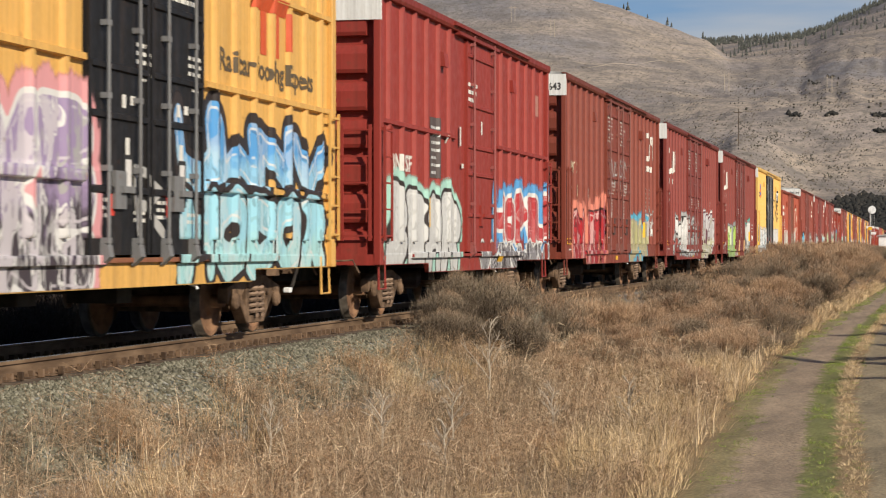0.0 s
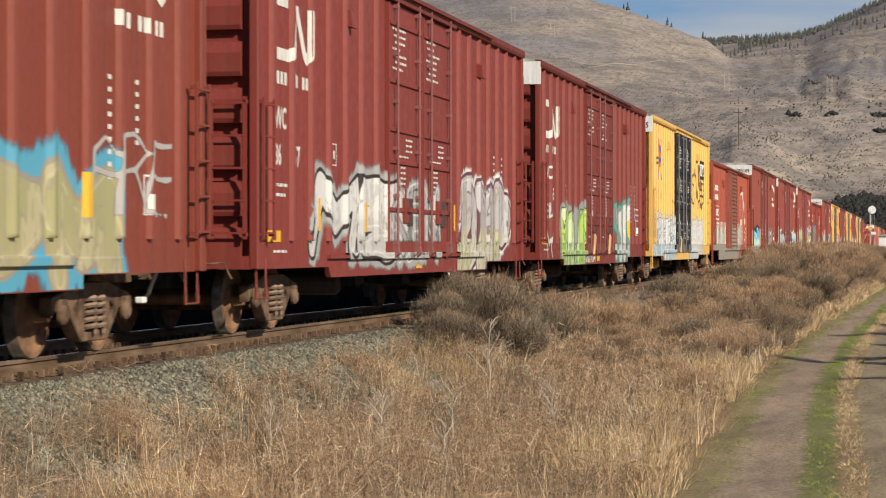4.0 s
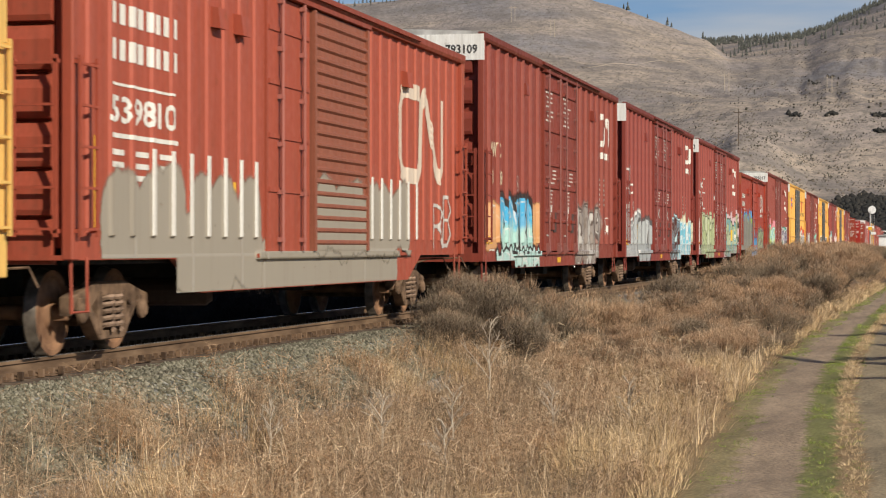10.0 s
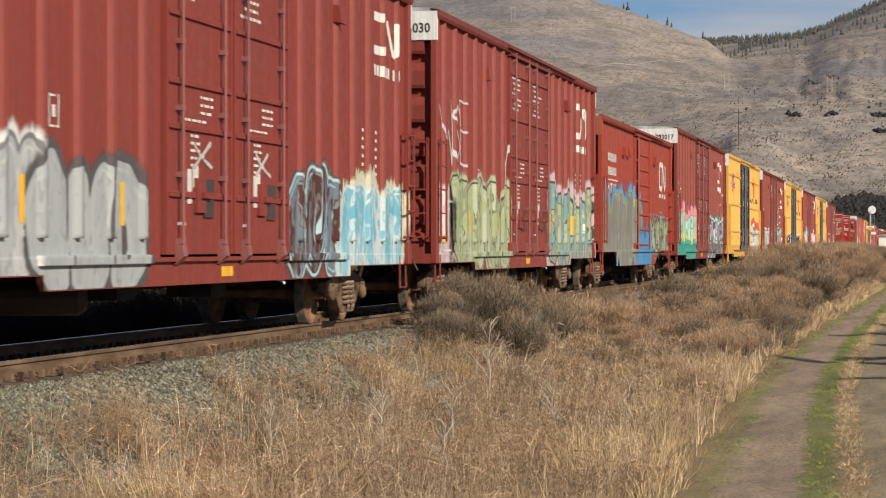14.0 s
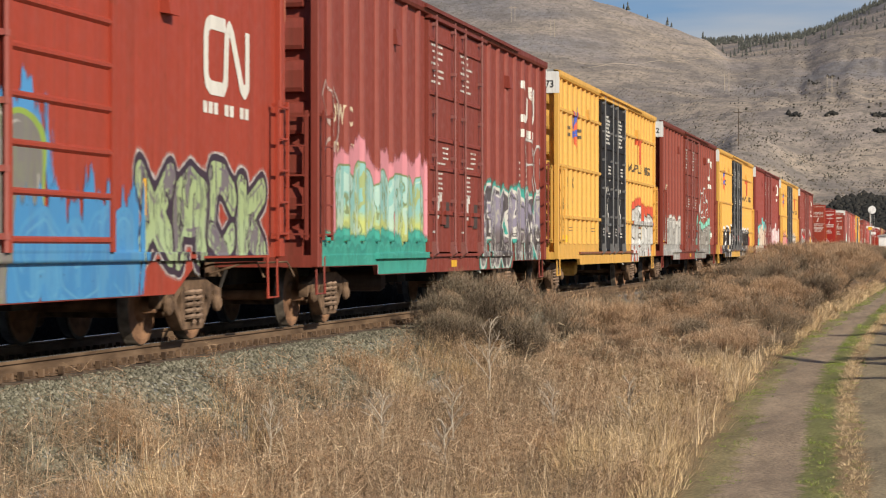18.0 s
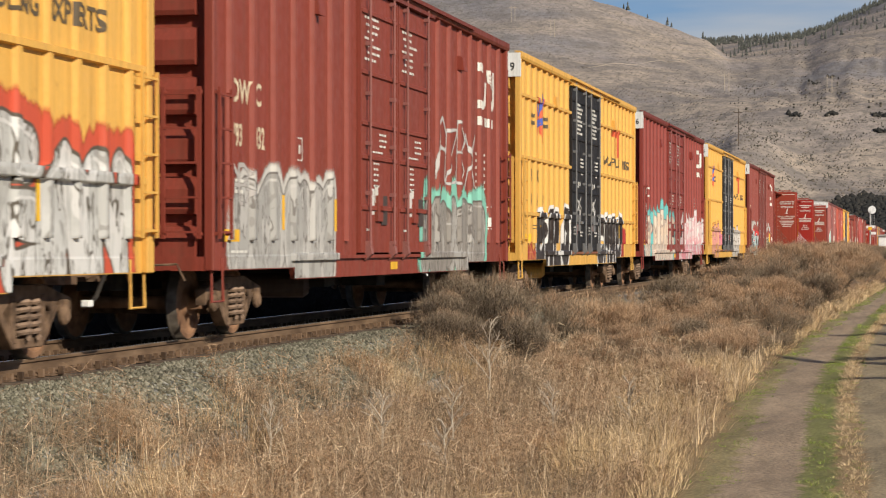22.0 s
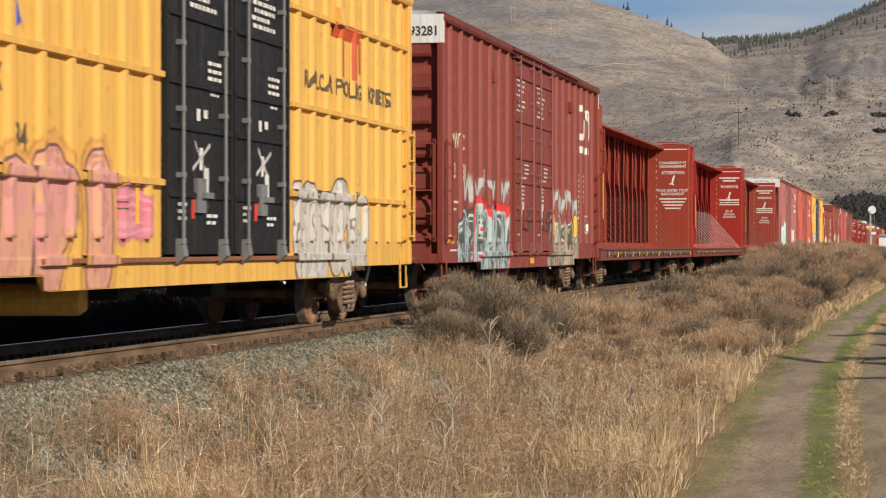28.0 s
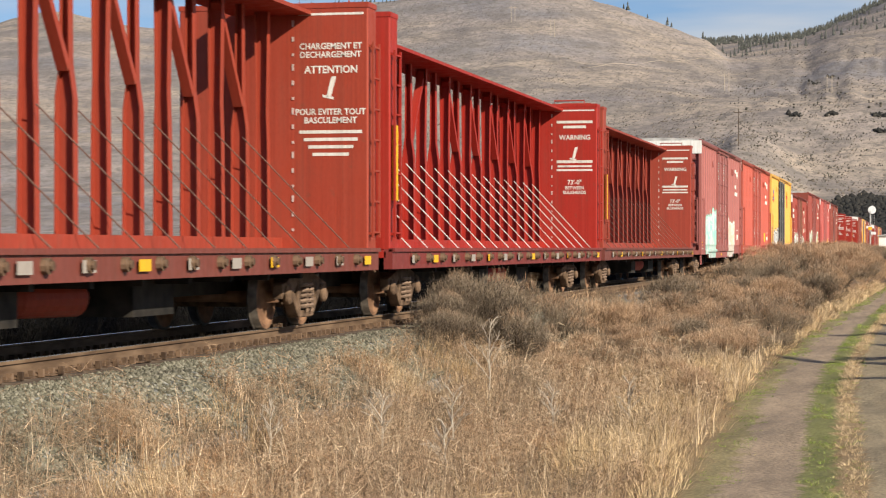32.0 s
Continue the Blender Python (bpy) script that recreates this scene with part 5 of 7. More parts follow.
    (17, (1.7, 3.2, 0.73, 1.86), "SE", 54, (0.08, 0.085, 0.09), (0.10, 0.11, 0.115), (0.48, 0.57, 0.58), (0.10, 0.09, 0.09), (0.45, 0.62, 0.60), 1.2, 0.05, 0.1, 1.0, 0.05),
    (17, (3.1, 6.5, 0.72, 1.90), "EASNU", 55, (0.09, 0.095, 0.10), (0.11, 0.12, 0.125), (0.50, 0.59, 0.60), (0.74, 0.05, 0.05), (0.48, 0.62, 0.62), 1.15, 0.05, 0.18, 1.0, 0.06),
    (17, (11.3, 15.7, 0.72, 1.93), "EASAU", 56, (0.09, 0.10, 0.055), (0.13, 0.12, 0.08), (0.66, 0.53, 0.44), None, (0.55, 0.46, 0.36), 1.05, 0.04, 0, 1.0, 0),
    (21, (2.5, 6.5, 0.85, 2.6), "ANE", 57, (0.35, 0.7, 0.66), MINT, WHITE_P, MINT, WHITE_P, 1.3, 0.06, 0.15, 0.7, 0.1), (21, (12.0, 15.5, 0.85, 2.3), "RES", 58, CREAMP, CREAMP, WHITE_P, CREAMP, WHITE_P, 1.4, 0.06, 0.1, 0.7, 0.1),
    (23, (1.0, 6.5, 0.85, 2.2), "NOSE", 59, GREY_P, WHITE_P, BLACK_P, WHITE_P, WHITE_P, 1.2, 0.06, 0.1, 0.7, 0.1), (24, (2.0, 15.0, 0.8, 2.0), "SENARIUM", 60, WHITE_P, GREY_P, (0.3, 0.4, 0.2), WHITE_P, WHITE_P, 1.2, 0.06, 0.1, 0.7, 0.1),
    (25, (2.0, 16.0, 0.9, 2.3), "ANEMROSE", 61, (0.3, 0.35, 0.2), GREY_P, WHITE_P, CREAMP, WHITE_P, 1.2, 0.06, 0.1, 0.7, 0.1),
]
for i, box, word, seed, fill, low, edge, halo, shine, weight, rim, glow, detail, flame in PIECES:
    car, y, kind = TRAIN[i]
    part("graffiti", spray_piece(kind, box, word, seed, fill, low, edge, halo, shine, weight, rim, glow, detail, flame), car, None, "sprayed graffiti lettering")

# thin tags
CHALKY, GREYT, SEPIA = (0.60, 0.59, 0.57), (0.50, 0.48, 0.46), (0.16, 0.12, 0.06)
for i, box, word, seed, ink, thick in ((5, (11.95, 16.6, 2.5, 4.3), "USYUNU", 71, SEPIA, 0.10), (5, (7.5, 9.0, 2.7, 3.7), "SPA", 72, CHALKY, 0.13), (5, (6.0, 6.7, 2.5, 3.1), "W", 82, (0.4, 0.3, 0.12), 0.1),
                                       (8, (0.25, 1.5, 2.3, 3.5), "SEN", 74, (0.66, 0.64, 0.62), 0.25), (6, (16.4, 17.8, 1.1, 2.0), "RB", 75, (0.62, 0.58, 0.54), 0.16),
                                       (13, (12.3, 15.6, 2.3, 3.4), "AZBX", 76, CHALKY, 0.10), (13, (0.9, 1.7, 1.7, 2.3), "AB", 83, GREYT, 0.2), (11, (0.35, 1.3, 2.5, 3.6), "SO", 77, (0.45, 0.32, 0.29), 0.14),
                                       (11, (16.5, 18.2, 2.3, 3.5), "RO", 78, CHALKY, 0.09), (2, (7.6, 9.0, 2.7, 3.6), "UNA", 84, CHALKY, 0.13), (2, (9.6, 11.0, 2.6, 3.7), "AWS", 85, CHALKY, 0.13),
                                       (2, (15.2, 17.6, 1.5, 2.4), "ARE", 86, GREYT, 0.12), (8, (7.9, 8.5, 2.05, 2.4), "X", 87, CHALKY, 0.3), (8, (10.3, 10.9, 2.05, 2.4), "X", 88, CHALKY, 0.3), (9, (0.3, 2.8, 2.6, 3.9), "NWSE", 89, (0.62, 0.58, 0.55), 0.12),
                                       (9, (6.3, 7.0, 2.3, 3.3), "Y", 90, CHALKY, 0.16), (4, (1.3, 2.0, 0.8, 1.6), "M", 91, CHALKY, 0.25), (4, (1.2, 2.0, 1.8, 2.2), "AW", 92, CHALKY, 0.25), (4, (16.0, 17.0, 1.9, 2.3), "SE", 93, CHALKY, 0.25),
                                       (14, (7.9, 8.5, 2.05, 2.4), "X", 94, CHALKY, 0.3), (14, (10.3, 10.9, 2.05, 2.4), "X", 95, CHALKY, 0.3), (16, (7.9, 8.5, 2.05, 2.4), "X", 96, CHALKY, 0.3), (16, (10.3, 10.9, 2.05, 2.4), "X", 97, CHALKY, 0.3),
                                       (12, (7.9, 8.5, 2.25, 2.6), "Y", 98, CHALKY, 0.3), (12, (10.3, 10.9, 2.25, 2.6), "Y", 99, CHALKY, 0.3), (0, (7.6, 8.5, 1.2, 2.1), "R", 65, (0.5, 0.5, 0.48), 0.35)):
    car, y, kind = TRAIN[i]
    part("paint_tag", spray_piece(kind, box, word, seed, ink, ink, ink, None, ink, thick, 0.012, 0, 0, 0), car, None, "thin sprayed tag")
# puffs of white overspray above the last boxcar's pieces
for y0, z0 in ((2.1, 2.05), (3.2, 2.08), (4.3, 2.08), (5.4, 2.05), (11.6, 2.05), (12.6, 1.95), (13.6, 2.05), (14.7, 1.85)):
    part("paint_tag", spray_piece("hicube", (y0, y0 + 0.75, z0, z0 + 0.42), "VV", int(y0 * 10), GREYT, GREYT, GREYT, GREYT, GREYT, 0.7, 0.015, 0.02, 0.4, 0.08), TRAIN[17][0], None, "white spray puff")


def letters_mesh(text, size, squeeze=1.0):
    cu = bpy.data.curves.new("words", "FONT")
    cu.body, cu.size, cu.resolution_u, cu.offset = text, size * 1.38, 2, size * 0.035
    tmp = bpy.data.objects.new("words", cu)
    scene.collection.objects.link(tmp)
    me = bpy.data.meshes.new_from_object(tmp)
    bpy.data.objects.remove(tmp)
    bm = bmesh.new()
    bm.from_mesh(me)
    bpy.data.meshes.remove(me)
    for v in bm.verts:
        v.co.x *= squeeze
    return bm


def side_words(i, name, text, size, y, z, color, squeeze=0.8, width=0.0):
    """Stencilled words on a car's near side, laid over its posts."""
    car, _, kind = TRAIN[i]
    bm = letters_mesh(text, size, squeeze or 1.0)
    if width:
        full = max(v.co.x for v in bm.verts)
        for v in bm.verts:
            v.co.x *= width / full
    x0, x1 = min(v.co.x for v in bm.verts), max(v.co.x for v in bm.verts)
    for b in KINDS[kind].skin()[:, 0]:
        if x0 < b - y < x1:
            bmesh.ops.bisect_plane(bm, geom=bm.verts[:] + bm.edges[:] + bm.faces[:], plane_co=(b - y, 0, 0), plane_no=(1, 0, 0))
    for v in bm.verts:
        yy, zz = y + v.co.x, z + v.co.y
        v.co = (float(near_skin(kind, yy, zz)) + 0.006, yy, zz)
    me = bpy.data.meshes.new(name)
    bm.to_mesh(me)
    bm.free()
    me.materials.append(PAINT)
    part(name, me, car, None, "", color)


def side_bars(kind, bars, name, lift=0.0065):
    """Flat painted bars (y, z, width, height) on the near side as one small patch each."""
    s = Solid()
    for y, z, w, h in bars:
        cuts = [y] + [b for b in KINDS[kind].skin()[:, 0] if y < b < y + w] + [y + w]
        vs = [(float(near_skin(kind, c, zz)) + lift, c, zz) for c in cuts for zz in (z, z + h)]
        s.add(vs, [(2 * j, 2 * j + 2, 2 * j + 3, 2 * j + 1) for j in range(len(cuts) - 1)])
    return s.mesh(name, PAINT)


def worded(bars, seed=0):
    """Long thin bars broken into word-sized bits, short ones kept."""
    r, out = random.Random(seed), []
    for y, z, w, h in bars:
        if w < 0.2 or h > 0.1:
            out.append((y, z, w, h))
            continue
        e = y
        while e < y + w - 0.05:
            b = min(r.uniform(0.07, 0.2), y + w - e)
            out.append((e, z, b, h))
            e += b + 0.035
    return out


def side_stroke(car, kind, pts, width, name, color, label="", lift=0.0075):
    """A painted stroke of even width along a line of (y, z), laid over the posts; one part."""
    path = []
    for (a, b), (c, d) in zip(pts, pts[1:]):
        m = max(2, int(math.hypot(c - a, d - b) / 0.025))
        path += [(a + (c - a) * j / m, b + (d - b) * j / m) for j in range(m)]
    path.append(pts[-1])
    rows = []
    for j, (y, z) in enumerate(path):
        (a, b), (c, d) = path[max(j - 2, 0)], path[min(j + 2, len(path) - 1)]
        ln = math.hypot(c - a, d - b) or 1.0
        ny, nz = -(d - b) / ln, (c - a) / ln
        rows.append([(y + ny * width * e, z + nz * width * e) for e in (-0.5, -0.25, 0, 0.25, 0.5)])
    vs = [(float(near_skin(kind, y, z)) + lift, y, z) for row in rows for y, z in row]
    fs = [(5 * j + e, 5 * j + e + 1, 5 * j + e + 6, 5 * j + e + 5) for j in range(len(rows) - 1) for e in range(4)]
    part(name, Solid().add(vs, fs).mesh(name, PAINT), car, None, label, color)


def company_mark(car, kind, y, z, w, h, thick, color, whole=True):
    """The owner's mark as bent bands; without its left bow where a post hides it."""
    a = min(0.12 * h + 0.5 * thick, 0.2 * w)
    bow = [(0.46 * w, h), (a, h), (0.3 * a, h - 0.3 * a), (0, h - a), (0, a), (0.3 * a, 0.3 * a), (a, 0), (0.40 * w, 0), (0.46 * w, 0.12 * h), (0.49 * w, 0.86 * h)]
    leg = [(0.55 * w, h), (0.62 * w, 0.88 * h), (0.86 * w, 0.10 * h), (0.93 * w, 0.02 * h), (w, 0.14 * h), (w, h)]
    runs = [bow + leg] if whole else [[(0, h), (0.34 * w, h)], [(0, 0), (0.36 * w, 0), (0.46 * w, 0.10 * h), (0.50 * w, 0.64 * h)], [(0.62 * w, h)] + leg[1:]]
    for pts in runs:
        side_stroke(car, kind, [(y + p, z + q) for p, q in pts], thick, "company_mark", color, "white bent-band owner mark")


def side_marks(car, kind, bars, name, color, label="", lift=0.0065):
    """Each painted bar as a part of its own."""
    for b in bars:
        part(name, side_bars(kind, [b], name, lift), car, None, label, color)


OFFW, GOLD, DARKT = (0.66, 0.64, 0.58), (0.62, 0.52, 0.36), (0.10, 0.075, 0.045)
for i, mark, a, b in ((2, "DW", "793", "643"), (4, "DWC", "794", "765"), (7, "DW", "793", "109"), (8, "DWC", "794", "115"), (11, "DW", "793", "017"),
                      (13, "DW", "793", "032"), (15, "DWC", "794", "26"), (17, "DW", "793", "281"), (3, "WC", "86", "57")):
    gold = mark == "DW"
    c = GOLD if gold else OFFW
    y0 = 0.93 if gold else 0.98
    side_words(i, "reporting_mark", mark, 0.29, y0, 2.95 if gold else 2.72, c, 1.0 if gold else 0.75)
    if gold:
        side_words(i, "reporting_mark", "C", 0.29, 1.86, 2.95, c, 1.0)
    side_words(i, "car_number", a, 0.28, y0 - 0.01, 2.41 if gold else 2.24, c, 0.75)
    side_words(i, "car_number", b, 0.28, 1.84, 2.41 if gold else 2.24, c, 0.75)
for i, v, words in ((12, (1.03, 1.46, 2.19, 2.91), ("6", "75", "27", "3")), (14, (1.45, 2.18, 2.91), ("64", "04", "19")), (16, (1.45, 2.18, 2.91), ("66", "38", "84")), (5, (1.40, 1.90, 2.55, 3.25), ("6", "66", "71", "5"))):
    k = 1 if i in (5, 12) else 0
    side_words(i, "reporting_mark", "TB", 0.26, v[k], 2.60 if i != 5 else 2.70, DARKT, 0.85)
    side_words(i, "reporting_mark", "OX", 0.26, v[k + 1], 2.60 if i != 5 else 2.70, DARKT, 0.85)
    for y0, w in zip(v, words):
        side_words(i, "car_number", w, 0.27, y0, 2.06 if i != 5 else 2.18, DARKT, 0.85)
    if i != 5:
        for e, word in enumerate(("RAILCAR", "POOLING", "EXPERTS")):
            side_words(i, "slogan", word, 0.24, 12.6 + 1.62 * e, 3.36, DARKT, 0, 1.45)
for e, word in enumerate(("Railcar", "Pooling", "Experts")):
    side_words(0, "slogan", word, 0.28, 10.5 + 1.38 * e, 3.30, DARKT, 0, 1.34)
side_words(6, "car_number", "539810", 0.28, 1.15, 2.47, OFFW, 0, 2.05)
side_words(10, "car_number", "417107", 0.26, 1.6, 2.65, OFFW, 0, 1.6)
side_words(1, "reporting_mark", "BN  SF", 0.27, 0.95, 2.40, OFFW, 0, 1.45)

# marks drawn as plain shapes
for i, (car, y, kind) in enumerate(TRAIN):
    k = KINDS.get(kind)
    if kind == "hicube":
        yl = 15.9 if i not in (3, 4) else 1.05
        zl = 3.80 if i not in (3, 4) else 3.62
        if i in (8, 15):
            yl, zl = 16.45, 4.13
        small = i in (8, 15)
        company_mark(car, kind, yl, zl + 0.08, 1.35 if small else 1.52, 0.52 if small else 0.71, 0.14 if small else 0.16, OFFW, False)
        side_marks(car, kind, [(yl + 0.17 * j, zl - 0.32, 0.12, 0.17) for j in (0, 1, 2, 4, 5, 7, 8)], "web_address_bar", OFFW)
        st = []
        for d in (7.25, 9.65):
            st += [(d + 0.08 * (j % 3), 4.62 - 0.105 * j, 0.62 + 0.12 * ((j * 7 + int(d)) % 4), 0.055) for j in range(7)]
            st += [(d + 0.9, 2.88 - 0.09 * j, 0.5, 0.045) for j in range(3)] + [(d + 0.3, 2.60, 0.9, 0.04)] + [(d + 0.55, 2.42 - 0.085 * j, 0.36, 0.045) for j in range(5)]
            st += [(d + 0.62, 1.84, 0.22, 0.26), (d + 0.1, 1.40, 0.3, 0.05)]
        st += [(15.7, 2.9 - 0.13 * j, 0.12, 0.05) for j in range(9)] + [(16.5, 2.9 - 0.13 * j, 0.12, 0.05) for j in range(6)]
        st += [(0.9, 1.95, 0.75, 0.06), (0.9, 1.82, 0.6, 0.06), (0.9, 1.02 + 0.06, 0.7, 0.045), (16.75, 1.92, 0.34, 0.03), (16.75, 1.50, 0.34, 0.03), (16.75, 1.50, 0.05, 0.44), (17.04, 1.50, 0.05, 0.44), (16.85, 1.55, 0.12, 0.18), (3.75, 2.62, 0.26, 0.03), (3.75, 2.32, 0.26, 0.03), (3.75, 2.32, 0.03, 0.33), (3.98, 2.32, 0.03, 0.33), (3.83, 2.42, 0.09, 0.12)]
        st = worded([(y_, z_, w_ * 0.92, h_ * 0.72 if h_ < 0.1 and w_ > 0.2 else h_) for y_, z_, w_, h_ in st], i)
        tagged(part("stencil_lettering", side_bars(kind, st, "stencil_lettering"), car, None, "small white stencil lettering", OFFW), kind="stuff")
        for yy in (8.25, 10.75):
            part("placard_board", Solid().box(1.575, 1.60, yy, yy + 0.34, 1.5, 1.95).mesh("placard_board", PAINT), car, None, "dark placard board", (0.06, 0.045, 0.04))
            part("placard", Solid().box(1.575, 1.585, yy - 0.55, yy - 0.42, 1.65, 2.05).mesh("placard", PAINT), car, None, "white card", (0.6, 0.58, 0.55))
        rf = [(3.05, 1.38, 0.13, 0.46), (5.65, 1.38, 0.13, 0.46), (12.0, 1.45, 0.14, 0.46), (15.0, 1.45, 0.14, 0.46), (0.62, 1.22, 0.62, 0.15), (9.0, 0.80, 0.45, 0.12)]
        side_marks(car, kind, rf, "reflective_strip", (0.72, 0.40, 0.03), "yellow reflective strip")
    elif kind in ("combo", "plain_combo", "short_combo"):
        st = []
        for d in ((7.2, 9.6) if kind != "short_combo" else (6.4, 8.1)):
            st += [(d + 0.5 + 0.06 * (j % 3), 4.62 - 0.10 * j, 0.75 + 0.1 * ((j * 5) % 3), 0.055) for j in range(8)]
            st += [(d + 1.2, 3.3 - 0.09 * j, 0.5, 0.045) for j in range(3)] + [(d + 0.9, 2.05, 0.12, 0.26), (d + 1.0, 1.9, 0.3, 0.04), (d + 0.8, 2.62, 0.12, 0.14), (d + 1.05, 2.66, 0.14, 0.10), (d + 0.85, 2.5, 0.4, 0.04), (d + 0.15, 1.62, 0.32, 0.04), (d + 0.15, 1.54, 0.26, 0.04), (d + 0.15, 1.46, 0.3, 0.04), (d + 1.15, 1.5, 0.4, 0.04), (d + 1.15, 1.42, 0.34, 0.04), (d + 1.3, 3.0, 0.35, 0.03), (d + 1.3, 2.94, 0.3, 0.03)]
        tagged(part("stencil_lettering", side_bars(kind, worded(st, i), "stencil_lettering"), car, None, "small white stencil lettering", OFFW), kind="stuff")
        side_marks(car, kind, [(0.9, 1.28, 0.8, 0.16), (3.6, 1.4, 0.10, 0.4), (6.1, 1.4, 0.10, 0.4), (15.6, 1.4, 0.10, 0.4)], "reflective_strip", (0.78, 0.46, 0.02), "yellow reflective strip")
        tagged(part("small_stencils", side_bars(kind, [(1.0 + 0.9 * (j % 6), 1.62 - 0.07 * (j // 6), 0.24, 0.018) for j in range(12)] + [(1.72 + 1.5 * (j // 2), 3.98 - 0.16 * (j % 2), 0.28, 0.08) for j in range(4)], "small_stencils"), car, None, "", DARKT), kind="stuff")
        for yy in (7.95, 10.35) if kind != "short_combo" else (7.0, 8.7):
            part("placard", Solid().box(1.575, 1.588, yy + 0.3, yy + 0.46, 1.72, 2.08).mesh("placard", PAINT), car, None, "white card in its holder", (0.62, 0.60, 0.57))
            part("card_holder", Solid().box(1.575, 1.583, yy + 0.25, yy + 0.51, 1.60, 2.13).mesh("card_holder", PAINT), car, None, "dark card holder", (0.03, 0.03, 0.03))
            part("reflective_strip", Solid().box(1.575, 1.580, yy - 0.12, yy - 0.02, 1.48, 1.78).mesh("reflective_strip", PAINT), car, None, "red reflective strip", (0.62, 0.05, 0.03))
        if i in (0, 12, 14, 16, 23):
            x0 = 13.75 if i else 11.55
            part("owner_mark", side_bars(kind, [(x0 + 0.2, 4.18, 1.5, 0.20), (x0 + 0.62, 3.62, 0.26, 0.56), (x0 + 1.30, 3.62, 0.14, 0.56), (x0 + 1.75, 3.75, 0.12, 0.5)], "owner_mark"), car, None, "faded red owner mark", (0.55, 0.09, 0.03))
        if i == 5:
            part("owner_mark", side_bars(kind, [(15.6, 3.75, 1.6, 0.72)], "owner_mark"), car, None, "black and white owner mark", BLACK_P)
            part("owner_mark_panel", side_bars(kind, [(15.62, 3.88, 1.5, 0.46)], "owner_mark_panel", 0.009), car, None, "white panel of the owner mark", OFFW)
            side_marks(car, kind, [(15.80 + 0.3 * j, 3.93, 0.07 + 0.05 * (j % 2), 0.36) for j in range(5)], "owner_mark_stripe", BLACK_P, "", 0.012)
            tagged(part("small_lettering", side_bars(kind, worded([(15.7, 3.55 - 0.24 * j, 1.3, 0.09) for j in range(3)], 4), "small_lettering"), car, None, "small dark lettering", DARKT), kind="stuff")
        # crossed emblem in red and blue
        ye, ze, hh = 2.6, 3.90 if kind != "plain_combo" else 4.0, 0.66
        red, blu = (0.66, 0.12, 0.05), (0.06, 0.11, 0.45)
        for e in (-1, 1):
            side_stroke(car, kind, [(ye + e * 0.40, ze + hh), (ye + e * 0.16, ze + 0.18), (ye + e * 0.10, ze), (ye + e * 0.16, ze - 0.18), (ye + e * 0.30, ze - 0.44)], 0.13, "emblem_band", red, "red emblem band")
            side_stroke(car, kind, [(ye + e * 0.30, ze - 0.42), (ye + e * 0.43, ze - hh)], 0.13, "emblem_tip", blu, "blue emblem band", 0.009)
            side_stroke(car, kind, [(ye + e * 0.26, ze + hh), (ye + e * 0.03, ze + 0.14)], 0.08, "emblem_tip", blu, "blue emblem band", 0.009)
        side_stroke(car, kind, [(ye - 0.2, ze - 0.04), (ye + 0.2, ze + 0.04)], 0.16, "emblem_bar", blu, "blue emblem band", 0.011)
    elif k and k.style != "plug":
        y0 = 1.2 if kind == "older" else 1.6
        gap = 0.27 if kind == "older" else 0.21
        st = [(y0 + gap * j, 3.50, gap * 0.62, 0.22) for j in range(8)] + [(y0 + gap * j, 3.12, gap * 0.62, 0.22) for j in range(8)] + [(y0, 2.85 if kind == "older" else 2.98, 2.0, 0.03)]
        if kind == "older":
            st += [(y0, 2.30, 2.1, 0.05)] + [(y0 + 0.75 * (j % 3), 2.12 - 0.13 * (j // 3), 0.4, 0.06) for j in range(9)]
            company_mark(car, kind, 13.95, 2.33, 3.1, 1.40, 0.26, (0.60, 0.50, 0.40))
        else:
            company_mark(car, kind, 13.3, 3.05, 1.6, 0.78, 0.17, OFFW)
            st += [(13.2 + 0.2 * j, 2.74, 0.15, 0.14) for j in (0, 1, 2, 4, 5, 7, 8)]
        side_marks(car, kind, st, "painted_mark", OFFW, "worn white painted mark")
        if i == 6:
            side_marks(car, kind, [(yy - 0.06, 1.28, 0.12, 0.95) for yy in k.rib_y[3:16]], "white_paint_stripe", OFFW, "", 0.0095)
        side_marks(car, kind, [(0.75, 1.35, 0.12, 0.95), (5.3, 1.45, 0.12, 0.5), (11.2, 1.5, 0.1, 0.4)], "reflective_strip", (0.72, 0.40, 0.03), "yellow reflective strip")
    elif kind == "short":
        st = [(6.75, 4.15 - 0.14 * j, 0.9 - 0.1 * j, 0.07) for j in range(3)] + [(6.05, 3.0, 0.12, 0.35), (8.0, 3.3, 0.12, 0.25), (4.9, 3.0, 0.14, 0.14), (6.2, 2.6, 0.2, 0.08)]
        tagged(part("stencil_lettering", side_bars(kind, st, "stencil_lettering"), car, None, "small white stencil lettering", OFFW), kind="stuff")
        part("data_panel", side_bars(kind, [(3.75, 2.35, 0.62, 1.05)], "data_panel"), car, None, "dark repainted data panel", (0.09, 0.07, 0.065))
        side_marks(car, kind, [(1.0, 1.5, 0.1, 0.5), (3.7, 1.5, 0.1, 0.5), (9.7, 0.86, 0.5, 0.12), (11.5, 1.2, 0.4, 0.14)], "reflective_strip", (0.72, 0.40, 0.03), "yellow reflective strip")
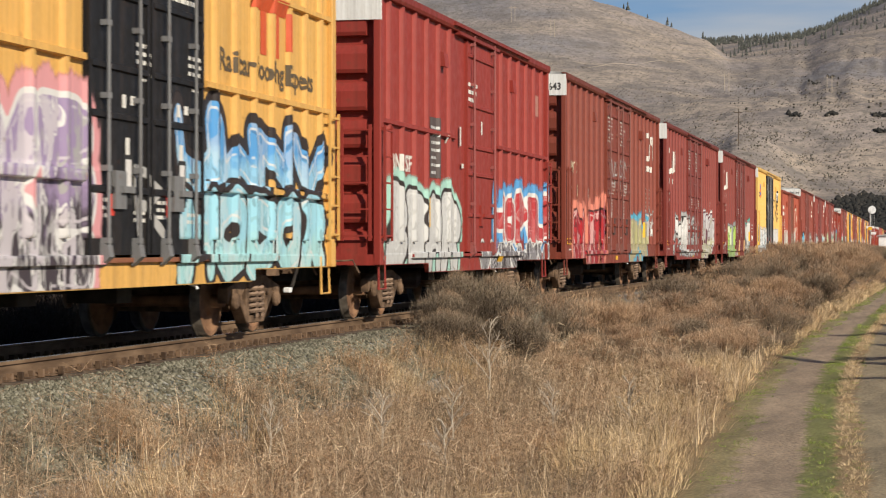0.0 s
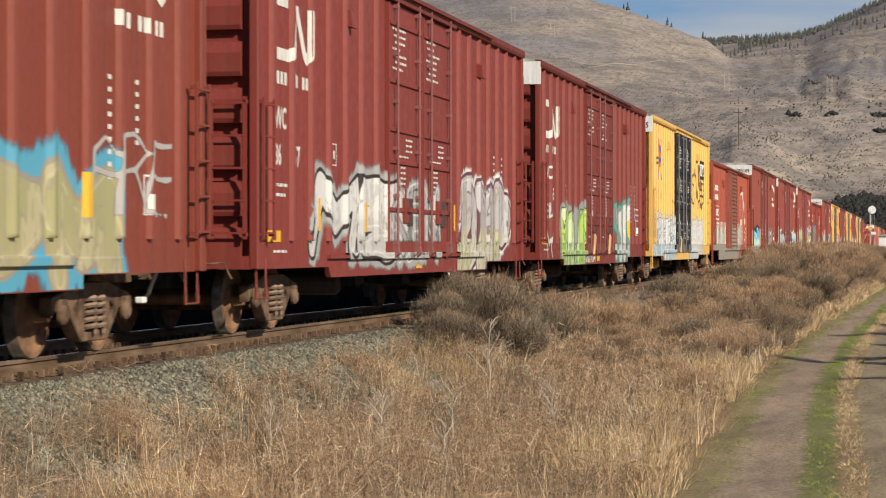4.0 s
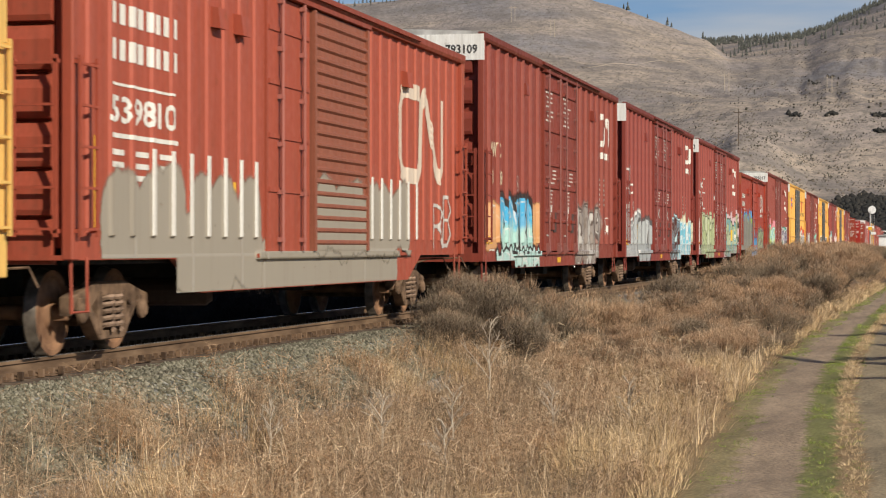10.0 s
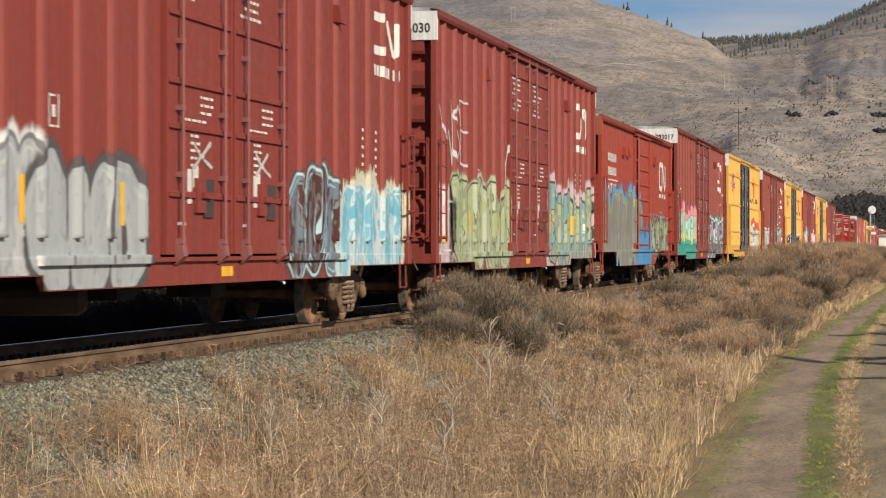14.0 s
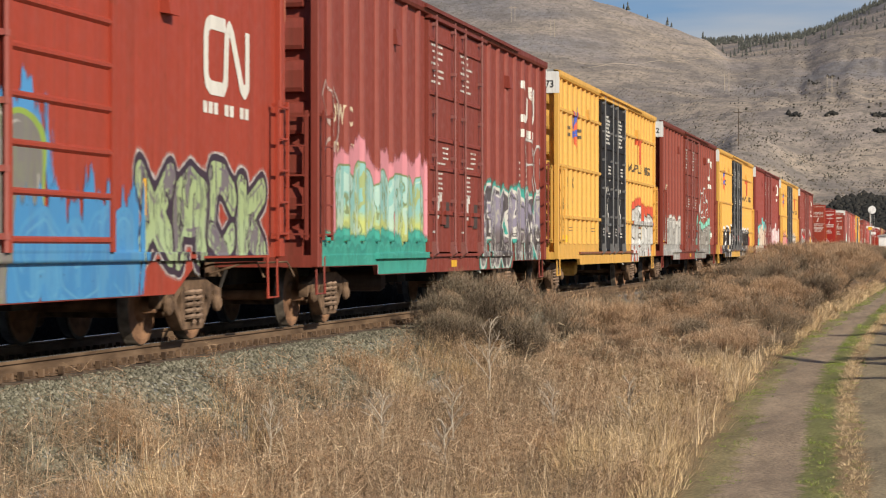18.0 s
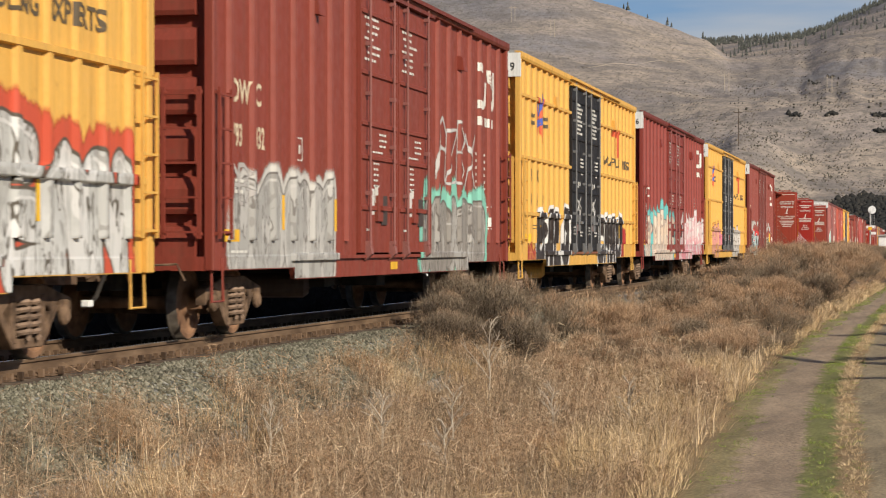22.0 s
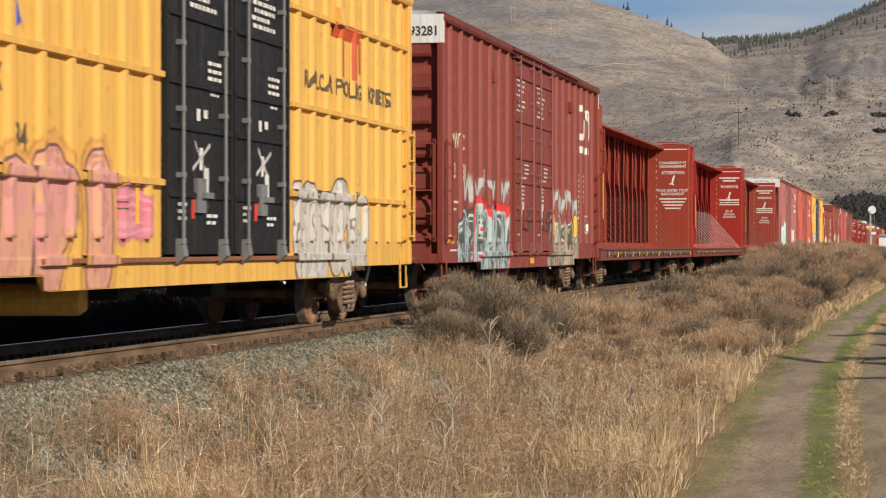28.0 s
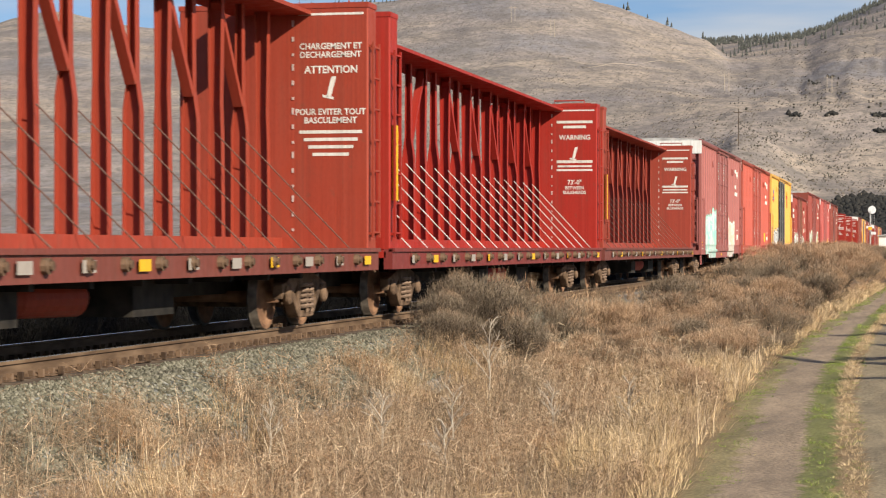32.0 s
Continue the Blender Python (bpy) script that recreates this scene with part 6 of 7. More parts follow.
# loose extras on single cars
car, _, kind = TRAIN[1]
side_stroke(car, kind, [(14.3, 4.02), (14.3, 4.48)], 0.36, "rubbed_patch", (0.40, 0.19, 0.15), "pale rubbed oval patch")
tagged(part("panel_scribble", side_bars(kind, worded([(3.85, 3.2 - 0.13 * j, 0.42, 0.05) for j in range(7)], 3), "panel_scribble", 0.009), car, None, "white scribble on the dark panel", (0.5, 0.5, 0.48)), kind="stuff")
part("end_reflector", Solid().box(0.55, 1.0, -0.004, 0.02, 1.78, 1.94).mesh("end_reflector", PAINT), car, None, "yellow reflective plate", (0.72, 0.38, 0.02))
for i, y in ((4, 7.4), (4, 10.1), (5, 7.4)):
    wedge = Solid().prism([(y, 0.98), (y + 0.13, 0.96), (y + 0.42, 1.42), (y + 0.20, 1.50)], "x", 1.68, 1.72)
    part("wooden_wedge", wedge.mesh("wooden_wedge", PAINT, 0.006), TRAIN[i][0], None, "pale plywood wedge at the door foot", (0.62, 0.40, 0.20))
side_words(4, "painted_words", "RISE UP!", 0.15, 6.95, 0.775, OFFW, 0, 1.75)

# numbers on the white end panels
END_NO = {2: "793643", 5: "66715", 7: "793109", 9: "793030", 11: "793017", 12: "675273", 13: "793032", 14: "664419", 15: "794126", 16: "663884", 17: "793281"}
for i, no in END_NO.items():
    car, y, kind = TRAIN[i]
    bm = letters_mesh(no, 0.17, 0.9)
    wide = max(v.co.x for v in bm.verts)
    for v in bm.verts:
        v.co = (1.50 - wide + v.co.x, -0.010, KINDS[kind].top - 0.47 + v.co.y)
    me = bpy.data.meshes.new("end_number")
    bm.to_mesh(me)
    bm.free()
    me.materials.append(PAINT)
    part("end_number", me, car, None, "", (0.05, 0.05, 0.05))

# warning texts on the lumber cars' inner bulkheads
REFLECTOR = Solid().box(1.600, 1.606, 0, 0.36, 0.89, 1.02).mesh("reflective_strip", PAINT)
FRENCH = [("CHARGEMENT ET", 0.095, 4.20), ("DECHARGEMENT", 0.095, 4.07), ("ATTENTION", 0.115, 3.83), ("POUR EVITER TOUT", 0.095, 3.19), ("BASCULEMENT", 0.095, 3.06)]
ENGLISH = [("WARNING", 0.13, 3.97), ("73'-0\"", 0.12, 2.80), ("BETWEEN", 0.085, 2.67), ("BULKHEADS", 0.085, 2.55)]
for i, (car, y, kind) in enumerate(TRAIN):
    if kind != "beam":
        continue
    yy = 23.0 - 0.506
    for text, size, z in (FRENCH if i == 18 else ENGLISH):
        bm = letters_mesh(text, size, 0.95)
        x0, x1 = min(v.co.x for v in bm.verts), max(v.co.x for v in bm.verts)
        for v in bm.verts:
            v.co = (0.93 + v.co.x - (x0 + x1) / 2, yy, z + v.co.y)
        me = bpy.data.meshes.new("warning_words")
        bm.to_mesh(me)
        bm.free()
        me.materials.append(PAINT)
        part("warning_words", me, car, None, "", OFFW)
    s = Solid()
    bars = [(2.90 - 0.115 * j, 1.0 - 0.14 * j, 0.05) for j in range(4)] if i == 18 else [(4.40, 0.95, 0.07), (4.27, 0.6, 0.07), (3.36, 0.95, 0.07), (3.25, 0.9, 0.05), (3.15, 0.95, 0.05)]
    bars.append((4.72, 1.05, 0.035))
    for z, w, h in bars:
        s.add([(0.93 - w / 2, yy, z), (0.93 + w / 2, yy, z), (0.93 + w / 2, yy, z + h), (0.93 - w / 2, yy, z + h)], [(0, 1, 2, 3)])
    s.add([(0.86, yy, 3.46), (0.94, yy, 3.48), (1.02, yy, 3.78), (0.94, yy, 3.77)], [(0, 1, 2, 3)])
    s.add([(0.80, yy, 3.46), (0.98, yy, 3.42), (0.98, yy, 3.46), (0.80, yy, 3.50)], [(0, 1, 2, 3)])
    part("warning_bars", s.mesh("warning_bars", PAINT), car, None, "small white warning lettering", OFFW)
    for j in range(14):
        lit = j % 3 == 1
        part("reflective_strip", REFLECTOR, car, pose(0, 1.2 + 1.6 * j, 0), "yellow reflective strip" if lit else "dirty white reflective strip", (0.70, 0.40, 0.02) if lit else (0.34, 0.30, 0.26))
    part("end_reflector", Solid().box(1.53, 1.606, 0.1, 0.2, 1.9, 3.1).mesh("end_reflector", PAINT), car, None, "yellow reflective strip", (0.75, 0.42, 0.02))


# ---- plants ----
def blades(base, height, lean, width, curl=0.35):
    """Tapered, bent blades; base (N,3), height, lean (N,2) metres at the tip, width (N,)."""
    n = len(base)
    a = rng.uniform(0, 6.283, n)
    side = np.stack([np.cos(a), np.sin(a), np.zeros(n)], -1) * width[:, None] * 0.5
    off = np.concatenate([lean, np.zeros((n, 1))], -1)
    up = np.zeros((n, 3))
    up[:, 2] = height
    mid = base + up * 0.55 + off * curl
    tip = base + up + off
    v = np.stack([base - side, base + side, mid - side * 0.75, mid + side * 0.75, tip], 1)
    return v


BLADE = [(0, 1, 3), (0, 3, 2), (2, 3, 4)]


def scatter(n, x0, x1, y0, y1, power=1.0, clump=0.0, seed=0):
    """Spots on the ground, thinning with distance, gathered in tufts."""
    r = np.random.default_rng(seed)
    if clump:
        m = max(1, int(n / clump))
        cx, cy = r.uniform(x0, x1, m), y0 + (y1 - y0) * r.uniform(0, 1, m) ** power
        k = r.integers(0, m, n)
        rad = 0.10 + 0.003 * cy[k]
        x, y = cx[k] + r.normal(0, 1, n) * rad, cy[k] + r.normal(0, 1, n) * rad
    else:
        x, y = r.uniform(x0, x1, n), y0 + (y1 - y0) * r.uniform(0, 1, n) ** power
    return np.stack([x, y, ground_z(x, y)], -1)


def wave(p, fx, fy, seed):
    return np.array([noise.noise(Vector((a * fx, b * fy, seed))) for a, b, c in p])


def field(name, centres, radius, height, stems, twigs, width, material, label, category, flop=1.0, tone=None):
    """Many small plants as one mesh: stems that spread from each centre, with fine side twigs."""
    m = len(centres)
    tone = rng.uniform(0, 1, m) if tone is None else np.clip(tone + rng.normal(0, 0.16, m), 0, 1)
    size = rng.uniform(0.6, 1.25, m) * (1 + 0.35 * wave(centres, 1.3, 0.8, 31.0))
    far = np.clip(np.hypot(centres[:, 0], centres[:, 1]) / 26, 1, 5)
    k = np.repeat(np.arange(m), stems)
    n = len(k)
    a, e = rng.uniform(0, 6.283, n), rng.uniform(0, 1, n) ** 0.6
    out = np.stack([np.cos(a) * e * radius, np.sin(a) * e * radius], -1) * size[k][:, None]
    h = height * size[k] * np.sqrt(np.clip(1.08 - 0.75 * e * e, 0.05, 1)) * rng.uniform(0.6, 1.1, n)
    base = centres[k] + np.concatenate([out * 0.30, np.full((n, 1), -0.03)], -1)
    w = width * rng.uniform(0.7, 1.4, n) * far[k]
    lean = out * 0.55 * flop + rng.normal(0, 0.20, (n, 2)) * h[:, None]
    v, t = [blades(base, h, lean, w)], [tone[k]]
    parts = [soup(name, v[0], BLADE, material, t[0])]
    if twigs:
        q = np.repeat(np.arange(n), twigs)
        f = rng.uniform(0.3, 1.0, len(q))
        p = base[q] + np.stack([lean[q, 0] * f * 0.85, lean[q, 1] * f * 0.85, h[q] * f], -1)
        d = rng.normal(0, 1, (len(q), 3)) * np.array([0.10, 0.10, 0.06]) + np.array([0, 0, 0.045])
        d *= (h[q] / 0.5)[:, None]
        side = rng.normal(0, 1, (len(q), 3))
        side *= (w[q] * 0.42 / np.linalg.norm(side, axis=1))[:, None]
        parts.append(soup(name, np.stack([p - side, p + side, p + d], 1), [(0, 1, 2)], material, tone[k][q]))
    bm = bmesh.new()
    for me in parts:
        bm.from_mesh(me)
    whole = parts[0]
    if len(parts) > 1:
        bm.to_mesh(whole)
        bpy.data.meshes.remove(parts[1])
    bm.free()
    tagged(new(name, whole), label, category, kind="stuff")


# brown weeds between the ballast and the lane
p = scatter(5200, -8.3, -2.2, 13.0, 62, 1.35, 0, 1)
u = p[:, 0] - lane_x(p[:, 1])
w1, w2 = wave(p, 0.45, 0.30, 2.0), wave(p, 0.8, 0.5, 7.0)
w3 = wave(p, 1.5, 0.8, 11.0)
ok = (u < -0.95 + 0.25 * w2) & (p[:, 0] > -7.35 + 0.45 * w2 - 0.05 * np.clip(p[:, 1] - 26, 0, 20)) & ((w3 > -0.36) | (p[:, 1] > 30))
ok &= (p[:, 1] < 34) | (rng.uniform(0, 1, len(p)) < 0.42 - 0.3 * (p[:, 1] > 38))
dry = ok & ~((w2 > 0.30) | ((u > -1.9) & (w1 > 0.0)))
field("dry_weeds", p[dry], 0.36, 0.47, 17, 9, 0.0045, BRUSH, "dense dry brown weeds beside the track", "weeds", 0.9, 0.5 + 0.6 * w1[dry] + 0.6 * w3[dry])
field("straw_grass", p[ok & ~dry], 0.40, 0.48, 44, 1, 0.0045, STRAW, "bleached straw-coloured dry grass", "grass", 1.1, 0.35 + 0.6 * w1[ok & ~dry])
p = scatter(1500, -7.6, -2.4, 12.5, 60, 1.2, 0, 2)
field("grass_litter", p[(p[:, 0] > -7.3) & (p[:, 0] - lane_x(p[:, 1]) < -0.6)], 0.30, 0.14, 22, 0, 0.005, BRUSH, "low dead grass and litter", "grass", 1.8)
p = scatter(2600, -7.0, -2.4, 13.0, 48, 1.3, 0, 12)
p = p[p[:, 0] - lane_x(p[:, 1]) < -0.8]
field("pale_stalks", p, 0.16, 0.66, 3, 3, 0.0050, PALE, "long pale dead stalks above the weeds", "weeds", 1.3)
p = scatter(760, 0, 1, 13.0, 125, 1.35, 0, 3)
p[:, 0] = lane_x(p[:, 1]) - 0.68 - 0.85 * rng.uniform(0, 1, len(p)) ** 0.9
p[:, 2] = ground_z(p[:, 0], p[:, 1])
field("verge_straw", p, 0.30, 0.34, 24, 0, 0.0042, STRAW, "pale straw tussocks along the lane", "grass", 1.6, np.full(len(p), 0.75))
p = scatter(1200, 0, 1, 13.0, 110, 1.3, 0, 4)
p[:, 0] = lane_x(p[:, 1]) + rng.uniform(0.70, 0.95, len(p))
p[:, 2] = ground_z(p[:, 0], p[:, 1])
field("lane_straw", p, 0.15, 0.10, 15, 0, 0.0042, STRAW, "dry straw on the crown of the lane", "grass", 1.8, np.full(len(p), 0.85))
p = scatter(7600, 0, 1, 13.0, 130, 1.3, 0, 5)
lanes = rng.integers(0, 3, len(p))
p[:, 0] = lane_x(p[:, 1]) + np.where(lanes == 0, rng.uniform(0.36, 0.68, len(p)), np.where(lanes == 1, rng.uniform(-0.74, -0.22, len(p)), rng.uniform(0.3, 1.0, len(p))))
p[:, 2] = ground_z(p[:, 0], p[:, 1])
p = p[wave(p, 2.2, 0.55, 21.0) > -0.12]
field("green_grass", p, 0.09, 0.055, 16, 0, 0.006, GREEN, "short green grass along the lane", "grass", 1.4)
p = scatter(1500, -8.4, -2.4, 55, 270, 1.2, 0, 7)
ok = (p[:, 0] - lane_x(p[:, 1]) < -0.8) & ((p[:, 0] > -7.0) | (p[:, 1] > 78))
field("far_weeds", p[ok], 0.55, 0.42, 20, 3, 0.0045, BRUSH, "dry brown weeds receding along the track", "weeds", 1.0, 0.5 + 0.7 * wave(p[ok], 0.3, 0.12, 5.0))
p = scatter(700, 0.9, 5.0, 20, 130, 1.2, 0, 8)
field("roadside_straw", p, 0.35, 0.4, 30, 0, 0.007, STRAW, "dry grass beyond the lane", "grass", 1.5)
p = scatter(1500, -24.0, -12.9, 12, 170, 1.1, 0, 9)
field("weeds_behind_track", p, 0.55, 1.15, 26, 1, 0.008, SHADEBRUSH, "tall weeds behind the track, painted dark as if shaded", "weeds")


def shrub_mesh(seed, stems, twigs, tone, lean=0.10):
    """A lumpy dome one metre high of thin branches; returns the wood and the twiggy crown."""
    r = np.random.default_rng(seed)
    lobes = 7
    la, le = r.uniform(0, 6.283, lobes), r.uniform(0.15, 0.8, lobes)
    lc = np.stack([np.cos(la) * le * 0.55, np.sin(la) * le * 0.55, r.uniform(0.42, 0.72, lobes) * (1.1 - 0.4 * le)], -1)
    lr = r.uniform(0.22, 0.36, lobes)
    k = r.integers(0, lobes, stems)
    out = lc[k] + r.normal(0, 0.12, (stems, 3))
    out[:, 2] = np.clip(out[:, 2], 0.15, 0.95)
    base = np.stack([out[:, 0] * 0.15, out[:, 1] * 0.15, np.zeros(stems)], -1)
    wood = blades(base, out[:, 2], out[:, :2] - base[:, :2], np.full(stems, 0.020), 0.45)
    k = r.integers(0, lobes, twigs)
    d = r.normal(0, 1, (twigs, 3))
    d /= np.linalg.norm(d, axis=1)[:, None]
    rad = lr[k] * r.uniform(0.25, 1.0, twigs) ** 0.4
    start = lc[k] + d * rad[:, None]
    start[:, 2] = np.maximum(start[:, 2], 0.04 + 0.2 * r.uniform(0, 1, twigs))
    # short leafy tufts that point any way, and longer upswept twigs among them
    fine = r.uniform(0, 1, twigs) < 0.62
    ln = np.where(fine, r.uniform(0.025, 0.06, twigs), r.uniform(0.05, 0.15, twigs))
    e = r.normal(0, 1, (twigs, 3))
    e /= np.linalg.norm(e, axis=1)[:, None]
    rise = np.where(fine, ln * (e[:, 2] + 0.35), ln * (0.6 + 0.5 * d[:, 2] + r.normal(0, 0.25, twigs)))
    lean = np.where(fine[:, None], e[:, :2] * ln[:, None], d[:, :2] * ln[:, None] * 0.6 + r.normal(0, 0.045, (twigs, 2)))
    tip = blades(start, rise, lean, np.where(fine, r.uniform(0.006, 0.011, twigs), r.uniform(0.003, 0.0055, twigs)), 0.5)
    # tone rises with height: dark at the base, rusty on top
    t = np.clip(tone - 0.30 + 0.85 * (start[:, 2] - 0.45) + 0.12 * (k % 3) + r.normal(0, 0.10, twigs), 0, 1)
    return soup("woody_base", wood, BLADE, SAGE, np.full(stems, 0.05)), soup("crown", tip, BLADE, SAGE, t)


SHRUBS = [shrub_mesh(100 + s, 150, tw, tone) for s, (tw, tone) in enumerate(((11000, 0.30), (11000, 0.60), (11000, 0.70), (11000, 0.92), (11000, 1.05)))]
# shrubs behind the track, their colour darkened to stand for shade
SHADE_SHRUBS = [shrub_mesh(200 + s, 160, 2600, 0.3) for s in range(2)]
for pair in SHADE_SHRUBS:
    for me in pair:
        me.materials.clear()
        me.materials.append(SHADEBRUSH)


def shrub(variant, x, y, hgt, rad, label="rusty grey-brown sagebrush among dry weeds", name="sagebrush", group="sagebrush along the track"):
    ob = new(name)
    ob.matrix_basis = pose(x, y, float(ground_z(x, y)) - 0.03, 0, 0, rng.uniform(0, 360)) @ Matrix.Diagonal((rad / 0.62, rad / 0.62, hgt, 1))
    pair = SHADE_SHRUBS[variant % 2] if name == "brush" else SHRUBS[variant]
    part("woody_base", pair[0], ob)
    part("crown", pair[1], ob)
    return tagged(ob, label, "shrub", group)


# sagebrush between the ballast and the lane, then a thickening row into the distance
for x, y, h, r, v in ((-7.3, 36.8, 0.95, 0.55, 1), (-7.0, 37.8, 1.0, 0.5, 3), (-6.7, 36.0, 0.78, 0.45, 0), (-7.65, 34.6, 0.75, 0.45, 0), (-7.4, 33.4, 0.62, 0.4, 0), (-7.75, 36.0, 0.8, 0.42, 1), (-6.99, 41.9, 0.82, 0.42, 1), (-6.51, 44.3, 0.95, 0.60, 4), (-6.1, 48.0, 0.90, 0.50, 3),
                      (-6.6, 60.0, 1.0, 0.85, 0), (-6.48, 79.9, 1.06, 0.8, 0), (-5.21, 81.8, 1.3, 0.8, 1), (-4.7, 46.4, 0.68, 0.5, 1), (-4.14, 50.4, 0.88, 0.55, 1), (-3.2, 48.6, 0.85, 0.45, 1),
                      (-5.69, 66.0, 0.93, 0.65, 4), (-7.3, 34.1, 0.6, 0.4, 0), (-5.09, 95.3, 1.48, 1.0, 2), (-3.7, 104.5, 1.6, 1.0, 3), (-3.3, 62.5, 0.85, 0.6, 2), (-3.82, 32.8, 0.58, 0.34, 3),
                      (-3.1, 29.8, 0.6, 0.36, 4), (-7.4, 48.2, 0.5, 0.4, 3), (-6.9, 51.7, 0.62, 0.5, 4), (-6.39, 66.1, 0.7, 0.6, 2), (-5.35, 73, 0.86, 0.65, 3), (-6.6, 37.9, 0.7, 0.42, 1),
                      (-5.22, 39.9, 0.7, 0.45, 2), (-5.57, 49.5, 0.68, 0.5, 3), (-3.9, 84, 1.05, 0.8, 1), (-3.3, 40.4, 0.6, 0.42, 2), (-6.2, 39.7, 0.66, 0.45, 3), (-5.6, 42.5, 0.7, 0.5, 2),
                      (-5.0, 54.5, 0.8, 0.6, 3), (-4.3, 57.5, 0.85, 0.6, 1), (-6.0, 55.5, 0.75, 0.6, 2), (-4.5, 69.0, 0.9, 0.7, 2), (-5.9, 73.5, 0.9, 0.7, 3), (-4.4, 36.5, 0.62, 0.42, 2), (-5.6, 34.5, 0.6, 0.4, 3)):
    # nearest clump gets the darkest crown: its shaded side put into the colour
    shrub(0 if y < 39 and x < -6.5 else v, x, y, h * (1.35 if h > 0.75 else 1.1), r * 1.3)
for j in range(46):
    y = 36.5 + 26 * (j + rng.uniform(0, 1)) / 46
    x = rng.uniform(-7.2 + 0.02 * (y - 36), -3.05)
    shrub(int(rng.integers(0, 5)), x, y, rng.uniform(0.4, 0.75) + 0.1 * (x > -6), rng.uniform(0.4, 0.7))
for j in range(120):
    y = 56 + 230 * (j / 120) ** 1.25
    x = rng.uniform(-7.6 + 0.9 * (y < 78), -3.4 - 0.6 * (y < 80))
    shrub(int(rng.integers(0, 5)), x, y + rng.uniform(-2, 2), rng.uniform(0.75, 1.3) + 0.35 * (y > 90), rng.uniform(0.8, 1.25))
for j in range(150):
    shrub(j, rng.uniform(-19, -13.6), 13 + 120 * (j / 150) ** 1.3, rng.uniform(1.1, 1.8), rng.uniform(0.9, 1.4), "twiggy brush with the train's shade painted into its colour", "brush", "brush behind the track")
for x, y, h, r in ((0.45, 35.4, 1.25, 0.5), (0.75, 40.4, 2.6, 0.6), (0.9, 42.5, 1.7, 0.8), (0.6, 54.0, 2.0, 0.6), (1.6, 47.0, 2.0, 0.8), (1.9, 60.0, 2.4, 0.9)):
    shrub(2, x, y, h, r, "tall grey bare shrub beside the lane", "tall_shrub", "tall shrubs beside the lane")


def weed(x, y, hgt, seed):
    """A bare branching stalk."""
    r = np.random.default_rng(seed)
    ob = new("dry_weed")
    ob.matrix_basis = pose(x, y, float(ground_z(x, y)) - 0.02)
    st, tw = Solid(), Solid()
    st.tube([(0, 0, 0), (0.02, 0.01, hgt * 0.4), (0.0, 0.03, hgt * 0.75), (0.03, 0.0, hgt)], [0.012, 0.010, 0.007, 0.003], 5)
    for k in range(11):
        z = hgt * (0.35 + 0.06 * k)
        a, ln = r.uniform(0, 6.283), hgt * r.uniform(0.25, 0.5) * (1.2 - 0.07 * k)
        d = Vector((math.cos(a) * 0.6, math.sin(a) * 0.6, 0.75))
        p0 = Vector((0.01, 0.02, z))
        tw.tube([p0, p0 + d * ln * 0.5 + Vector((0, 0, 0.02)), p0 + d * ln], [0.007, 0.005, 0.002], 4)
        for q in range(3):
            p1 = p0 + d * ln * r.uniform(0.3, 0.85)
            d2 = (d + Vector(r.normal(0, 0.5, 3))).normalized()
            tw.tube([p1, p1 + d2 * ln * 0.35], [0.004, 0.002], 4)
    part("stalk", st.mesh("stalk", TWIG), ob)
    part("branch_spray", tw.mesh("branch_spray", TWIG), ob)
    tagged(ob, "pale bare branching weed stalk in dry grass", "weed", "dry weed stalks")


for x, y, h, s in ((-5.65, 28.3, 1.15, 1), (-5.35, 21.2, 0.75, 2), (-6.35, 20.6, 0.6, 3), (-4.9, 22.5, 0.7, 4), (-3.9, 23.0, 0.7, 5), (-3.4, 25.5, 0.65, 6), (-4.3, 19.4, 0.6, 7)):
    weed(x, y, h, s)

# ---- distance ----
def hill_spot(px, py):
    """The nearest spot of the hills on a bearing and at a height of view."""
    i = int(np.clip(np.searchsorted(COLS, px), 0, len(COLS) - 1))
    col = HV[:, i]
    away = -col[:, 0] * math.sin(radians(12.5)) + col[:, 1] * math.cos(radians(12.5))
    seen = 441 - 3807 * (col[:, 2] - EYE[2]) / away
    j = int(np.argmax(seen <= py)) if (seen <= py).any() else len(rows_d) - 1
    k = max(j - 1, 0)
    f = (seen[k] - py) / max(seen[k] - seen[j], 1e-6) if j else 0.0
    return Vector(col[k]).lerp(Vector(col[j]), min(max(float(f), 0.0), 1.0))


def conifers(name, spots, h0, h1, label, material=None):
    """Far fir trees as one mesh: stacked ragged skirts on a stem."""
    n = len(spots)
    m, tiers = 7, 5
    h = rng.uniform(h0, h1, n)
    vs, tri = [], []
    for t in range(tiers):
        zb, zt, rad = 0.10 + 0.17 * t, 0.36 + 0.17 * t, 0.20 * (1 - t / tiers) + 0.035
        a = np.arange(m) * 2 * math.pi / m
        ring = np.stack([np.cos(a), np.sin(a), np.zeros(m)], -1)[None] * (rad * rng.uniform(0.55, 1.35, (n, m, 1))) * h[:, None, None]
        ring[..., 2] = h[:, None] * (zb + rng.uniform(-0.04, 0.04, (n, m)))
        top = np.zeros((n, 1, 3))
        top[..., 2] = (h * min(zt, 1.0))[:, None]
        k = len(vs) and sum(q.shape[1] for q in vs)
        tri += [(k + c, k + (c + 1) % m, k + m) for c in range(m)]
        vs += [ring, top]
    v = np.concatenate(vs, 1) + np.asarray(spots)[:, None]
    tagged(new(name, soup(name, v, tri, material or NEEDLE)), label, "trees", kind="stuff")


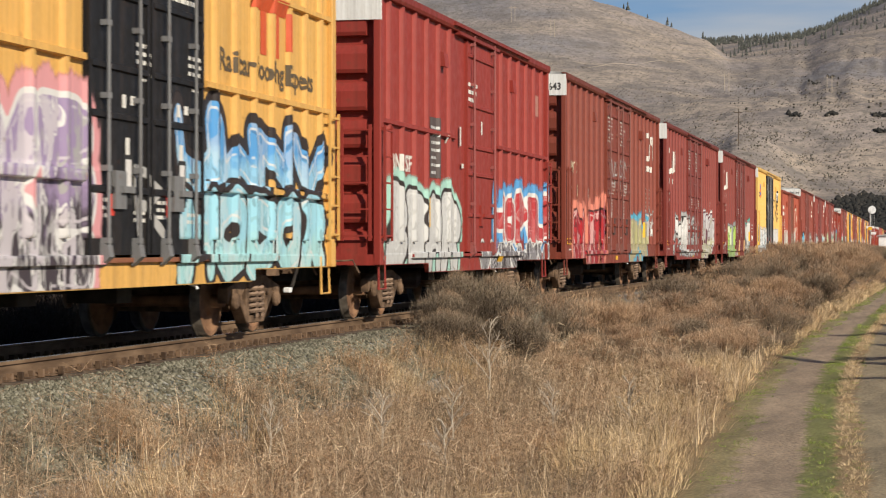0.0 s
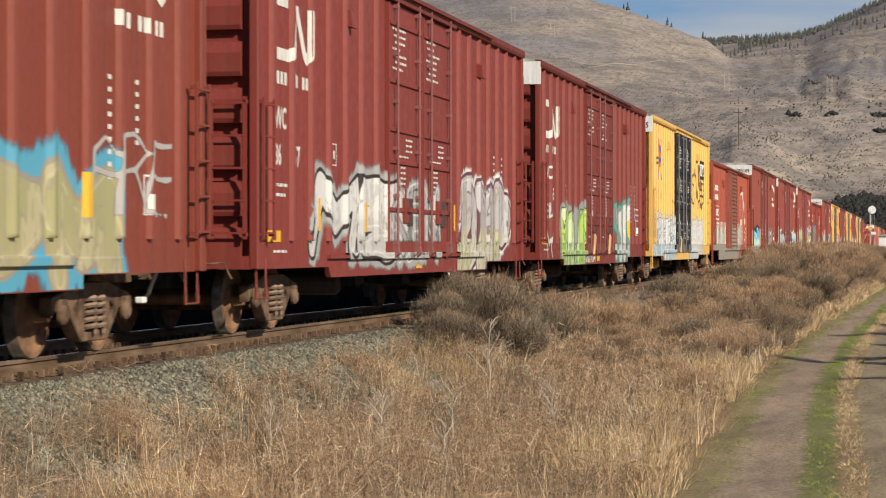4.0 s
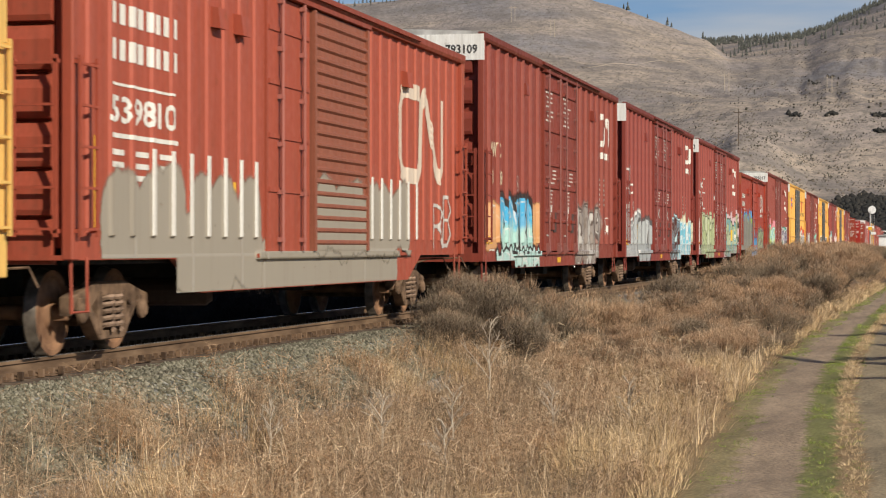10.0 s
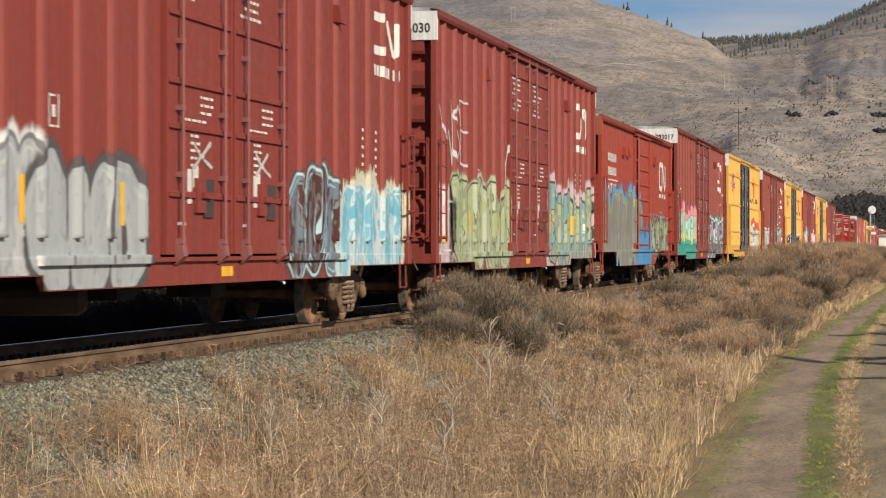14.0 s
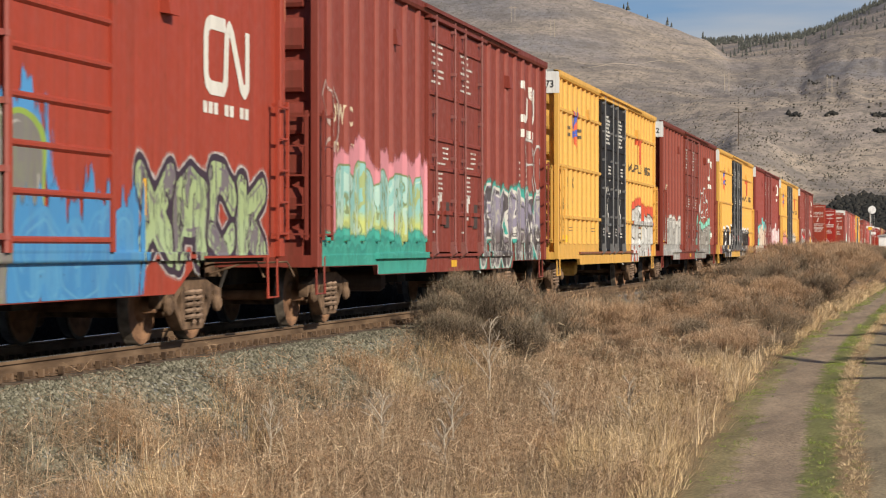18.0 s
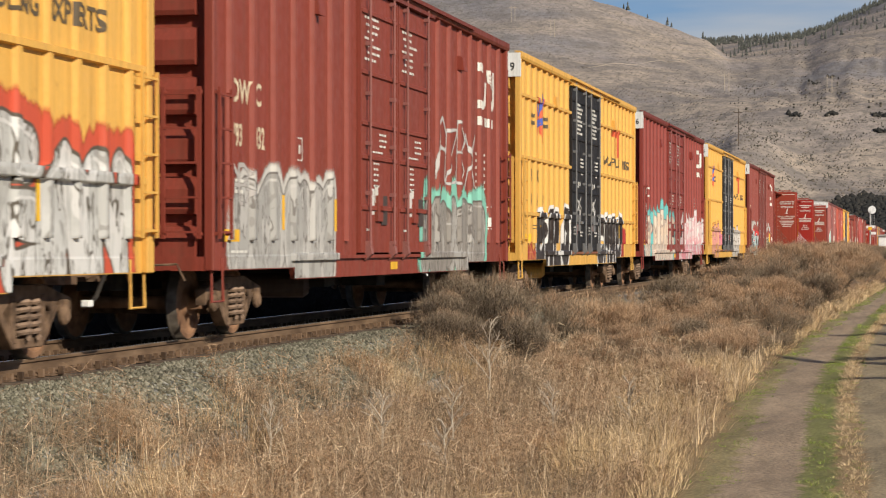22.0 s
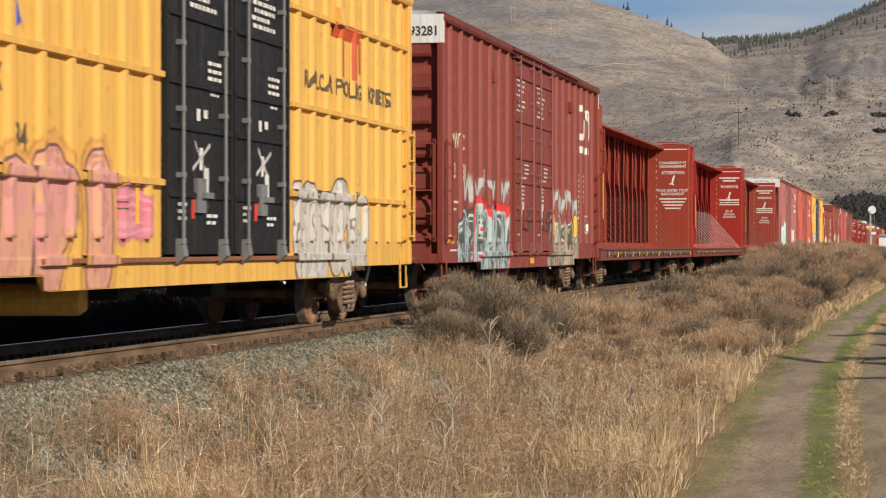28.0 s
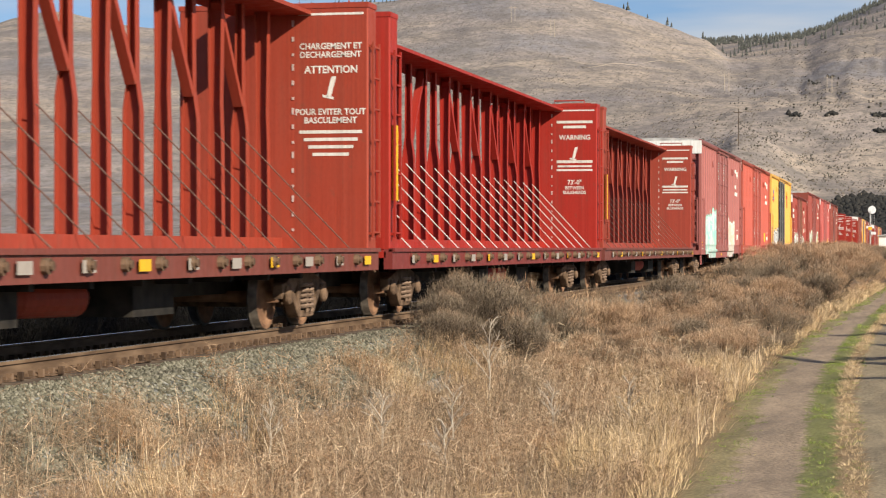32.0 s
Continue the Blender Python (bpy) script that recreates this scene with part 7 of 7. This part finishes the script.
spots = []
for j in range(1050):
    px = 1240 + 400 * rng.uniform(0, 1) ** 1.2
    deep = 13 if px < 1470 else 7
    row = len(rows_d) - 1 - int(rng.uniform(0, 1) ** (0.9 if px < 1470 else 1.6) * deep)
    if px < 1300:
        row = len(rows_d) - 1 - int(rng.uniform(0, 5))
    q, q2 = hill_at(px, row), hill_at(px + 7, row)
    spots.append(q.lerp(q2, rng.uniform(0, 1)))
for j in range(420):
    spots.append(hill_at(rng.uniform(540, 900), len(rows_d) - 1 - int(rng.uniform(0, 10))))
for px in (1098, 1106, 1110, 1146, 1180, 1184, 1243, 1262, 1275, 1283, 1290):
    spots.append(hill_at(px, 84))
for j in range(110):
    px = rng.uniform(1290, 1700)
    spots.append(hill_at(px, int(rng.uniform(84, 97))))
conifers("ridge_conifers", [tuple(s) for s in spots], 3.5, 9.5, "dark conifers along the far ridges")


def clumps(name, spots, size, material, label, category):
    n = len(spots)
    place = np.asarray(spots, float)
    me = rock_mesh(n, place, size, material, name)
    tagged(new(name, me), label, category, kind="stuff")


spots = []
for j in range(20000):
    px, row = rng.uniform(560, 1640), int(rng.uniform(20, 90))
    if noise.noise(Vector((px * 0.012, row * 0.12, 3))) > -0.15:
        q, q2 = hill_at(px, row), hill_at(px + 7, row + 1)
        spots.append(tuple(q.lerp(q2, rng.uniform(0, 1))))
clumps("hill_scrub", spots, 0.55, FARBUSH, "low sagebrush scattered over the hills", "scrub")
spots = []
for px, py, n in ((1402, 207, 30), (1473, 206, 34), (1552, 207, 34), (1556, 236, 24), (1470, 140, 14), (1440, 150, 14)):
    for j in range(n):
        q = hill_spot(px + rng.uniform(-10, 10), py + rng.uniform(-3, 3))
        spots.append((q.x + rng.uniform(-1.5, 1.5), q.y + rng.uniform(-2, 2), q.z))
clumps("dark_thicket", spots, 1.15, DARKCLUMP, "dark thickets on the hillside", "thicket")
# a bluff in shade, drawn as clumps with the shade in their colour
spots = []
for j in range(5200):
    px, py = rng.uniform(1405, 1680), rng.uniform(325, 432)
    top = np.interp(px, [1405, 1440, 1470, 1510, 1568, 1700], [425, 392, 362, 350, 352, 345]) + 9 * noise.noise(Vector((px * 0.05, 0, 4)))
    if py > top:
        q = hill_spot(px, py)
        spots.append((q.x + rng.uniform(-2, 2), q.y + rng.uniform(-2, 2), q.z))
clumps("wooded_bluff", spots, 1.25, DARKCLUMP, "bluff at the hills' foot, its shade put into dark clumps", "woods")

spots = []
for j in range(420):
    px, py = rng.uniform(1290, 1640), rng.uniform(88, 200)
    if noise.noise(Vector((px * 0.03, py * 0.02, 8))) > 0.02:
        q = hill_spot(px, py)
        spots.append((q.x, q.y, q.z + 0.3))
clumps("hill_junipers", spots, 0.8, FARSAGE, "dark junipers dotted over the far slope", "shrubs")
spots = []
for j in range(5200):
    px, py = rng.uniform(1080, 1640), rng.uniform(200, 335)
    band = noise.noise(Vector((px * 0.010, py * 0.075 + px * 0.006, 6))) + 0.5 * noise.noise(Vector((px * 0.05, py * 0.12, 9)))
    if band > 0.12:
        q = hill_spot(px, py)
        spots.append((q.x + rng.uniform(-2, 2), q.y + rng.uniform(-4, 4), q.z))
clumps("slope_sage", spots, 0.42, FARSAGE, "dark sage banks on the foot of the hill", "scrub")


def hill_track(ends, wide):
    """A graded track across the slope."""
    s, row = Solid(), []
    for k in range(61):
        px, py = (a + (b - a) * k / 60 for a, b in zip(*ends))
        q = hill_spot(px, py + 2.0 * math.sin(k * 0.35))
        row.append((q.x, q.y, q.z + 0.5))
    vs = [(x, y, z + e) for x, y, z in row for e in (0, wide)]
    s.add(vs, [(2 * k, 2 * k + 2, 2 * k + 3, 2 * k + 1) for k in range(60)])
    tagged(new("hill_track", s.mesh("hill_track", TRACKM)), "pale graded track across the hillside", "track", kind="structure")


TRACKM = simple("pale_track_gravel", (0.30, 0.25, 0.20), (0.46, 0.385, 0.31), 0.05, 0.95)
hill_track(((1023, 123), (1285, 107)), 0.35)


def pylon(px, py, hgt):
    q = hill_spot(px, py)
    ob = new("power_pole")
    ob.matrix_basis = pose(q.x, q.y, q.z - 1, 0, 0, 12)
    for s in (-1, 1):
        part("pole", Solid().tube([(s * 1.6, 0, 0), (s * 1.6, 0, hgt)], [0.24, 0.20], 6).mesh("pole", TWIG), ob)
    part("crossarm", Solid().box(-3.6, 3.6, -0.08, 0.08, hgt - 1.4, hgt - 1.2).mesh("crossarm", TWIG), ob)
    tagged(ob, "two-legged wooden power line structure", "power pole", "power poles on the hills")


for px, py, h in ((905, 43, 15), (975, 68, 15), (1285, 165, 14), (1468, 166, 12)):
    pylon(px, py, h)
q = hill_spot(1306, 262)
pole = new("utility_pole")
pole.matrix_basis = pose(q.x, q.y, q.z - 1)
part("pole", Solid().tube([(0, 0, 0), (0, 0, 16)], [0.25, 0.18], 6).mesh("pole", TIEM), pole)
part("crossarm", Solid().box(-1.6, 1.6, -0.1, 0.1, 14.3, 14.6).mesh("crossarm", TIEM), pole)
tagged(pole, "weathered wooden utility pole on the slope", "utility pole")

# signal beside the track and a white cabin
sig = new("railway_signal")
sig.matrix_basis = pose(-6.3, 284, -0.6)
part("mast", Solid().tube([(0, 0, 0), (0, 0, 6.4)], 0.09, 8).mesh("mast", GALV), sig)
disc = Solid().lathe([(-0.03, 0.0), (-0.03, 0.52), (0.03, 0.52), (0.03, 0.0)], 24)
disc.v = [(y + 0.25, x, z + 6.6) for x, y, z in disc.v]
part("target_disc", disc.mesh("target_disc", SIGNW), sig, None, "round white target plate")
part("signal_head", Solid().box(-0.95, -0.25, -0.25, 0.35, 6.2, 6.95).prism([(-0.25, 6.3), (-1.1, 6.5), (-1.1, 6.9), (-0.25, 6.95)], "y", -0.2, 0.2).mesh("signal_head", SIGNB), sig, None, "dark signal head")
part("bracket", Solid().box(-0.5, 0.5, -0.1, 0.1, 4.2, 4.5).box(0.1, 0.75, -0.2, 0.2, 3.4, 3.75).mesh("bracket", SIGNW), sig)
part("number_plate", Solid().box(-0.25, 0.25, -0.12, -0.1, 4.0, 4.4).mesh("number_plate", PAINT), sig, None, "", (0.75, 0.42, 0.02))
part("ladder", Solid().box(0.2, 0.24, 0.1, 0.14, 0.2, 6).box(0.5, 0.54, 0.1, 0.14, 0.2, 6).mesh("ladder", GALV), sig)
tagged(sig, "tall steel trackside signal with white target", "signal")
cab = new("signal_cabin")
cab.matrix_basis = pose(-4.2, 333, -0.9)
part("body", Solid().box(-1.9, 1.9, -1.5, 1.5, 0, 3.7).mesh("body", SIGNW, 0.03), cab)
part("roof", Solid().prism([(-2.1, 3.7), (2.1, 3.7), (2.1, 3.85), (0, 4.2), (-2.1, 3.85)], "y", -1.7, 1.7).mesh("roof", GALV), cab)
part("door", Solid().box(-0.45, 0.45, -1.54, -1.5, 0.1, 2.2).mesh("door", GALV), cab)
tagged(cab, "white painted steel equipment cabin beside the track", "cabin")


# ---- what moves ----
def travel(t):
    """Metres that the train has rolled by t seconds."""
    return 11.215 * t - 0.00365 * t * t + 0.000264 * t ** 3


def share_keys(ob, other):
    ad = ob.animation_data_create()
    ad.action = other.animation_data.action
    ad.action_slot = other.animation_data.action_slot


def motions():
    for car, y, kind in TRAIN:
        walk(car, [(t, pose(CX, y - travel(t), 0)) for t in (0, 2, 4, 6, 8, 10, 12, 14, 16, 18, 20, 22, 24, 26, 28, 30, 32)])
    # wheels roll without slipping; all turn alike
    sets = {-1: [], 1: []}
    for o in scene.objects:
        if o.name.split(".")[0] == "wheel_set":
            sets[1 if o.matrix_basis.translation.y > 0 else -1].append(o)
    times = [i / 30 for i in range(961)]
    for s, obs in sets.items():
        walk(obs[0], [(t, pose(0, s * 0.89, 0.457, math.degrees(travel(t) / 0.457) % 360)) for t in times])
        for o in obs[1:]:
            share_keys(o, obs[0])


motions()
